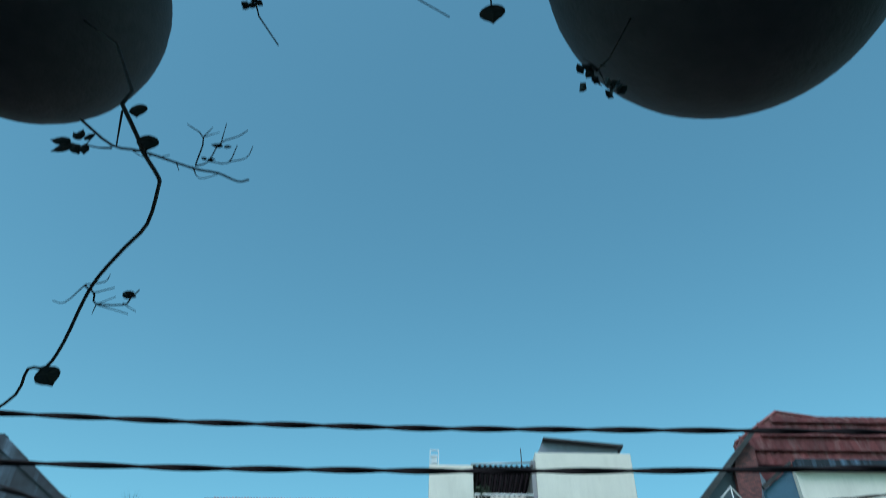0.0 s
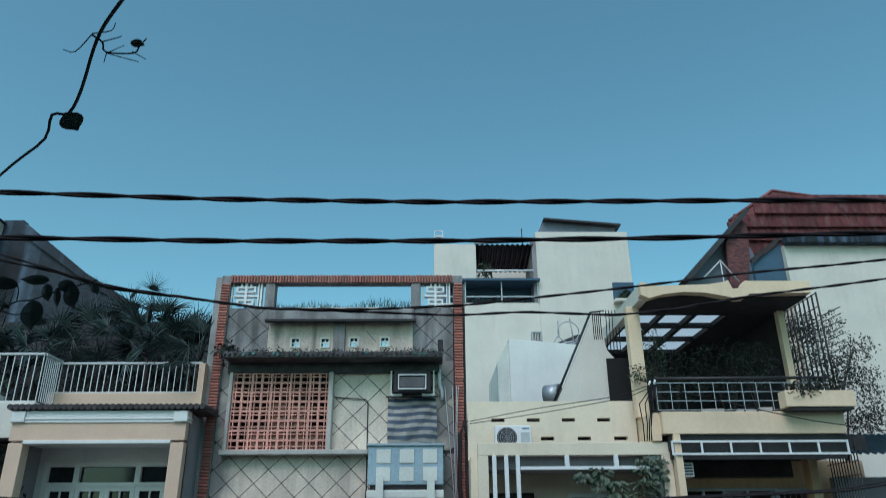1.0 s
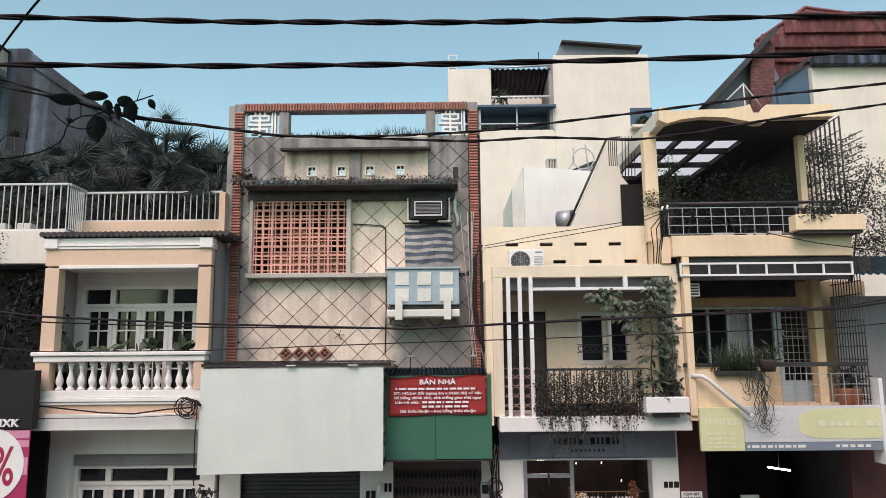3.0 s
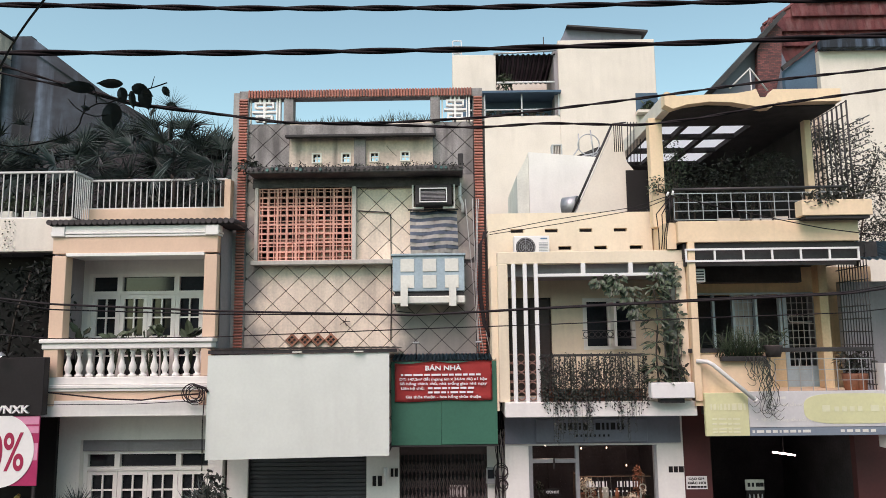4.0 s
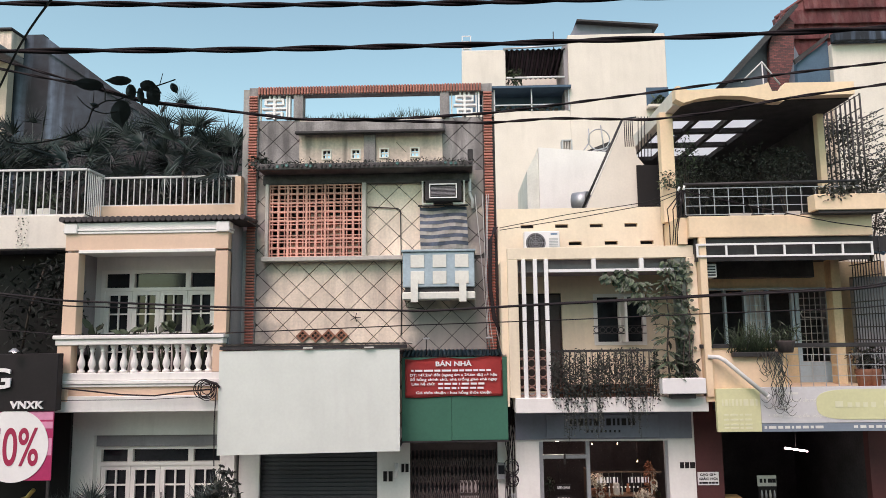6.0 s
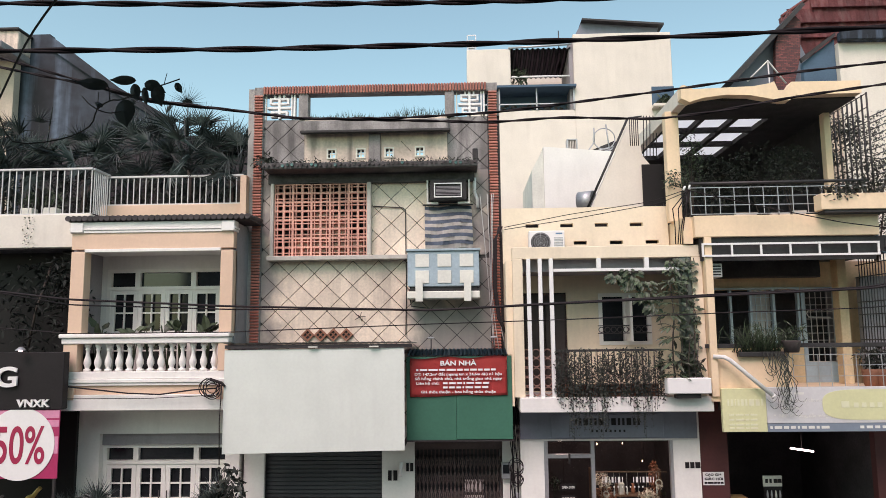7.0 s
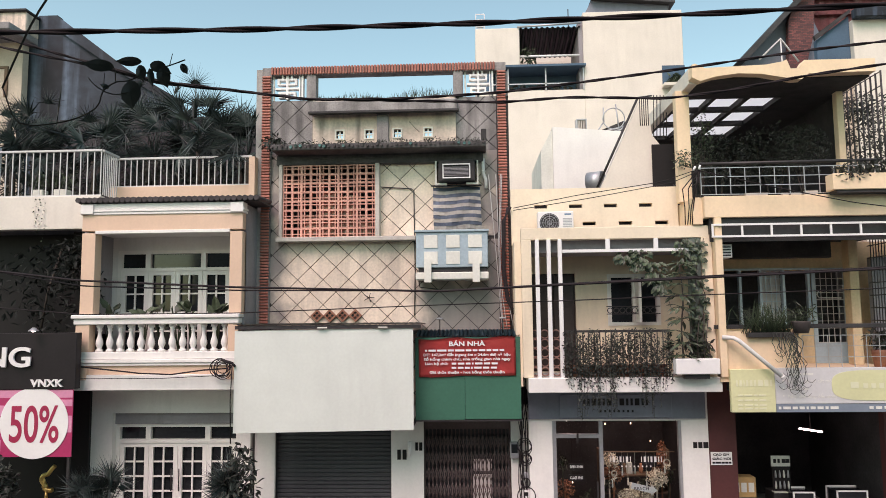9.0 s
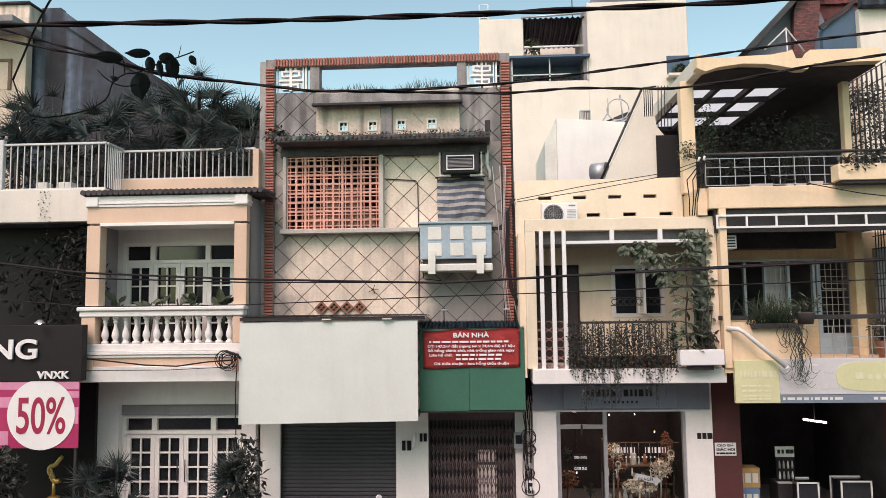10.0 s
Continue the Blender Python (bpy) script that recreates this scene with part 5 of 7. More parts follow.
fs = part("fascia_board", bx(2.10, 4.56, 16.08, 16.14, 2.66, 3.16, bev=0.008), BOARDGREY, Dh)
bar_row(fs, 2.62, 16.08, 2.93, 0.15, (0.05, 0.05, 0.1, 0.05, 0.05, 0.1), 0.045, INKSHADE)
bar_row(fs, 3.42, 16.08, 2.93, 0.15, (0.1, 0.05, 0.05, 0.1, 0.05, 0.05), 0.045, INKSHADE)
bar_row(fs, 2.98, 16.08, 2.78, 0.05, (0.04,) * 8, 0.06, INKSHADE)
dr = part("glass_door", bx(2.0, 3.0, 16.32, 16.33, 0.05, 2.2), GLASS, Dh, "glass shop door in a white metal frame")
bm = B()
for a in ((1.94, 2.03, 0, 2.58), (2.98, 3.06, 0, 2.58), (2.03, 2.98, 2.2, 2.28), (2.03, 2.98, 0, 0.1)):
    part("frame_bar", bx(a[0], a[1], 16.24, 16.36, a[2], a[3]), METALGREY, dr)
part("transom_glass", bx(2.03, 2.98, 16.32, 16.33, 2.28, 2.56), GLASS, dr)
part("pull_handle", bx(2.9, 2.93, 16.2, 16.24, 0.6, 1.25), IRON, dr)
part("closer", bx(2.48, 2.52, 16.2, 16.24, 2.08, 2.3), IRON, dr)
for z, s in ((1.50, "OPEN 09:00"), (1.26, "CLOSE 09:00")):
    part("hours_board", bx(2.30, 2.62, 16.30, 16.315, z, z + 0.13), INKSHADE, dr)
    words(s, 2.32, 16.297, z + 0.035, 0.06, LETTER, dr, depth=0.002, width=0.28)
sw = part("shop_window", bx(3.06, 4.78, 16.32, 16.33, 0.0, 2.58), GLASS, Dh, "large glass shop window")
bar_row(sw, 3.22, 16.316, 1.66, 0.12, (0.018, 0.05, 0.018, 0.04, 0.018, 0.05, 0.018), 0.04, LETTER)
bar_row(sw, 3.90, 16.316, 1.66, 0.12, (0.018, 0.05, 0.018, 0.04, 0.05, 0.018, 0.018), 0.04, LETTER)
bar_row(sw, 3.46, 16.316, 1.55, 0.035, (0.03,) * 8, 0.06, LETTER)
part("window_frame", bx(4.72, 4.78, 16.24, 16.36, 0, 2.58), METALGREY, sw)
# Shop interior: shade painted in as dark wall and ceiling colour.
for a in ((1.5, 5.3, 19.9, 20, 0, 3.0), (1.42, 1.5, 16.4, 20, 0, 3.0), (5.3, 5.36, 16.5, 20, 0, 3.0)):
    part("shop_wall_inside", bx(*a), DEEPSHADE, Dh)
part("shop_ceiling", bx(1.42, 5.36, 16.4, 20, 3.0, 3.25), DEEPSHADE, Dh)
for a in ((1.14, 1.3, 17.0, 25, 3.3, 7.4), (5.2, 5.36, 17, 25, 3.3, 6.45), (1.3, 5.2, 24.8, 25, 0, 7.4)):
    part("body_wall", bx(*a), CREAM, Dh)
part("roof", bx(1.3, 5.36, 17.0, 24.8, 6.45, 6.6), CONC, Dh)
# Dark sheet stands for the shade of the upper room.
part("upper_room", bx(1.5, 5.1, 17.6, 17.7, 3.4, 6.4), DEEPSHADE, Dh)
st = thing("display_shelf", "wooden display shelf with small decor goods", "shelf", at=(3.9, 17.2, 0))
for z in (0.4, 0.8, 1.2):
    part("board", bx(3.1, 4.7, 17.0, 17.4, z, z + 0.03), WOOD, st)
for x in (3.1, 4.67):
    part("upright", bx(x, x + 0.03, 17.0, 17.4, 0, 1.8), WOOD, st)
for c, s, n_, m_, nm in (((3.85, 16.75, 0.85), (0.4, 0.15, 0.18), 260, DRIED, "cream"), ((4.35, 16.8, 1.2), (0.25, 0.15, 0.22), 170, DRIED, "cream"), ((3.4, 16.9, 1.3), (0.22, 0.12, 0.22), 130, DRIEDRED, "rust red"), ((2.3, 17.1, 0.9), (0.2, 0.15, 0.25), 100, DRIEDRED, "rust red"), ((4.5, 16.9, 1.7), (0.12, 0.1, 0.35), 90, DRIEDRED, "rust red"), ((3.3, 16.9, 1.62), (0.2, 0.1, 0.16), 80, DRIED, "cream")):
    bm = B()
    foliage(bm, c, s, n_ * 3, 0.048, 0.044)
    tube(bm, [(c[0], c[1] + 0.1, 0.43 if c[0] > 3 else 0.0), c], 0.02, 5)
    solid("flower_bunch", bm, m_, "bunch of dried " + nm + " flowers in the shop window", "flowers", "dried flowers")
for x, z in ((3.3, 2.35), (3.9, 2.36), (4.35, 1.95), (2.5, 1.0)):
    bl = thing("pendant_bulb", "small warm bulb hanging in the shop", "lamp", "shop bulbs", at=(x, 17.3, z))
    part("bulb", lathe(B(), [(0.006, -0.02), (0.014, -0.01), (0.012, 0.01), (0.005, 0.025)], x, 17.3, z, 8), BULB, bl)
    part("flex", tube(B(), [(x, 17.3, z + 0.04), (x, 17.3, 3.0)], 0.004, 4), CABLE, bl)
shop_rng = random.Random(11)
ar = thing("arrow_sign", "white arrow-shaped beach sign among the dried flowers", "sign", at=(4.05, 16.62, 0.42))
part("board", prism(B(), [(3.72, 1.02), (4.16, 0.92), (4.16, 0.87), (4.30, 0.98), (4.18, 1.10), (4.17, 1.05), (3.74, 1.15)], 16.60, 16.62), LETTER, ar)
words("BEACH", 3.95, 16.598, 0.985, 0.07, INKSHADE, ar, depth=0.001, width=0.32, align="CENTER")
part("stake", bx(3.93, 3.96, 16.62, 16.64, 0.0, 1.0), WOOD, ar)
for x, z, r in ((3.38, 1.62, 0.07), (4.52, 1.60, 0.07), (3.34, 1.36, 0.06)):
    wr = B()
    ring(wr, (x, 16.55, z), r, 0.014)
    foliage(wr, (x, 16.54, z - r * 1.3), (0.07, 0.03, 0.09), 26, 0.06, 0.03)
    tube(wr, [(x, 16.55, z + r), (x, 16.55, 1.83)], 0.003, 4)
    solid("wreath", wr, DRIED, "small pale dried-flower wreath hanging in the shop window", "wreath", "window wreaths")
for x, z, m_ in ((4.62, 1.25, LEAF), (3.16, 1.02, LEAF), (4.05, 1.08, GRASSY), (2.22, 1.55, GRASSY), (2.75, 0.75, LEAF)):
    bq = B()
    foliage(bq, (x, 16.85, z), (0.13, 0.1, 0.17), 60, 0.09, 0.04)
    tube(bq, [(x, 16.87, 0.0), (x, 16.85, z)], 0.012, 5)
    solid("foliage_bunch", bq, m_, "bunch of green dried foliage in the shop window", "flowers", "dried foliage")
for k in range(26):
    x, z = shop_rng.uniform(3.15, 4.6), shop_rng.choice((0.43, 0.83, 1.23))
    h, r = shop_rng.uniform(0.1, 0.28), shop_rng.uniform(0.03, 0.07)
    y = shop_rng.uniform(17.05, 17.3)
    vs_ = B()
    if k % 3:
        lathe(vs_, [(r * 0.7, 0), (r, h * 0.3), (r * 0.5, h * 0.75), (r * 0.6, h)], x, y, z, 10)
    else:
        box(vs_, x - r, x + r, y - r, y + r, z, z + h, bev=0.006)
    solid("decor_vase" if k % 3 else "gift_box", vs_, (OFFWHITE, DRIED, PLANTPOT, WOOD, DRIEDRED)[k % 5], "small decor piece standing on the shop shelf", "decor", "shelf goods")
for k in range(8):
    x = 3.15 + 0.18 * k + shop_rng.uniform(-0.07, 0.07)
    hd = B()
    z = 1.62 - shop_rng.uniform(0.0, 0.5)
    tube(hd, [(x, 16.55, 1.83), (x, 16.55, z)], 0.003, 4)
    lathe(hd, [(0.008, 0), (0.022, 0.03), (0.012, 0.16), (0.004, 0.18)], x, 16.55, z - 0.16, 8)
    solid("hanging_charm", hd, OFFWHITE if k % 3 else DRIED, "small pale charm hanging in the shop window", "ornament", "window charms")
for nm, at_, w_ in (("shop_lamp", (3.6, 16.75, 2.75), 40.0), ("shop_lamp", (2.5, 17.6, 2.75), 10.0), ("tube_lamp", (8.2, 17.7, 1.95), 0.8)):
    ld = bpy.data.lights.new(nm, "POINT")
    ld.energy, ld.color, ld.shadow_soft_size = w_, (1.0, 0.84, 0.68) if nm == "shop_lamp" else (1.0, 0.95, 0.9), 0.08
    new(nm, ld).location = at_
rod = bx(3.1, 4.7, 16.53, 16.57, 1.83, 1.85)
solid("display_rod", rod, WOOD, "thin wooden rod across the shop window", "rod")
bar_row(Dh, 5.02, 16.2, 1.98, 0.13, (0.09, 0.09, 0.11), 0.02, INKSHADE, name="number_bar")

# ---- yellow house with the planted roof terrace ----
E = thing("town_house", "yellow house with a covered roof terrace and steel grilles", "house", at=(7.1, 16, 0))
part("terrace_wall", bx(5.18, 9.06, 15.2, 15.45, 6.96, 7.42, bev=0.01), YELLOW, E, "yellow parapet band under the terrace rail")
part("terrace_return", bx(4.98, 5.18, 15.35, 17.5, 6.84, 7.42), YELLOW, E)
part("terrace_floor", bx(5.18, 9.06, 15.45, 22, 6.98, 7.1), CONC, E)
part("front_column", bx(4.88, 5.18, 15.95, 16.2, 7.42, 9.98, bev=0.008), YELLOW, E, "slim yellow terrace column")
part("rear_column", bx(8.68, 8.83, 16.4, 16.6, 7.1, 10.02, bev=0.008), YELLOW, E, "slim yellow terrace column")
poly = [(5.02, 10.02), (5.03, 10.30), (5.1, 10.32), (5.3, 10.22), (6.6, 10.26), (6.95, 10.32), (7.05, 10.36), (7.12, 10.16), (7.3, 10.16), (7.42, 10.34), (8.9, 10.34), (8.9, 10.06), (7.5, 10.04), (7.36, 9.93), (7.2, 9.92), (6.9, 9.98), (6.5, 10.06), (6.0, 10.08), (5.5, 10.02), (5.2, 9.93)]
part("roof_fascia", prism(B(), poly, 15.15, 15.4), YELLOW, E, "yellow scalloped roof fascia")
part("side_beam", bx(5.02, 5.22, 15.4, 21.6, 9.95, 10.28), CREAM, E, "long cream side beam of the terrace roof")
bm = B()
sky_h = [(a, b, c, d) for a, b in ((5.36, 5.98), (6.08, 6.76), (6.88, 7.6)) for c, d in ((16.8, 17.85), (18.0, 19.2), (19.35, 20.7))]
holed(bm, 5.22, 8.9, 15.4, 21.6, 10.02, 10.14, sky_h)
for v in bm.verts:
    v.co.y, v.co.z = v.co.z, v.co.y
bmesh.ops.reverse_faces(bm, faces=bm.faces[:])
# Roof underside, rear wall and side screen: terrace shade put into the colour.
rf = part("terrace_roof", bm, SOOTSHADE, E, "dark terrace roof with translucent panels")
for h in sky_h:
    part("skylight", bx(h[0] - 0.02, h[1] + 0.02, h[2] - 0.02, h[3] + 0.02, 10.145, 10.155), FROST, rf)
part("rear_wall", bx(5.2, 9.1, 21.4, 21.6, 7.1, 10.16), SOOTSHADE, E)
part("side_screen", bx(8.86, 8.96, 16.9, 21.4, 7.1, 10.16), SOOTSHADE, E)
tr = thing("terrace_rail", "grey steel grid railing of the roof terrace", "railing", at=(6.5, 15.3, 7.42))
bar_parts(tr, 5.16, 8.9, 7.47, 8.05, 15.3, 12, 3, 0.0075, METALGREY)
part("handrail", tube(B(), [(5.14, 15.3, 8.14), (8.95, 15.3, 8.16)], 0.035, 8), IRON, tr)
for x in (5.16, 7.03, 8.9):
    part("post", bx(x - 0.015, x + 0.015, 15.315, 15.345, 7.42, 8.14), IRON, tr)
bm = B()
for j in range(3):
    tube(bm, [(5.16, 15.3, 7.5 + 0.27 * j), (5.16, 17.4, 7.5 + 0.27 * j)], 0.012, 5)
for i in range(1, 8):
    tube(bm, [(5.16, 15.3 + 0.3 * i, 7.43), (5.16, 15.3 + 0.3 * i, 8.1)], 0.012, 5)
part("side_grid", bm, IRON, tr)
for x0, x1, z1 in ((6.11, 6.6, 7.50), (6.88, 7.3, 7.49), (7.36, 7.65, 7.53)):
    tg = thing("plant_trough", "dusty white trough standing behind the terrace rail", "trough", "terrace troughs", at=((x0 + x1) / 2, 15.42, 7.42))
    part("tub", prism(B(), [(x0 + 0.03, 7.42), (x1 - 0.03, 7.42), (x1, z1), (x0, z1)], 15.36, 15.44), FRAMEGREY, tg)
    part("soil", bx(x0 + 0.02, x1 - 0.02, 15.37, 15.43, z1 - 0.005, z1 + 0.012), BARK, tg)
px = thing("planter_box", "yellow concrete planter box on the terrace edge with shrubs", "planter", at=(8.45, 15.0, 7.42))
part("trough", bx(7.72, 9.2, 14.86, 15.19, 7.46, 7.80, bev=0.012), YELLOW, px)
part("base", bx(7.8, 9.15, 14.9, 15.2, 7.40, 7.46), SOOTSHADE, px)
bm = B()
foliage(bm, (8.5, 15.0, 7.9), (0.75, 0.15, 0.2), 260, 0.13, 0.05)
foliage(bm, (8.15, 14.84, 7.76), (0.35, 0.05, 0.12), 55, 0.10, 0.04)
part("leaves", bm, LEAFDARK, px)
for c, s, n_ in (((6.2, 17.2, 8.6), (0.9, 0.5, 0.7), 500), ((7.4, 17.0, 8.7), (0.9, 0.5, 0.8), 600), ((8.0, 16.7, 8.75), (0.65, 0.4, 0.6), 520), ((5.6, 16.6, 8.9), (0.4, 0.3, 0.8), 200), ((5.0, 15.8, 8.35), (0.3, 0.2, 0.25), 70)):
    tp = thing("terrace_shrub", "dark leafy shrub in a pot on the shaded terrace", "shrub", "terrace shrubs", at=(c[0], c[1], 7.1))
    bm = B()
    foliage(bm, c, s, n_ * 2, 0.085, 0.042)
    part("leaves", bm, LEAFDARK if n_ > 400 else LEAF, tp)
    bm = B()
    for k in range(4):
        tube(bm, [(c[0], c[1], 7.3 if c[0] > 5.3 else 8.2), (c[0] + RNG.uniform(-s[0], s[0]) * 0.6, c[1], c[2] + RNG.uniform(-0.2, s[2] * 0.7))], 0.016, 5, 0.006)
    part("stem", bm, BARK, tp)
    if c[0] > 5.3:
        part("pot", lathe(B(), [(0.16, 0), (0.22, 0.3), (0.24, 0.34)], c[0], c[1], 7.1, 12), PLANTPOT, tp)
sg = thing("steel_grille", "tall dark steel window grille at the terrace side", "grille", at=(9.05, 16, 7.4))
for i in range(14):
    y = 15.25 + 0.2 * i
    part("upright", tube(B(), [(9.05, y, 7.45), (9.05, y, 10.1)], 0.021, 5), IRON, sg)
for j in range(9):
    part("crossbar", tube(B(), [(9.05, 15.25, 7.6 + 0.31 * j), (9.05, 17.9, 7.6 + 0.31 * j)], 0.012, 5), IRON, sg)
for i in range(15):
    z = 7.5 + 0.145 * i
    part("slanted_slat", tube(B(), [(9.06, 15.2, z), (9.55 + 0.01 * i, 15.5, z + 0.16 + 0.01 * i)], 0.014, 5), IRON, sg)

cb = thing("cable_bundle", "tangled black cables tied to the terrace corner", "cables", at=(5.0, 15.3, 6.84))
for k in range(4):
    x = 4.8 + 0.07 * k
    part("cable", tube(B(), [(5.08 + 0.02 * k, 15.2, 8.0), (x + RNG.uniform(-0.05, 0.1), 15.3, 7.6), (x + RNG.uniform(-0.05, 0.05), 15.35, 7.2), (4.82 + 0.05 * k, 15.4, 6.84)], 0.012, 5), CABLE, cb)
part("insulator", tube(B(), [(4.98, 15.2, 7.98), (5.02, 15.2, 8.07)], 0.024, 8), CLEANWHITE, cb)
part("insulator", tube(B(), [(5.09, 15.18, 8.0), (5.12, 15.18, 8.09)], 0.022, 8), CLEANWHITE, cb)

# first floor of the yellow house
fr = thing("awning_frame", "white steel awning frame below the terrace", "frame", at=(7.1, 15.2, 6.55))
part("top_bar", bx(5.3, 9.02, 15.16, 15.2, 6.78, 6.82), CLEANWHITE, fr)
part("bottom_bar", bx(5.3, 9.02, 15.16, 15.2, 6.53, 6.57), CLEANWHITE, fr)
for k in range(7):
    x = 5.3 + 3.68 * k / 6
    part("upright", bx(x, x + 0.04, 15.165, 15.195, 6.57, 6.78), CLEANWHITE, fr)
part("rear_panel", bx(5.3, 9.0, 15.3, 15.34, 6.45, 6.96), IRON, fr)
# Ceiling coloured dark for the shade beneath the terrace.
part("ceiling_slab", bx(5.3, 9.5, 15.34, 17.72, 6.62, 6.95), SOOTSHADE, E)
part("front_post", bx(5.37, 5.52, 15.2, 15.45, 3.6, 6.96, bev=0.008), YELLOW, E)
# rear wall, window and door stand back in the shade
def rx(x):
    return 0.26 + (x - 0.26) * 1.055


def rz(z):
    return 4.92 + (z - 4.92) * 1.055


bm = B()
holed(bm, 5.37, 10.6, 3.3, 6.62, 17.52, 17.72, [(rx(5.9), rx(7.93), rz(4.66), rz(5.9)), (rx(7.95), rx(8.76), 3.72, rz(5.94))])
# Balcony shade is also put into the wall and pillar colour.
part("rear_wall", bm, SHADEYELLOW, E, "yellow balcony rear wall, shade put into its colour")
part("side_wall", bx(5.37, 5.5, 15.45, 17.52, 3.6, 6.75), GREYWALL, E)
# Dark sheet: shade seen through the window and door openings.
part("dark_room", bx(5.6, 9.4, 18.4, 18.5, 3.4, 6.7), DEEPSHADE, E)
part("pillar", bx(8.98, 9.19, 16.9, 17.2, 3.72, 6.62, bev=0.008), SHADEYELLOW, E, "yellow pillar beside the blue door, coloured as in shade")
Z0, Z1 = rz(4.66), rz(5.9)
# Added dark block: keeps sky light off the top of the rear wall.
part("rolled_blind", bx(5.55, 8.6, 16.9, 17.1, 6.2, 6.62, bev=0.02), SOOTSHADE, E, "dark band under the ceiling, added to shade the rear wall")
wn_ = part("window_strip", bx(rx(7.93), rx(7.95), 17.52, 17.64, Z0, Z1), DOORBLUE, E, "four-light window with open dark casements")
for x in (5.9, 6.32, 6.78, 7.3, 7.86):
    part("frame_post", bx(rx(x), rx(x) + 0.06, 17.48, 17.6, Z0, Z1), DOORBLUE, wn_)
part("frame_rail", bx(rx(5.9), rx(7.92), 17.475, 17.6, Z0 - 0.05, Z0), DOORBLUE, wn_)
part("frame_rail", bx(rx(5.9), rx(7.92), 17.475, 17.6, Z1, Z1 + 0.05), DOORBLUE, wn_)
part("curtain_pane", bx(rx(6.85), rx(7.3), 17.64, 17.65, Z0, Z1), GREYCABLE, wn_, "pale curtain behind glass")
bar_parts(wn_, rx(6.84), rx(7.3), Z0, Z1, 17.58, 4, 7, 0.008, DOORBLUE)
gd = part("grille_door", bx(rx(7.97), rx(8.74), 17.54, 17.58, 3.72, rz(4.25)), DOORBLUE, E, "pale blue steel door with a barred upper half")
part("frame_post", bx(rx(7.95), rx(8.04), 17.49, 17.58, rz(4.25), rz(5.94)), DOORBLUE, gd)
part("frame_post", bx(rx(8.68), rx(8.76), 17.49, 17.58, rz(4.25), rz(5.94)), DOORBLUE, gd)
part("frame_rail", bx(rx(8.04), rx(8.68), 17.49, 17.58, rz(5.86), rz(5.94)), DOORBLUE, gd)
bar_parts(gd, rx(8.04), rx(8.68), rz(4.25), rz(5.86), 17.54, 5, 10, 0.0065, RAILWHITE)
part("bent_rod", tube(B(), [(rx(a), 17.5, rz(b)) for a, b in ((8.65, 5.55), (8.64, 5.43), (8.1, 5.42), (8.06, 5.34), (8.1, 5.26), (8.6, 5.25))], 0.014, 6), RAILWHITE, gd)
br = thing("balcony_rail", "dark rail with white grid bars along the balcony", "railing", at=(7.1, 15.3, 3.8))
part("handrail", bx(5.3, 9.2, 15.26, 15.34, 4.60, 4.69, bev=0.01), IRON, br)
bar_parts(br, 7.1, 9.2, 3.78, 4.45, 15.3, 8, 3, 0.0065, METALGREY)
part("balcony_parapet", bx(5.42, 7.05, 15.3, 15.5, 3.72, 4.56, bev=0.01), YELLOW, E, "yellow balcony parapet")
part("balcony_slab", bx(5.37, 9.5, 15.25, 17.52, 3.5, 3.72), YELLOW, E)
wa = thing("window_air_conditioner", "small window air conditioner with white louvres", "air conditioner", at=(5.7, 15.6, 6.1))
part("case", bx(5.5, 5.82, 15.5, 16.0, 6.12, 6.42, bev=0.012), CLEANWHITE, wa)
for k in range(4):
    part("louvre", bx(5.53, 5.79, 15.49, 15.5, 6.16 + 0.06 * k, 6.19 + 0.06 * k), IRON, wa)
sgr = thing("steel_grille", "dark steel grille closing the balcony side", "grille", at=(9.2, 16, 3.7))
for k in range(11):
    part("upright", tube(B(), [(9.2, 15.3 + 0.11 * k, 3.8), (9.22, 15.3 + 0.11 * k, 6.9)], 0.012, 5), IRON, sgr)
for k in range(11):
    part("crossbar", tube(B(), [(9.2, 15.25, 3.9 + 0.28 * k), (9.2, 16.5, 3.9 + 0.28 * k)], 0.012, 5), IRON, sgr)
bg = thing("balcony_plants", "grassy potted plants trailing over the balcony parapet", "plant", at=(6.4, 15.3, 4.5))
bm = B()
for i in range(170):
    x = RNG.gauss(6.42, 0.24)
    p = Vector((x, 15.27 + RNG.uniform(-0.04, 0.04), 4.5))
    d = Vector((RNG.gauss(0, 0.55), RNG.uniform(-0.35, 0.15), 1.0)).normalized()
    L = RNG.uniform(0.4, 0.95)
    q = p + d * L * 0.7
    tube(bm, [p, p + d * L * 0.4, q, q + Vector((d.x * 0.25, d.y * 0.3, L * RNG.uniform(-0.2, 0.12)))], 0.010, 3, 0.002)
part("grass_tuft", bm, LEAF, bg)
bm = B()
for i in range(24):
    x = RNG.gauss(6.80, 0.06) if i % 4 else RNG.uniform(6.3, 7.3)
    pts = [Vector((x, 15.16, 4.5))]
    for k in range(9 if i % 4 else 4):
        pts.append(Vector((pts[-1].x + RNG.uniform(-0.07, 0.07), max(14.98, pts[-1].y - RNG.uniform(0.0, 0.07)), pts[-1].z - RNG.uniform(0.06, 0.17))))
    u = RNG.choice((-1, 1))
    pts += [pts[-1] + Vector((0.09 * u, 0, -0.05)), pts[-1] + Vector((0.17 * u, 0, 0.02))]
    tube(bm, smooth_line(pts, 2), 0.009, 4, 0.004)
part("leaves", bm, LEAFDARK, bg)
part("trough", bx(5.95, 6.9, 15.18, 15.34, 4.42, 4.52, bev=0.01), IRON, bg)
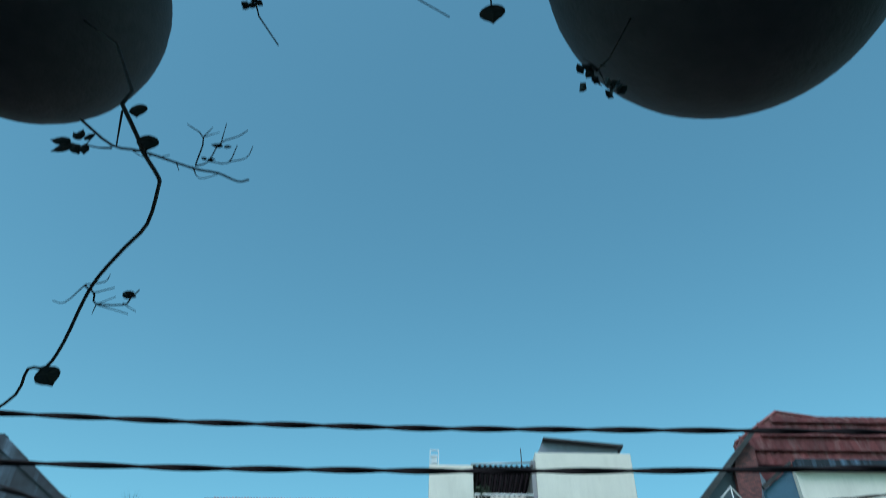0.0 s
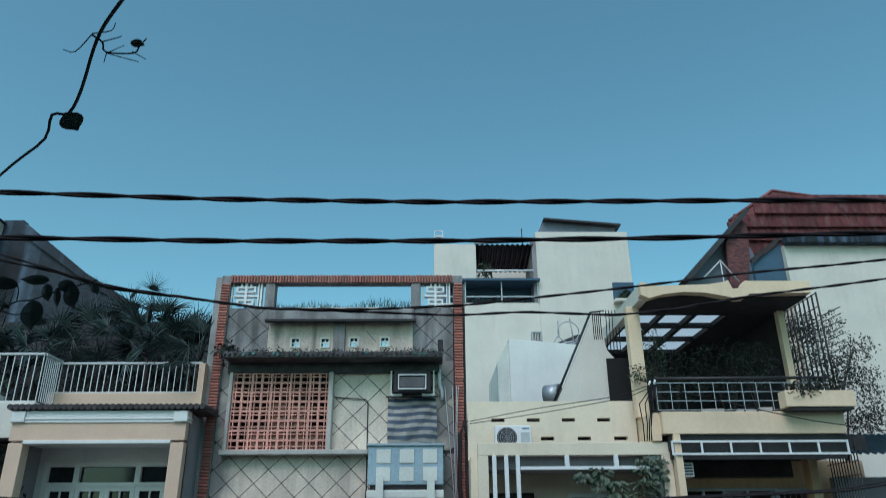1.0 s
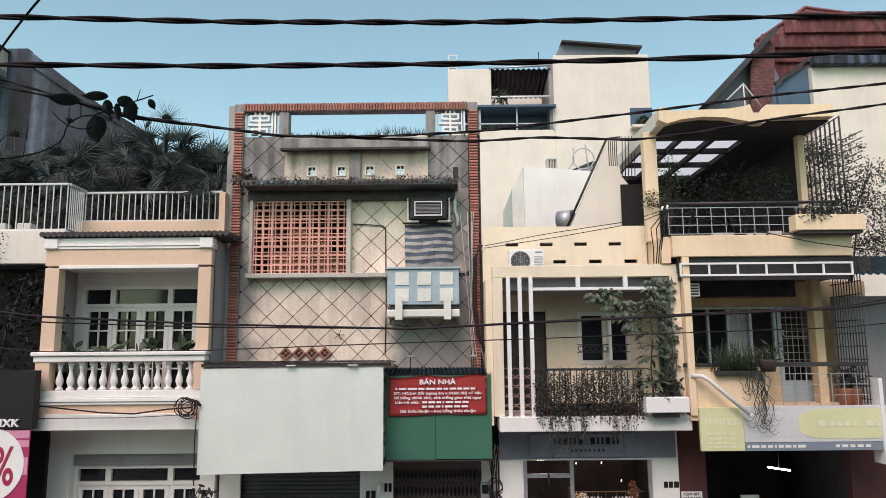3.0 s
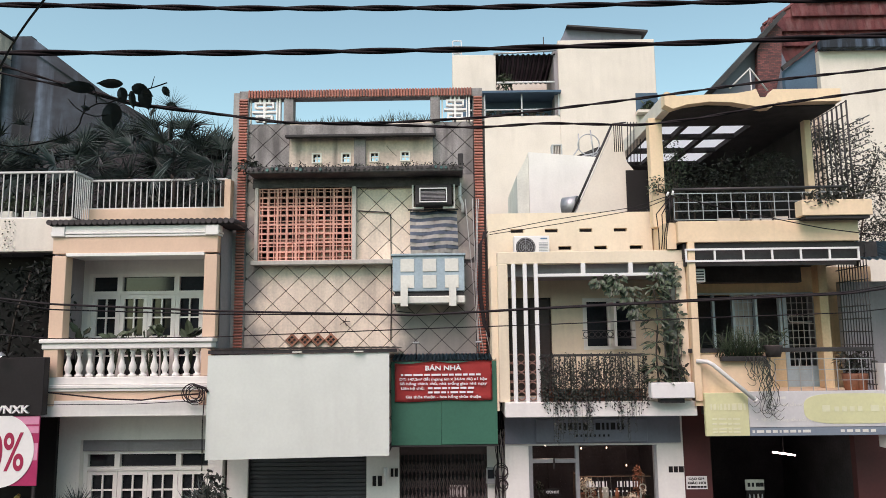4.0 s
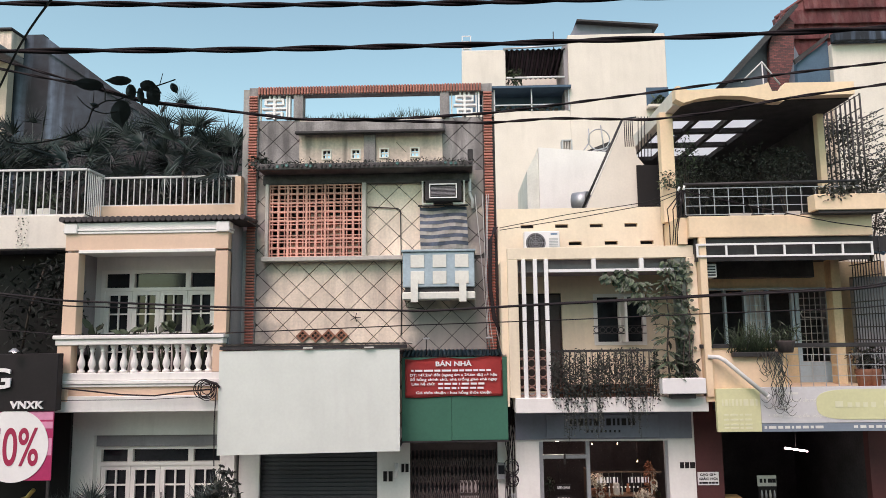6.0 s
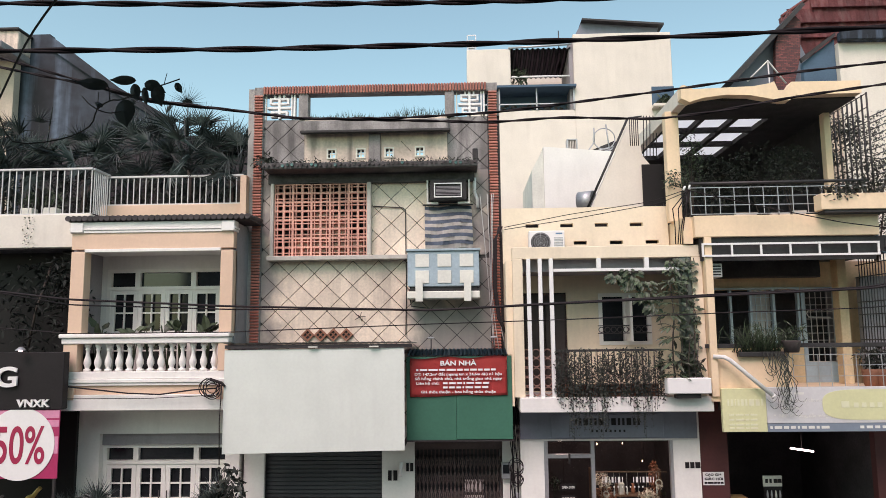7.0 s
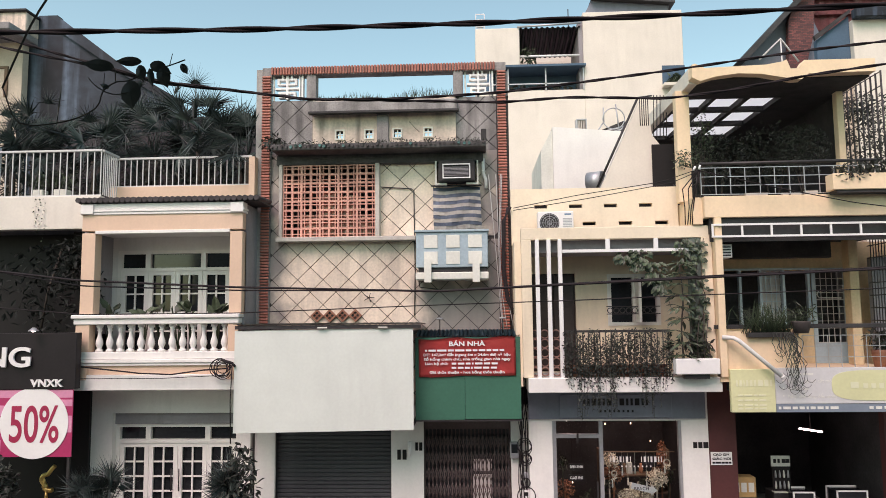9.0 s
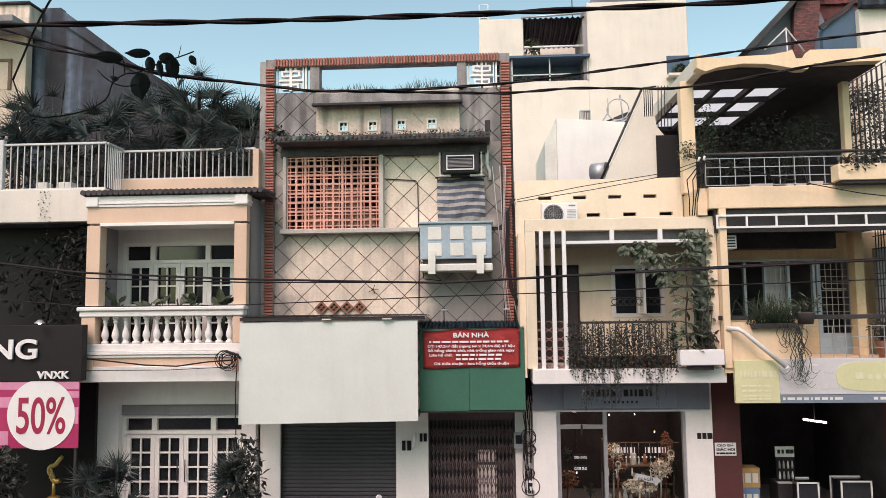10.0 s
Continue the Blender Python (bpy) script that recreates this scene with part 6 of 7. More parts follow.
part("pot", lathe(B(), [(0.14, 0), (0.19, 0.22), (0.2, 0.25)], 7.05, 15.2, 4.5, 12), POT, bg)
part("tuft", foliage(B(), (7.1, 15.2, 4.9), (0.22, 0.12, 0.2), 70, 0.2, 0.03), LEAF, bg)
bm = B()
tube(bm, [(5.42, 15.2, 4.43), (5.62, 15.12, 4.42), (5.72, 15.08, 4.36), (6.52, 14.95, 3.62)], 0.045, 10)
tube(bm, [(6.50, 14.953, 3.64), (6.53, 14.948, 3.61)], 0.055, 10)
solid("drain_pipe", bm, PVC, "white plastic drain pipe jutting from the parapet", "pipe")
for x in (8.9, 9.1):
    tp = thing("flower_pot", "dark potted plant by the balcony rail", "flower pot", "balcony pots", at=(x, 15.7, 3.72))
    part("pot", lathe(B(), [(0.12, 0), (0.17, 0.35), (0.18, 0.4)], x, 15.7, 3.72, 12), PLANTPOT, tp)
    part("plant", foliage(B(), (x, 15.7, 4.35), (0.25, 0.2, 0.25), 80, 0.16, 0.06), LEAFDARK, tp)

# shop sign and dark shop
ss = thing("shop_sign", "long lime and grey shop sign with faded white lettering", "sign", at=(7.5, 15.2, 2.9))
part("panel", bx(5.53, 6.43, 15.14, 15.24, 2.89, 3.77, bev=0.006), SIGNLIME, ss, "lime end panel")
part("panel", bx(6.434, 10.2, 15.14, 15.24, 3.06, 3.79, bev=0.006), SIGNGREY, ss)
part("strip", bx(6.434, 10.2, 15.14, 15.24, 2.89, 3.055), SIGNSTRIP, ss)
bm = B()
prism(bm, [(8.62 + 1.05 * (abs(math.cos(a)) ** 0.55) * (1 if math.cos(a) > 0 else -1), 3.43 + 0.31 * (abs(math.sin(a)) ** 0.6) * (1 if math.sin(a) > 0 else -1)) for a in [2 * math.pi * k / 32 for k in range(32)]], 15.132, 15.14)
part("lime_oval", bm, SIGNLIME, ss)
bm = B()
for x, w, h in ((7.95, 0.2, 0.22), (8.2, 0.12, 0.13), (8.36, 0.12, 0.13), (8.52, 0.12, 0.13), (8.68, 0.12, 0.15), (8.95, 0.22, 0.22), (9.2, 0.05, 0.13), (9.28, 0.12, 0.13), (9.43, 0.1, 0.2)):
    part("name_bar", bx(x, x + w * 0.8, 15.126, 15.132, 3.37, 3.37 + 0.10 + 0.3 * (h - 0.13)), FADEDLIME, ss)
bar_row(ss, 6.74, 15.14, 3.64, 0.045, (0.14, 0.05, 0.2), 0.04, FADED)
for z, s, w in ((3.49, "Kìm cắt da tay cắt móng", 0.98), (3.34, "Kéo hớt tóc", 0.42), (3.18, "Nhíp nhổ lông, dấu móng tay", 1.12)):
    words(s, 6.68, 15.137, z, 0.07, FADED, ss, depth=0.002, width=w)
for z in (3.66, 3.52, 3.37, 3.21):
    part("bullet", bx(6.58, 6.605, 15.134, 15.14, z, z + 0.025), FADED, ss)
bar_row(ss, 5.64, 15.14, 3.42, 0.13, (0.03, 0.05, 0.02, 0.04, 0.05, 0.04, 0.1, 0.08, 0.04), 0.035, FADEDLIME)
for z in (3.22, 3.12, 3.02, 2.95):
    bar_row(ss, 5.66, 15.14, z, 0.035, (0.1, 0.16, 0.07, 0.14), 0.035, FADEDLIME)
bar_row(ss, 6.48, 15.14, 2.95, 0.055, (0.05, 0.15, 0.1, 0.1, 0.04, 0.1, 0.12, 0.06, 0.16), 0.04, FADED)
bar_row(ss, 8.3, 15.14, 2.95, 0.055, (0.08, 0.12, 0.1, 0.12, 0.1), 0.05, FADED)
for x in (5.6, 7.8):
    part("bracket", bx(x, x + 0.05, 15.24, 15.6, 3.3, 3.5), IRON, ss)
bm = B()
holed(bm, 5.37, 10.6, 0, 3.5, 16.3, 16.5, [(6.0, 9.2, 0, 2.95)])
part("ground_wall", bm, MAROON, E, "dark maroon ground floor wall")
# Inner shop walls carry their shade in the dark colour.
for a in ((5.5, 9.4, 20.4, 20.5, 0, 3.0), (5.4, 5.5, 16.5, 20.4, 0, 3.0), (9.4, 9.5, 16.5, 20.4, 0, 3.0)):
    part("shop_wall_inside", bx(*a), DEEPSHADE, E)
part("shop_ceiling", bx(5.4, 9.5, 16.5, 20.5, 3.0, 3.3), DEEPSHADE, E)
part("body_wall", bx(5.4, 9.2, 24.8, 25, 0, 6.9), GREYWALL, E)
part("body_wall", bx(9.5, 9.62, 17.72, 24.8, 3.4, 6.9), GREYWALL, E)
nt = thing("wall_notice", "white notice with black lettering on the maroon wall", "notice", at=(5.6, 16.3, 1.6))
part("sheet", bx(5.42, 5.88, 16.285, 16.298, 1.6, 1.88), LETTER, nt)
words("CẠO GIÓ", 5.65, 16.282, 1.80, 0.05, INKSHADE, nt, depth=0.002, width=0.36, align="CENTER", bold=0.003)
words("GIÁC HƠI", 5.65, 16.282, 1.71, 0.05, INKSHADE, nt, depth=0.002, width=0.40, align="CENTER", bold=0.003)
bar_row(nt, 5.45, 16.285, 1.63, 0.04, (0.05, 0.13, 0.06, 0.06, 0.06), 0.012, INKSHADE)
tl = thing("tube_light", "bright fluorescent tube on the shop ceiling", "lamp", at=(7.9, 18.4, 2.6))
part("tube", tube(B(), [(7.85, 17.4, 2.21), (8.46, 17.6, 2.10)], 0.022, 8), TUBE, tl)
part("holder", tube(B(), [(8.15, 17.5, 2.17), (8.15, 17.5, 3.0)], 0.008, 6), IRON, tl)
for x, y, w, z0, z1, m_, lb in ((6.05, 16.9, 0.55, 0.75, 1.2, ORANGE, "orange printed carton"), (6.08, 16.9, 0.5, 0.2, 0.74, BLUECARTON, "blue printed carton")):
    bxo = thing("carton", lb + " stacked in the dark shop", "box", at=(x, y, z0))
    part("body", bx(x, x + w, y, y + 0.35, z0, z1, bev=0.01), m_, bxo)
    for k in range(3):
        part("label_patch", bx(x + 0.05 + k * w * 0.3, x + 0.05 + k * w * 0.3 + w * 0.22, y - 0.006, y, z0 + 0.12, z1 - 0.12), OFFWHITE, bxo)
part("counter_base", bx(5.95, 7.7, 16.85, 17.4, 0, 0.195), WOOD, E)
part("display_stand", bx(6.98, 7.5, 16.9, 17.4, 0.195, 0.86, bev=0.01), IRON, E)
gd2 = thing("goods_display", "dark display card of small bright goods with a white header", "display", at=(7.22, 17.0, 0.86))
part("card", bx(7.02, 7.43, 17.02, 17.05, 0.86, 1.42, bev=0.006), INKSHADE, gd2)
part("header", bx(7.0, 7.43, 17.0, 17.03, 1.42, 1.66, bev=0.006), OFFWHITE, gd2)
for k, w in enumerate((0.06, 0.05, 0.09, 0.08)):
    part("header_mark", bx(7.05 + 0.095 * k, 7.05 + 0.095 * k + w, 16.994, 17.0, 1.50, 1.59), INKSHADE, gd2)
part("tray", bx(7.0, 7.45, 16.9, 17.05, 0.84, 0.87), OFFWHITE, gd2)
for j in range(2):
    for k in range(4):
        part("blister_pack", lathe(B(), [(0.022, 0), (0.028, 0.06), (0.018, 0.13), (0.01, 0.17)], 7.08 + 0.095 * k, 16.99, 0.93 + 0.24 * j, 8), METALGREY if (j + k) % 3 else OFFWHITE, gd2)
for x0, x1, z in ((7.3, 7.75, 0.95), (8.25, 8.9, 0.98)):
    gc = thing("glass_case", "glass display case with white edges", "display case", "display cases", at=(x0, 16.6, 0))
    bm = B()
    for x in (x0, x1):
        for y in (16.6, 17.1):
            box(bm, x - 0.015, x + 0.015, y - 0.015, y + 0.015, 0, z)
    box(bm, x0, x1, 16.585, 16.615, z - 0.03, z), box(bm, x0, x1, 17.085, 17.115, z - 0.03, z)
    part("edges", bm, CLEANWHITE, gc)
    part("panes", bx(x0 + 0.01, x1 - 0.01, 16.61, 17.09, 0.2, z - 0.03), DARKGLASS, gc)

# neighbour on the right edge
Fh = thing("corner_house", "shaded neighbour house with a blue tin awning", "house", at=(10.5, 17, 0))
part("wall", bx(9.5, 14, 16.9, 17.1, 0, 6.2), GREYWALL, Fh)
part("ground_front", bx(10.6, 14, 16.3, 16.5, 0, 3.5), MAROON, Fh)
part("tin_awning", corrugated(9.12, 12.0, 15.2, 6.55, 16.9, 7.15, 0.16, 0.03), BLUEMETAL, Fh)
part("side_panel", bx(9.28, 9.36, 15.1, 15.5, 2.6, 4.35), CLEANWHITE, Fh)

# ---- behind the row ----
T = thing("apartment_tower", "cream apartment block with blue glazed balconies", "building", at=(4, 27, 0))
part("main_block", bx(4.46, 8.14, 26, 33, 0, 16.27, bev=0.02), CREAM, T)
part("left_block", bx(0.42, 2.08, 26, 33, 14.24, 15.74, bev=0.02), CREAM, T)
part("lower_wall", bx(0.42, 4.46, 26, 33, 0, 13.3), CREAM, T)
part("recess_wall", bx(2.08, 4.46, 28.2, 28.4, 13.3, 15.9), CREAM, T)
part("recess_side", bx(4.30, 4.455, 26.1, 28.2, 13.3, 16.0), GREYWALL, T)
part("recess_floor", bx(2.08, 4.46, 26.0, 28.2, 14.18, 14.30), CREAM, T)
part("blue_balcony_back", bx(1.0, 4.44, 26.9, 27.0, 13.3, 14.2), BLUEWALL, T, "blue balcony recess")
part("blue_balcony_end", bx(0.42, 1.0, 26.0, 27.0, 13.3, 14.24), BLUEWALL, T)
part("blue_eave", bx(1.0, 4.5, 25.75, 26.9, 14.14, 14.22), BLUEWALL, T)
bm = B()
for x in (1.6, 3.0, 4.4):
    box(bm, x, x + 0.05, 25.95, 26.0, 13.3, 14.14)
box(bm, 1.0, 4.5, 25.95, 26.0, 13.52, 13.56)
part("balcony_bars", bm, METALGREY, T)
part("balcony_plants", foliage(B(), (2.8, 26.3, 13.45), (1.5, 0.2, 0.15), 160, 0.22, 0.1), LEAFDARK, T)
part("recess_rail", tube(B(), [(2.1, 26.0, 14.62), (4.3, 26.0, 14.62)], 0.04, 6), CLEANWHITE, T)
part("recess_plants", foliage(B(), (2.4, 26.2, 14.75), (0.35, 0.2, 0.3), 90, 0.25, 0.1), LEAF, T)
bm = corrugated(2.08, 4.36, 26.0, 15.72, 28.0, 15.3, 0.2, 0.03)
part("mesh_roof", bm, IRON, T, "dark mesh roof over the recess")
part("mesh_edge", tube(B(), [(2.0, 25.98, 15.76), (4.4, 25.98, 15.86)], 0.04, 6), METALGREY, T)
part("top_room_cap", prism(B(), [(4.55, 16.28), (4.86, 16.85), (7.78, 16.60), (7.70, 16.28)], 26.3, 29), BOARDGREY, T, "grey lean-to roof room")
part("cap_roof", prism(B(), [(4.82, 16.84), (4.84, 16.90), (7.92, 16.64), (7.92, 16.56)], 26.0, 29.2), IRON, T)
# Flat sheet on the solid block; the balcony's shade is its dark colour.
part("corner_opening", bx(7.33, 8.16, 25.97, 25.995, 13.36, 14.12), BLUEWALL, T, "flat dark blue panel standing for a shaded corner balcony")
part("corner_floor", bx(7.3, 8.3, 25.6, 25.97, 13.26, 13.36), CREAM, T)
part("corner_plants", foliage(B(), (7.8, 25.8, 13.5), (0.3, 0.15, 0.2), 70, 0.25, 0.1), LEAF, T)
an = thing("roof_mast", "thin steel frame mast on the tower roof", "mast", at=(0.6, 26.5, 15.74))
part("frame", gridbars(B(), 0.45, 0.78, 15.74, 16.48, 26.4, 1, 3, 0.02), METALGREY, an)
part("panel", bx(0.5, 0.73, 26.42, 26.46, 15.9, 16.3), METALGREY, an)
an = thing("roof_antenna", "thin dark antenna pole on the tower roof", "antenna", at=(3.95, 26.2, 15.8))
part("pole", tube(B(), [(3.95, 26.2, 15.6), (3.95, 26.2, 16.5)], 0.02, 5), IRON, an)

Wb = thing("roof_room", "plain white rendered roof room with a vent box", "building", at=(3.6, 21, 0))
part("walls", prism(B(), [(2.66, 6), (2.66, 10.56), (4.9, 10.36), (4.9, 6)], 21, 24.5), WHITE, Wb)
part("lower_step", prism(B(), [(2.30, 6), (2.30, 9.85), (2.655, 10.5), (2.655, 6)], 21.04, 24.5), OFFWHITE, Wb)
part("vent_box", holed(B(), 3.42, 3.74, 10.45, 10.87, 21.3, 21.6, [(3.455, 3.705, 10.52, 10.84)]), METALGREY, Wb)
for k in range(5):
    part("vent_louvre", bx(3.47 + 0.05 * k, 3.495 + 0.05 * k, 21.33, 21.5, 10.52, 10.84), FRAMEGREY, Wb)
tk = thing("water_tank", "round stainless steel water tank", "tank", at=(3.45, 18.4, 6.6))
part("drum", tube(B(), [(3.28, 18.5, 8.38), (3.62, 18.3, 8.38)], 0.26, 20), METALGREY, tk)
part("stand", gridbars(B(), 3.3, 3.6, 6.6, 8.15, 18.4, 1, 2, 0.03), IRON, tk)
ds = thing("satellite_dish", "wire satellite dish and steel props on the roof", "antenna", at=(4.4, 21.4, 10.3))
bm = B()
ring(bm, (4.55, 21.3, 10.85), 0.33, 0.018, n=20)
for a in ((4.0, 10.4, 4.9, 10.62), (4.0, 10.4, 4.25, 10.75), (4.25, 10.75, 4.25, 11.2), (4.9, 10.62, 4.6, 10.4), (4.1, 10.32, 4.85, 10.55), (4.7, 10.5, 4.62, 11.3)):
    tube(bm, [(a[0], 21.3, a[1]), (a[2], 21.3, a[3])], 0.022, 5)
part("frame", bm, METALGREY, ds)
part("tin_sheet", prism(B(), [(4.03, 10.46), (4.88, 10.80), (4.93, 10.74), (4.76, 10.42)], 21.35, 21.9), IRON, ds, "dark folded roofing sheet")

Sw = thing("stair_wall", "cream sloping stair wall with an iron handrail", "wall", at=(4.2, 17.6, 0))
part("wall", prism(B(), [(3.36, 6.6), (3.36, 7.95), (4.42, 10.2), (4.62, 10.2), (4.72, 9.35), (4.95, 9.05), (4.95, 6.6)], 17.5, 17.7), CREAM, Sw)
bm = B()
tube(bm, [(3.30, 17.5, 8.0), (4.40, 17.5, 10.32)], 0.03, 6)
tube(bm, [(4.40, 17.5, 10.32), (4.75, 17.5, 10.36)], 0.02, 6)
for k in range(5):
    x = 4.44 + 0.05 * k
    tube(bm, [(x, 17.5, 9.6), (x, 17.5, 10.33)], 0.012, 4)
for k in range(5):
    x = 4.78 + 0.08 * k
    tube(bm, [(x, 17.6, 9.3), (x + 0.04, 17.6, 10.4)], 0.012, 4)
part("handrail", bm, IRON, Sw)
# Black sheet standing for the shade in the doorway.
part("dark_doorway", bx(4.68, 5.2, 17.42, 17.46, 7.4, 9.1), INKSHADE, Sw)

# steep red roof and the pale wall to the right
R = thing("gabled_house", "pale house with a steep red tiled roof", "house", at=(13, 23, 0))
part("wall", bx(12.13, 24, 21.9, 22.3, 0, 14.0), CREAM, R)
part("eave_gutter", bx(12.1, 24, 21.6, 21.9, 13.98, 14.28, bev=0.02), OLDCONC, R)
part("blue_side", prism(B(), [(11.1, 13.45), (12.12, 14.2), (12.12, 12.0), (11.1, 12.0)], 22.1, 22.3), BLUEWALL, R, "blue-grey side panel")
# Pale wall darkened by colour for the shade behind leaves and grille.
part("lower_wall", bx(9.6, 12.12, 22.1, 22.3, 0, 12.0), AGEDSHADECREAM, R)
part("brick_gable", prism(B(), [(10.85, 12.6), (10.95, 14.7), (11.2, 15.4), (11.5, 15.9), (11.85, 15.5), (11.75, 14.2), (11.5, 13.3), (11.3, 12.6)], 23.6, 23.8), BRICKS, R, "bare red brick gable")
part("rake_wall", prism(B(), [(9.35, 13.3), (11.6, 15.8), (12.3, 14.0), (12.3, 12.4), (9.35, 12.4)], 24.0, 24.15), BOARDGREY, R)
part("rake_board", prism(B(), [(9.2, 13.35), (11.8, 16.05), (11.9, 15.95), (9.4, 13.3)], 23.3, 24.4), IRON, R, "dark roof edge")
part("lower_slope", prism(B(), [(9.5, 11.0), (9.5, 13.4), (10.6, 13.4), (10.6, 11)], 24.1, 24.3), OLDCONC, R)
rt = part("roof", prism(B(), [(11.47, 15.93), (13.35, 17.2), (15.1, 16.93), (24, 16.6), (24, 13.6), (12.2, 13.9), (11.75, 14.2)], 24.2, 24.4), ROOFRED, R, "steep red tile roof")
for k in range(6):
    z, h = 14.0 + 0.55 * k, 0.56 if k < 5 else 0.28
    zm = z + h * 0.75
    x0 = 11.78 - (zm - 14.2) * 0.18 if zm < 15.93 else 11.47 + (zm - 15.93) * 1.48
    for i in range(int((20 - x0) / 0.62)):
        x = x0 + 0.62 * i
        bm = B()
        for q in range(2):
            u = x + 0.31 * q
            vs = [bm.verts.new(p) for p in ((u, 24.06, z), (u + 0.15, 24.03, z - 0.015), (u + 0.305, 24.06, z), (u + 0.305, 24.19, z + h), (u + 0.15, 24.165, z + h), (u, 24.19, z + h))]
            bm.faces.new((vs[0], vs[1], vs[4], vs[5])), bm.faces.new((vs[1], vs[2], vs[3], vs[4]))
        bmesh.ops.solidify(bm, geom=bm.faces[:], thickness=0.03)
        part("tile", bm, ROOFRED, rt)
part("ridge_cap", tube(B(), [(11.5, 24.2, 15.95), (13.35, 24.2, 17.22), (15.1, 24.2, 16.95), (24, 24.2, 16.65)], 0.06, 6), ROOFRED, R)
part("valley_eave", prism(B(), [(11.02, 13.40), (12.12, 14.26), (12.12, 14.38), (10.97, 13.54)], 21.98, 22.09), SOOTSHADE, R, "dark eave over the blue side wall")
part("roof_hatch", bx(15.3, 15.9, 23.7, 24.0, 14.5, 14.75, bev=0.02), METALGREY, R)
bm = B()
tube(bm, [(9.07, 21.5, 12.65), (9.73, 21.5, 13.29), (10.24, 21.5, 12.55)], 0.032, 6)
tube(bm, [(9.73, 21.5, 13.29), (9.78, 21.5, 10.1)], 0.022, 5)
tube(bm, [(10.95, 21.5, 10.1), (8.9, 21.5, 10.05)], 0.03, 5)
solid("steel_prop", bm, RAILWHITE, "bent steel props behind the terrace roof", "prop")
tree = thing("roof_tree", "leafy shrub against the pale wall", "shrub", at=(10.6, 18, 6))
bm = B()
for k in range(64):
    foliage(bm, (10.4 + RNG.uniform(-0.8, 1.3), 18.2, 8.9 + RNG.uniform(-1.6, 1.4)), (0.4, 0.4, 0.35), 100, 0.085, 0.04)
part("crown", bm, LEAFDARK, tree)
bm = B()
for k in range(5):
    tube(bm, [(10.6, 18.2, 6.2), (10.6 + RNG.uniform(-0.4, 0.4), 18.2, 8.0), (10.5 + RNG.uniform(-0.9, 1.0), 18.2, 9.6)], 0.03, 5, 0.008)
part("trunk", bm, BARK, tree)

# weathered gable on the left
L = thing("old_house", "old weathered concrete house with stained gable wall", "house", at=(-13, 22, 0))
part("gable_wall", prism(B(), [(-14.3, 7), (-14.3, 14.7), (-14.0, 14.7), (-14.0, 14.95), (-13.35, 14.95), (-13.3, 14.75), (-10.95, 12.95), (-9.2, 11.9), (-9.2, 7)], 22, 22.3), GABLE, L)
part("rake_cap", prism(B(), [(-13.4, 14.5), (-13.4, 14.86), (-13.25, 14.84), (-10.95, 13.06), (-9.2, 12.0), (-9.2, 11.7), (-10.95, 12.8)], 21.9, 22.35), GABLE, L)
part("front_wall", bx(-22, -14.2, 21.6, 21.9, 7, 13.9), AGEDSHADECREAM, L)
part("eave", bx(-22, -13.95, 20.5, 21.99, 13.9, 14.12, bev=0.02), GREYSTAIN, L)
part("fascia", bx(-22, -13.95, 21.3, 21.98, 14.122, 14.78, bev=0.02), PARAPET, L)
part("coping", bx(-22, -13.9, 21.2, 22, 14.78, 14.86, bev=0.02), SOOTSHADE, L)
bm = B()
for a in ((-15.6, -15.5, 12.1, 13.1), (-14.75, -14.65, 12.1, 13.1), (-15.5, -14.75, 13.02, 13.1)):
    box(bm, a[0], a[1], 21.54, 21.6, a[2], a[3])
part("window_frame", bm, WOOD, L)
part("window_pane", bx(-15.5, -14.75, 21.58, 21.598, 12.1, 13.02), AGEDSHADECREAM, L)

# weeds on the roof frame ledge
bm = B()
for i in range(360):
    x = RNG.uniform(-3.45, -0.2)
    h = (0.07 + 0.10 * abs(math.sin(x * 2.3 + 1)) + 0.1 * (x > -1.3)) * RNG.uniform(0.4, 1.4)
    p = Vector((x, RNG.uniform(16.5, 16.7), 10.14))
    leaf(bm, p, Vector((RNG.uniform(-0.5, 0.5), RNG.uniform(-0.3, 0.3), 1)), Vector((0, 1, 0)), h, 0.010)
tagged(part("roof_weeds", bm, GRASSY, None), "thin weeds growing along the roof ledge", "weeds", kind="stuff")
bm = B()
foliage(bm, (-4.4, 16.1, 9.0), (0.3, 0.25, 0.18), 90, 0.13, 0.07)
tagged(part("canopy_weeds", bm, LEAFDARK, None), "clump of weeds on the canopy corner", "weeds", kind="stuff")

# ---- overhead cables ----


def overhead(pts, r, label, twist=0.0, strands=1):
    """A cable from post to post; two or three strands wind about each other."""
    bm = B()
    fine = []
    for (a, b) in zip(pts, pts[1:]):
        n = max(2, int((Vector(b) - Vector(a)).length / 0.08))
        for k in range(n):
            fine.append(Vector(a).lerp(Vector(b), k / n))
    fine.append(Vector(pts[-1]))
    for s in range(3):
        for i in range(1, len(fine) - 1):
            fine[i] = (fine[i - 1] + fine[i] * 2 + fine[i + 1]) / 4
    for s in range(strands):
        line = []
        for i, p in enumerate(fine):
            a = p.x * twist + 2 * math.pi * s / strands + 0.6 * math.sin(p.x * 1.3)
            line.append(p + Vector((0, math.cos(a), math.sin(a))) * (r * 0.8 if strands > 1 else 0))
        tube(bm, line, r, 6)
    return solid("overhead_cable", bm, CABLE, label, "cable", "overhead cables")


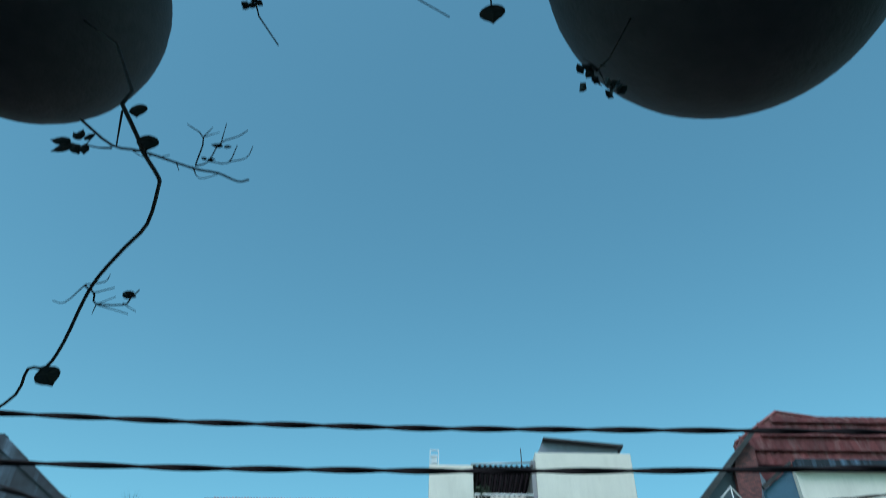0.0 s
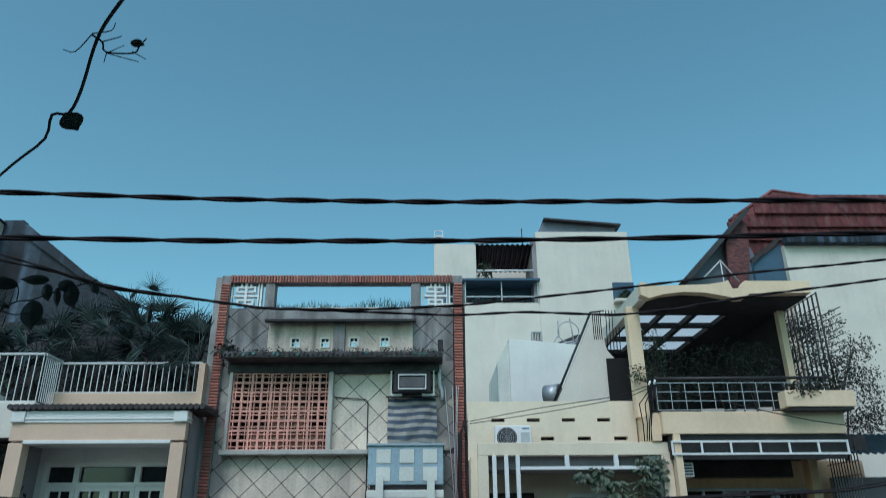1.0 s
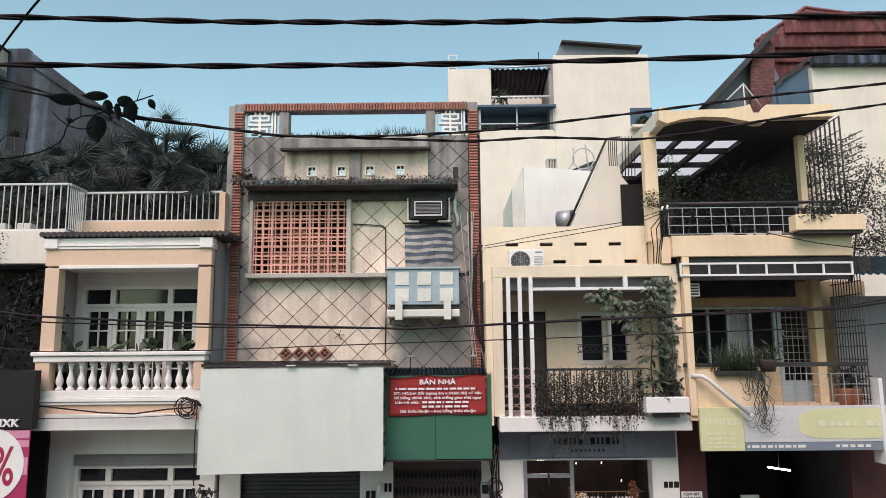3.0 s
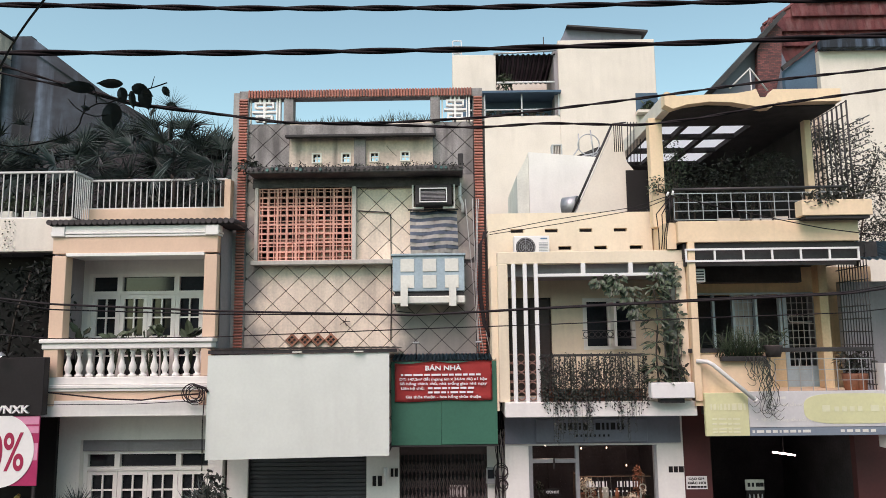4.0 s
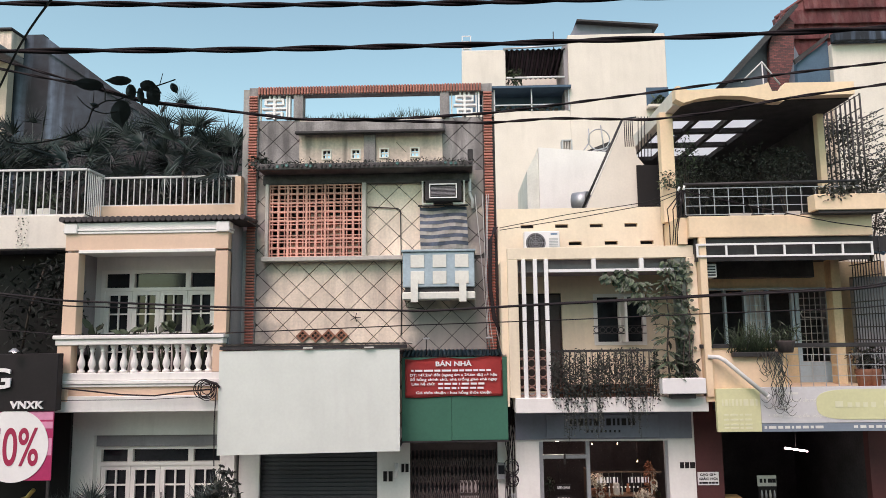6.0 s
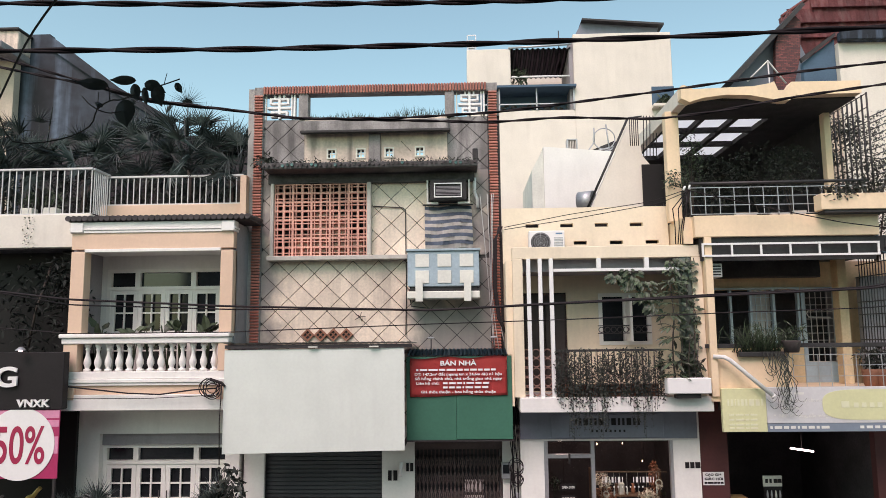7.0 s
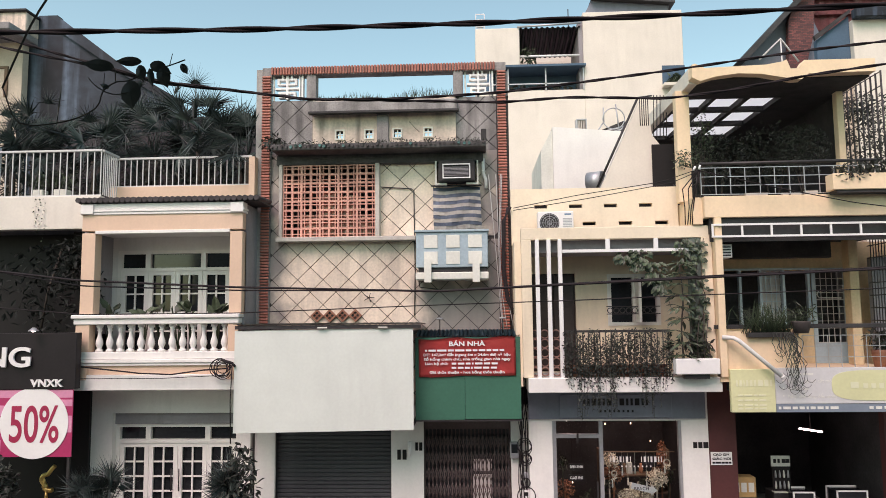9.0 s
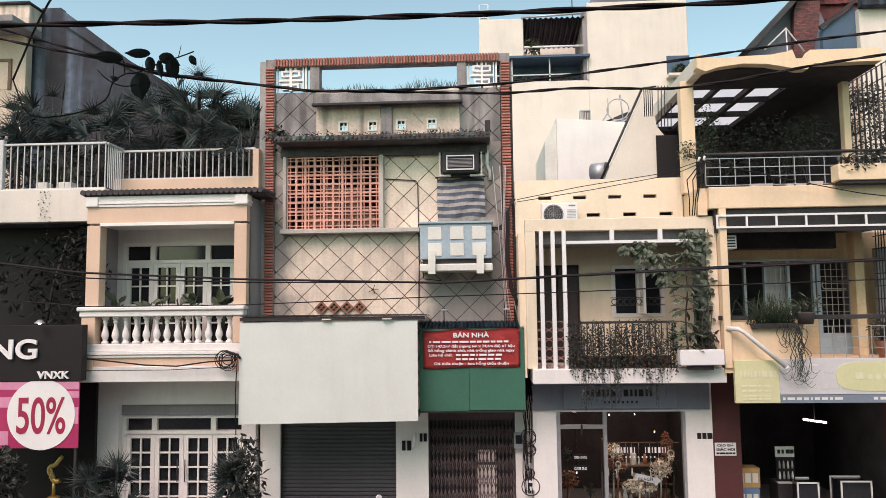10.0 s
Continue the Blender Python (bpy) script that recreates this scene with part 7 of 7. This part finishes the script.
overhead([(-11.5, 13.7, 8.0), (-6.0, 4.6, 7.3), (-2.53, 4.2, 7.07), (-1.09, 4.2, 7.02), (0.35, 4.2, 7.0), (1.78, 4.2, 7.01), (3.1, 4.2, 7.02), (6.0, 4.6, 7.15), (11.5, 13.7, 8.0)], 0.0115, "thick black twisted overhead cable", 7.0, 2)
overhead([(-11.5, 13.7, 7.6), (-6.0, 4.6, 6.95), (-2.5, 4.2, 6.75), (-1.07, 4.2, 6.725), (0.34, 4.2, 6.725), (1.76, 4.2, 6.745), (3.07, 4.2, 6.78), (6.0, 4.6, 6.95), (11.5, 13.7, 7.6)], 0.0115, "thick black twisted overhead cable", 6.0, 2)
overhead([(-11.5, 13.7, 9.6), (-8, 7.3, 9.0), (-4.51, 7.0, 7.85), (-3.9, 7.0, 7.66), (-3.0, 7.0, 7.39), (-1.93, 7.0, 7.23), (-1.41, 7.0, 7.15), (-0.36, 7.0, 7.14), (0.62, 7.0, 7.18), (2.23, 7.0, 7.36), (3.67, 7.0, 7.54), (4.63, 7.0, 7.63), (8, 7.3, 8.1), (11.5, 13.7, 8.9)], 0.009, "black twisted service cable across the street", 9.0, 2)
overhead([(-11.5, 13.7, 9.3), (-8, 7.3, 8.7), (-4.51, 7.02, 7.76), (-3.6, 7.02, 7.56), (-3.0, 7.02, 7.37), (-1.94, 7.02, 7.24), (-1.41, 7.02, 7.16), (-0.36, 7.02, 7.12), (0.56, 7.02, 7.08), (1.25, 7.02, 7.12), (2.22, 7.02, 7.08), (2.79, 7.02, 7.14), (3.66, 7.02, 7.29), (4.62, 7.02, 7.41), (8, 7.3, 7.95), (11.5, 13.7, 8.7)], 0.009, "black twisted service cable across the street", 8.0, 2)
overhead([(-11.5, 13.7, 6.2), (-6.59, 12.0, 5.61), (-3.79, 12.0, 5.46), (-0.35, 12.0, 5.35), (1.9, 12.0, 5.44), (4.51, 12.0, 5.54), (6.96, 12.0, 5.63), (11.5, 13.7, 6.2)], 0.018, "black overhead cable in front of the houses")
overhead([(-11.5, 13.7, 6.3), (-6.6, 12.1, 5.52), (-3.79, 12.1, 5.41), (-0.35, 12.1, 5.36), (1.9, 12.1, 5.46), (4.51, 12.1, 5.57), (6.96, 12.1, 5.66), (11.5, 13.7, 6.3)], 0.012, "thin black overhead cable in front of the houses")
overhead([(-11.5, 13.7, 5.4), (-6.47, 12.0, 5.02), (-3.79, 12.0, 5.02), (-0.35, 12.0, 5.12), (1.89, 12.0, 5.17), (4.5, 12.0, 5.25), (6.94, 12.0, 5.31), (11.5, 13.7, 5.7)], 0.009, "thin black overhead wire")
overhead([(1.12, 15.3, 7.25), (2.5, 15.25, 7.5), (4.3, 15.2, 7.75), (5.05, 15.2, 8.0)], 0.008, "thin service wire tied between two houses")
overhead([(1.12, 15.3, 7.2), (2.7, 15.25, 7.42), (4.5, 15.2, 7.72), (5.05, 15.2, 7.95)], 0.008, "thin service wire tied between two houses")
overhead([(5.1, 15.1, 7.95), (6.6, 15.0, 7.55), (8.2, 15.0, 7.2), (10, 15, 6.95)], 0.011, "thin service wire along the yellow parapet")
bm = B()
tube(bm, [(-8.65, 15.25, 3.95), (-7.0, 15.2, 3.77), (-6.3, 15.2, 3.74), (-5.6, 15.2, 3.83), (-5.1, 15.2, 3.86)], 0.016, 6)
tube(bm, [(-8.6, 15.22, 3.66), (-6.5, 15.2, 3.66), (-5.0, 15.2, 3.72)], 0.008, 5)
for k in range(6):
    ring(bm, (-5.2 + RNG.uniform(-0.06, 0.06), 15.15, 3.85 + RNG.uniform(-0.08, 0.06)), RNG.uniform(0.12, 0.2), 0.010)
tube(bm, [(-5.2, 15.15, 4.05), (-4.95, 15.12, 3.98), (-4.88, 15.12, 3.9)], 0.03, 6)
tube(bm, [(-4.92, 15.05, 3.95), (-4.95, 15.05, 3.2), (-4.93, 15.05, 2.3)], 0.012, 5)
solid("cable_coil", bm, CABLE, "coiled black cable tied in front of the balcony", "cables")

for x in (-11.5, 11.5):
    up = thing("utility_pole", "grey concrete utility pole carrying the cables", "pole", "utility poles", at=(x, 13.7, 0))
    part("shaft", tube(B(), [(x, 13.7, 0), (x, 13.7, 9.8)], 0.16, 12, 0.1), CONC, up)

# ---- hanging planters and the vine over the near balcony ----


def bowl(c, r, label):
    t = thing("hanging_planter", label, "planter", "hanging planters", at=(c[0], c[1], c[2]))
    bm = B()
    lathe(bm, [(r * math.cos(a), r * math.sin(a)) for a in [radians(-89 + 8.9 * k) for k in range(15)]], *c, n=48)
    part("bowl", bm, POT, t)
    part("rod", tube(B(), [(c[0], c[1], c[2] + r * 0.5), (c[0], min(c[1], 1.25), 9.2)], 0.012, 6), IRON, t)
    return t


EYE = Vector((0.307, 0.022, 5.047))
bowl(tuple(EYE + Vector((0.3422, 0.4282, 0.8364)) * 2.0), 0.42, "dark round planter bowl hanging overhead with creeper")
bowl(tuple(EYE + Vector((-0.4643, 0.4675, 0.7523)) * 2.82), 0.42, "dark round planter bowl hanging overhead with a long vine")

vine = thing("hanging_vine", "long bare woody vine with a few heart-shaped leaves", "vine", at=(-0.3, 0.9, 6.1))
VY = 0.9


def strand(bm, pts, r, r2, k=3):
    return tube(bm, smooth_line([(x, VY + 0.004 * math.sin(9 * i), z) for i, (x, z) in enumerate(pts)], k), r, 6, r2)


bm = B()
tube(bm, [(-0.8, 1.3, 7.0), (-0.45, 1.05, 6.5), (-0.3, 0.95, 6.2), (-0.276, VY, 6.101)], 0.004, 6)
strand(bm, [(-0.276, 6.101), (-0.222, 6.01), (-0.2, 5.968), (-0.163, 5.916), (-0.152, 5.882), (-0.153, 5.808), (-0.172, 5.753), (-0.196, 5.7), (-0.205, 5.656), (-0.208, 5.58), (-0.222, 5.543), (-0.241, 5.535), (-0.248, 5.5), (-0.28, 5.455), (-0.325, 5.4), (-0.36, 5.34), (-0.395, 5.25)], 0.0041, 0.0014)
strand(bm, [(-0.395, 5.25), (-0.37, 5.2), (-0.3, 5.2), (-0.262, 5.22), (-0.248, 5.242), (-0.233, 5.257), (-0.214, 5.256), (-0.183, 5.27), (-0.156, 5.278), (-0.133, 5.284)], 0.0011, 0.0010)
part("stem", bm, BARK, vine)
for pts, r in (
        (((-0.338, 6.055), (-0.263, 5.99), (-0.203, 5.971), (-0.108, 5.938), (-0.06, 5.92), (-0.025, 5.908), (-0.005, 5.907)), 0.0022),
        (((-0.270, 6.081), (-0.255, 5.991)), 0.0020), (((-0.26, 5.981), (-0.285, 5.983), (-0.308, 5.986)), 0.0017), (((-0.308, 5.986), (-0.303, 6.012), (-0.298, 6.014)), 0.0009),
        (((-0.104, 5.944), (-0.106, 6.014), (-0.141, 6.045)), 0.0013), (((-0.106, 6.014), (-0.095, 6.043)), 0.001), (((-0.106, 6.014), (-0.08, 6.03)), 0.0008),
        (((-0.104, 5.94), (-0.085, 5.953), (-0.071, 5.996), (-0.046, 6.022), (-0.028, 6.03)), 0.0012), (((-0.071, 5.996), (-0.072, 6.054)), 0.0009), (((-0.085, 5.953), (-0.05, 5.951), (-0.04, 5.991)), 0.0011),
        (((-0.05, 5.951), (-0.02, 5.965), (-0.012, 5.99)), 0.0009), (((-0.108, 5.938), (-0.091, 5.912), (-0.06, 5.917)), 0.0009), (((-0.14, 5.95), (-0.13, 5.93)), 0.0008), (((-0.17, 5.96), (-0.155, 5.968)), 0.0008), (((-0.225, 5.978), (-0.2, 5.962), (-0.18, 5.963)), 0.0009),
        (((-0.212, 5.68), (-0.194, 5.667), (-0.184, 5.646), (-0.146, 5.649), (-0.135, 5.655), (-0.13, 5.676)), 0.0014), (((-0.212, 5.682), (-0.185, 5.689), (-0.178, 5.7)), 0.0009), (((-0.194, 5.667), (-0.173, 5.676), (-0.165, 5.675)), 0.0009),
        (((-0.184, 5.646), (-0.139, 5.633), (-0.132, 5.628)), 0.0008), (((-0.146, 5.649), (-0.124, 5.636)), 0.0008), (((-0.184, 5.646), (-0.186, 5.63)), 0.0008), (((-0.212, 5.68), (-0.232, 5.65), (-0.248, 5.65)), 0.0009), (((-0.184, 5.646), (-0.16, 5.662)), 0.0007),
        (((-0.233, 5.257), (-0.235, 5.273), (-0.24, 5.28)), 0.0008), (((-0.248, 5.242), (-0.263, 5.252), (-0.271, 5.262)), 0.0008), (((-0.248, 5.242), (-0.232, 5.238), (-0.21, 5.24)), 0.0008), (((-0.25, 5.245), (-0.25, 5.269)), 0.0007), (((-0.156, 5.278), (-0.153, 5.295)), 0.0006)):
    part("twig", strand(B(), pts, r * 1.2, r * 0.75), BARK, vine)


def heart(bm, p, d, size, tilt=0.0, wide=0.46):
    """A round, pointed leaf facing the street."""
    d = Vector(d).normalized()
    s = d.cross(Vector((tilt, 1, 0))).normalized()
    c = bm.verts.new(Vector(p) + d * size * 0.5 + Vector((0, -0.004, 0)))
    rim = []
    for k in range(14):
        a = 2 * math.pi * k / 14
        u = 0.5 - 0.5 * math.cos(a) + (0.06 * (1 - abs(math.sin(a / 2))) if k else 0.03)
        w = wide * math.sin(a) * (1.0 if math.cos(a) > 0 else 1.0 - 0.35 * math.cos(a) ** 2)
        rim.append(bm.verts.new(Vector(p) + d * size * (u if k != 7 else 1.12) + s * size * w))
    for k in range(14):
        bm.faces.new((c, rim[k], rim[(k + 1) % 14]))


for (x, z), d, size, wide in (((-0.243, 6.103), (0.1, 0, -1), 0.036, 0.48), ((-0.203, 6.018), (0.1, 0, -1), 0.04, 0.48), ((-0.224, 5.541), (0.6, 0, -0.8), 0.034, 0.5), ((-0.152, 5.668), (0.9, 0, -0.3), 0.022, 0.36), ((-0.065, 5.99), (-0.9, 0, 0.2), 0.022, 0.25), ((-0.065, 5.99), (0.9, 0, 0.0), 0.014, 0.3), ((-0.087, 5.956), (0.9, 0, 0.1), 0.014, 0.3), ((-0.087, 5.956), (-0.8, 0, 0.4), 0.012, 0.3),
                              ((-0.335, 5.995), (-1, 0, 0.1), 0.036, 0.3), ((-0.325, 5.99), (-0.8, 0, -0.45), 0.04, 0.32), ((-0.32, 6.0), (-0.7, 0, 0.7), 0.026, 0.3), ((-0.31, 5.99), (0.25, 0, -1), 0.026, 0.32), ((-0.315, 6.0), (0.6, 0, 0.7), 0.022, 0.3), ((-0.325, 6.0), (0.0, 0, 1), 0.026, 0.3), ((-0.33, 5.99), (0.4, 0, -0.6), 0.03, 0.35),
                              ((-0.234, 5.277), (-1, 0, 0.15), 0.045, 0.2), ((-0.195, 5.284), (-1, 0, 0.05), 0.036, 0.2), ((-0.2, 5.28), (0.3, 0, -1), 0.024, 0.35), ((-0.185, 5.28), (1, 0, -0.3), 0.026, 0.34), ((-0.185, 5.275), (0.2, 0, -1), 0.026, 0.22), ((-0.17, 5.276), (0.4, 0, -1), 0.030, 0.34), ((-0.175, 5.275), (0.9, 0, -0.4), 0.022, 0.34), ((-0.213, 5.258), (0.15, 0, -1), 0.038, 0.43), ((-0.14, 5.28), (0.5, 0, -0.8), 0.017, 0.3), ((-0.241, 5.247), (-0.9, 0, 0.4), 0.014, 0.25),
                              ((0.433, 6.47), (0.02, 0, -1), 0.07, 0.42)):
    bm = B()
    heart(bm, (x, VY, z), d, size, RNG.uniform(-0.25, 0.25), wide)
    part("leaf", bm, LEAFDARK, vine)
bm = B()
tube(bm, [(-0.1, VY, 6.5), (-0.07, VY, 6.4), (-0.013, VY, 6.297)], 0.002, 5, 0.0015)
tube(bm, [(0.2, VY, 6.55), (0.272, VY, 6.479), (0.34, VY, 6.414)], 0.0018, 5, 0.0015)
for p in ((-0.1, 6.5), (0.2, 6.55), (0.433, 6.47)):
    tube(bm, [(p[0], VY, p[1]), (p[0] - 0.05, 0.85, 7.6), (p[0] - 0.1, 0.85, 9.2)], 0.002, 5)
part("runner", bm, BARK, vine)
sprig = thing("creeper_sprig", "small dark creeper sprig growing from the planter bowl", "plant", at=(0.63, 0.86, 6.15))
bm = B()
for k in range(16):
    c = Vector((0.635, 0.86, 6.13)) if k < 9 else Vector((0.612, 0.86, 6.175))
    leaf(bm, c + Vector((RNG.uniform(-0.02, 0.02), RNG.uniform(-0.01, 0.01), RNG.uniform(-0.02, 0.02))), rv(), Vector((0, 1, 0.2)), 0.024, 0.02)
for k in range(12):
    leaf(bm, Vector((-0.105 + RNG.uniform(-0.02, 0.02), VY, 6.46 + RNG.uniform(-0.015, 0.02))), rv(), Vector((0, 1, 0.2)), 0.022, 0.018)
part("leaves", bm, LEAFDARK, sprig)
bm = B()
tube(bm, [(0.635, 0.86, 6.13), (0.625, 0.86, 6.19), (0.60, 0.86, 6.22)], 0.0015, 5)
tube(bm, [(0.62, 0.86, 6.18), (0.66, 0.88, 6.25), (0.73, 0.88, 6.40)], 0.0018, 5)
part("twig", bm, BARK, sprig)

# parked motorbike
mb = thing("motorbike", "parked dark motorbike with a round mirror", "motorbike", at=(-1.6, 13.9, 0.0))
part("mirror", tube(B(), [(-1.72, 13.8, 1.33), (-1.70, 13.77, 1.33)], 0.06, 16), CLEANWHITE, mb)
part("mirror_stem", tube(B(), [(-1.72, 13.85, 1.29), (-1.66, 13.9, 1.12), (-1.6, 13.95, 1.02)], 0.009, 6), IRON, mb)
part("handlebar", tube(B(), [(-1.9, 13.95, 1.03), (-1.6, 14.0, 1.0), (-1.3, 13.95, 1.03)], 0.016, 6), IRON, mb)
part("front_body", prism(B(), [(-1.75, 0.35), (-1.72, 1.0), (-1.48, 1.0), (-1.45, 0.35)], 13.85, 14.15), BLACKBOARD, mb)
part("seat", bx(-1.73, -1.47, 14.4, 15.0, 0.68, 0.8, bev=0.04), INKSHADE, mb)
part("rear_body", bx(-1.72, -1.48, 14.15, 15.0, 0.32, 0.68, bev=0.04), BLACKBOARD, mb)
for y in (13.75, 14.95):
    w = part("wheel", tube(B(), [(-1.65, y, 0.28), (-1.55, y, 0.28)], 0.24, 20), METALGREY, mb)
    bm = B()
    pts = [(-1.6, y + 0.25 * math.cos(a), 0.28 + 0.25 * math.sin(a)) for a in [2 * math.pi * k / 20 for k in range(21)]]
    tube(bm, pts, 0.04, 6)
    part("tyre", bm, INKSHADE, w)

# ---- small pieces ----
# diamond panels on the cement house, clipped to the wall's bays


def clip(poly, x0, x1, z0, z1):
    for ax, lim, sgn in ((0, x0, 1), (0, x1, -1), (1, z0, 1), (1, z1, -1)):
        out = []
        for i in range(len(poly)):
            p, q = poly[i - 1], poly[i]
            a, b = (p[ax] - lim) * sgn, (q[ax] - lim) * sgn
            if (a >= 0) != (b >= 0):
                t = a / (a - b)
                out.append((p[0] + (q[0] - p[0]) * t, p[1] + (q[1] - p[1]) * t))
            if b >= 0:
                out.append(q)
        poly = out
        if not poly:
            return []
    return poly


def area(p):
    return abs(sum(p[i - 1][0] * p[i][1] - p[i][0] * p[i - 1][1] for i in range(len(p)))) / 2


DW, DH, GAP, DX, DZ = 0.605, 0.585, 0.0115, -0.105, 0.2575
bm = B()
for i in range(-12, 12):
    for s in (-1, 1):
        for q in range(3):
            xa = -1.9 + i * DW + s * q * DW * 0.5
            za = 9.03 + q * DH * 0.45
            x1, z1 = xa + s * DW * 0.5 * RNG.uniform(0.6, 1), za + DH * 0.45 * RNG.uniform(0.6, 1)
            if i % 2 == 0 and RNG.random() < 0.75 and -3.5 < min(xa, x1) and max(xa, x1) < -0.2 and z1 < 9.7 and not any(abs((xa + x1) / 2 - h[0]) < 0.3 and za < 9.45 for h in sq):
                tube(bm, [(xa, 16.479, za), ((xa + x1) / 2, 16.479, (za + z1) / 2 + RNG.uniform(-0.01, 0.01)), (x1, 16.479, z1)], 0.006, 4)
part("scored_lines", bm, JOINT, C)
wall_c = next(o for o in C.children if o.name.startswith("wall"))
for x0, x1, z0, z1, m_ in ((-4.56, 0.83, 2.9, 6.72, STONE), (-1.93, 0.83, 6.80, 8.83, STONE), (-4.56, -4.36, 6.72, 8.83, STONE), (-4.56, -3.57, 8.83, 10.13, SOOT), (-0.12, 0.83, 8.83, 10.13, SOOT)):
    i0, i1 = int((x0 + 5) / DW * 2) - 2, int((x1 + 5) / DW * 2) + 3
    j0, j1 = int(z0 / DH * 2) - 2, int(z1 / DH * 2) + 3
    for i in range(i0, i1):
        for j in range(j0, j1):
            if (i + j) % 2:
                continue
            cx, cz = -5 + DX + i * DW / 2, j * DH / 2 + DZ
            a, b = DW / 2 - GAP, DH / 2 - GAP
            p = clip([(cx - a, cz), (cx, cz - b), (cx + a, cz), (cx, cz + b)], x0, x1, z0, z1)
            if len(p) < 3 or area(p) < 0.003:
                continue
            bm = B()
            k = 16.5 + RNG.uniform(0, 0.004)
            f = [bm.verts.new((x, k, z)) for x, z in p]
            g = [bm.verts.new((x, 16.53, z)) for x, z in p]
            bm.faces.new(f)
            for s in range(len(p)):
                bm.faces.new((f[s], f[s - 1], g[s - 1], g[s]))
            bmesh.ops.recalc_face_normals(bm, faces=bm.faces[:])
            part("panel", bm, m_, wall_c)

# ribbed red tiles of the columns and the beam
me = bpy.data.meshes.new("rib_tile")
bm = B()
box(bm, -0.105, 0.105, -0.045, 0.0, 0.0, 0.052, bev=0.014)
bm.to_mesh(me), bm.free()
for colm, x in ((col_l, -4.66), (col_r, 0.957)):
    for k in range(93):
        piece("tile", me, REDTILE, colm, (x + RNG.uniform(-0.006, 0.006), 16.42 + RNG.uniform(-0.006, 0.0), 4.32 + 0.069 * k), (0, RNG.uniform(-0.015, 0.015), 0))
me = bpy.data.meshes.new("rib_tile")
bm = B()
box(bm, 0, 0.05, -0.05, 0.0, 0.0, 0.2, bev=0.016)
bm.to_mesh(me), bm.free()
for k in range(78):
    piece("tile", me, REDTILE, beam, (-4.55 + 0.069 * k, 16.42, 10.74 + RNG.uniform(-0.004, 0.004)))

# breeze blocks: a square ring crossed by two off-centre ribs, turned about from block to block
me_list = []
for kind in range(4):
    bm = B()
    s, t, u = 0.2195, 0.025, 0.021
    for a in ((0, s, 0, t), (0, s, s - t, s), (0, t, t, s - t), (s - t, s, t, s - t)):
        box(bm, a[0], a[1], 0, 0.09, a[2], a[3])
    p = (0.66 if kind % 2 else 0.34) * s
    q = (0.62 if kind // 2 else 0.38) * s
    box(bm, p - u / 2, p + u / 2, 0.004, 0.085, t, s - t)
    box(bm, t, p - u / 2, 0.006, 0.083, q - u / 2, q + u / 2), box(bm, p + u / 2, s - t, 0.006, 0.083, q - u / 2, q + u / 2)
    me = bpy.data.meshes.new("breeze_block")
    bm.to_mesh(me), bm.free()
    me_list.append(me)
for i in range(10):
    for j in range(8):
        piece("breeze_block", me_list[(i % 2) + 2 * (j % 2)], TERRA, win, (-4.225 + 0.2195 * i, 16.36, 6.795 + 0.2145 * j))

# glazed edge tiles of the canopy
tile_rng = random.Random(8)
edge_meshes = []
for r in (0.036, 0.030, 0.033):
    me = bpy.data.meshes.new("edge_tile")
    bm = B()
    tube(bm, [(0, 0, 0), (0, 0.16, 0.02)], r, 7)
    bm.to_mesh(me), bm.free()
    edge_meshes.append(me)
for k in range(45):
    q = tile_rng.choice((0, 1, 1, 2, 2))
    piece("edge_tile", edge_meshes[q], (GREENTILE, DARKTILE, CANOPY)[q], can, (-4.33 + 0.11 * k + tile_rng.uniform(-0.012, 0.012), 15.73 + tile_rng.uniform(-0.02, 0.015), 8.835 + tile_rng.uniform(-0.02, 0.012)), (tile_rng.uniform(-0.15, 0.1), 0, tile_rng.uniform(-0.12, 0.12)))
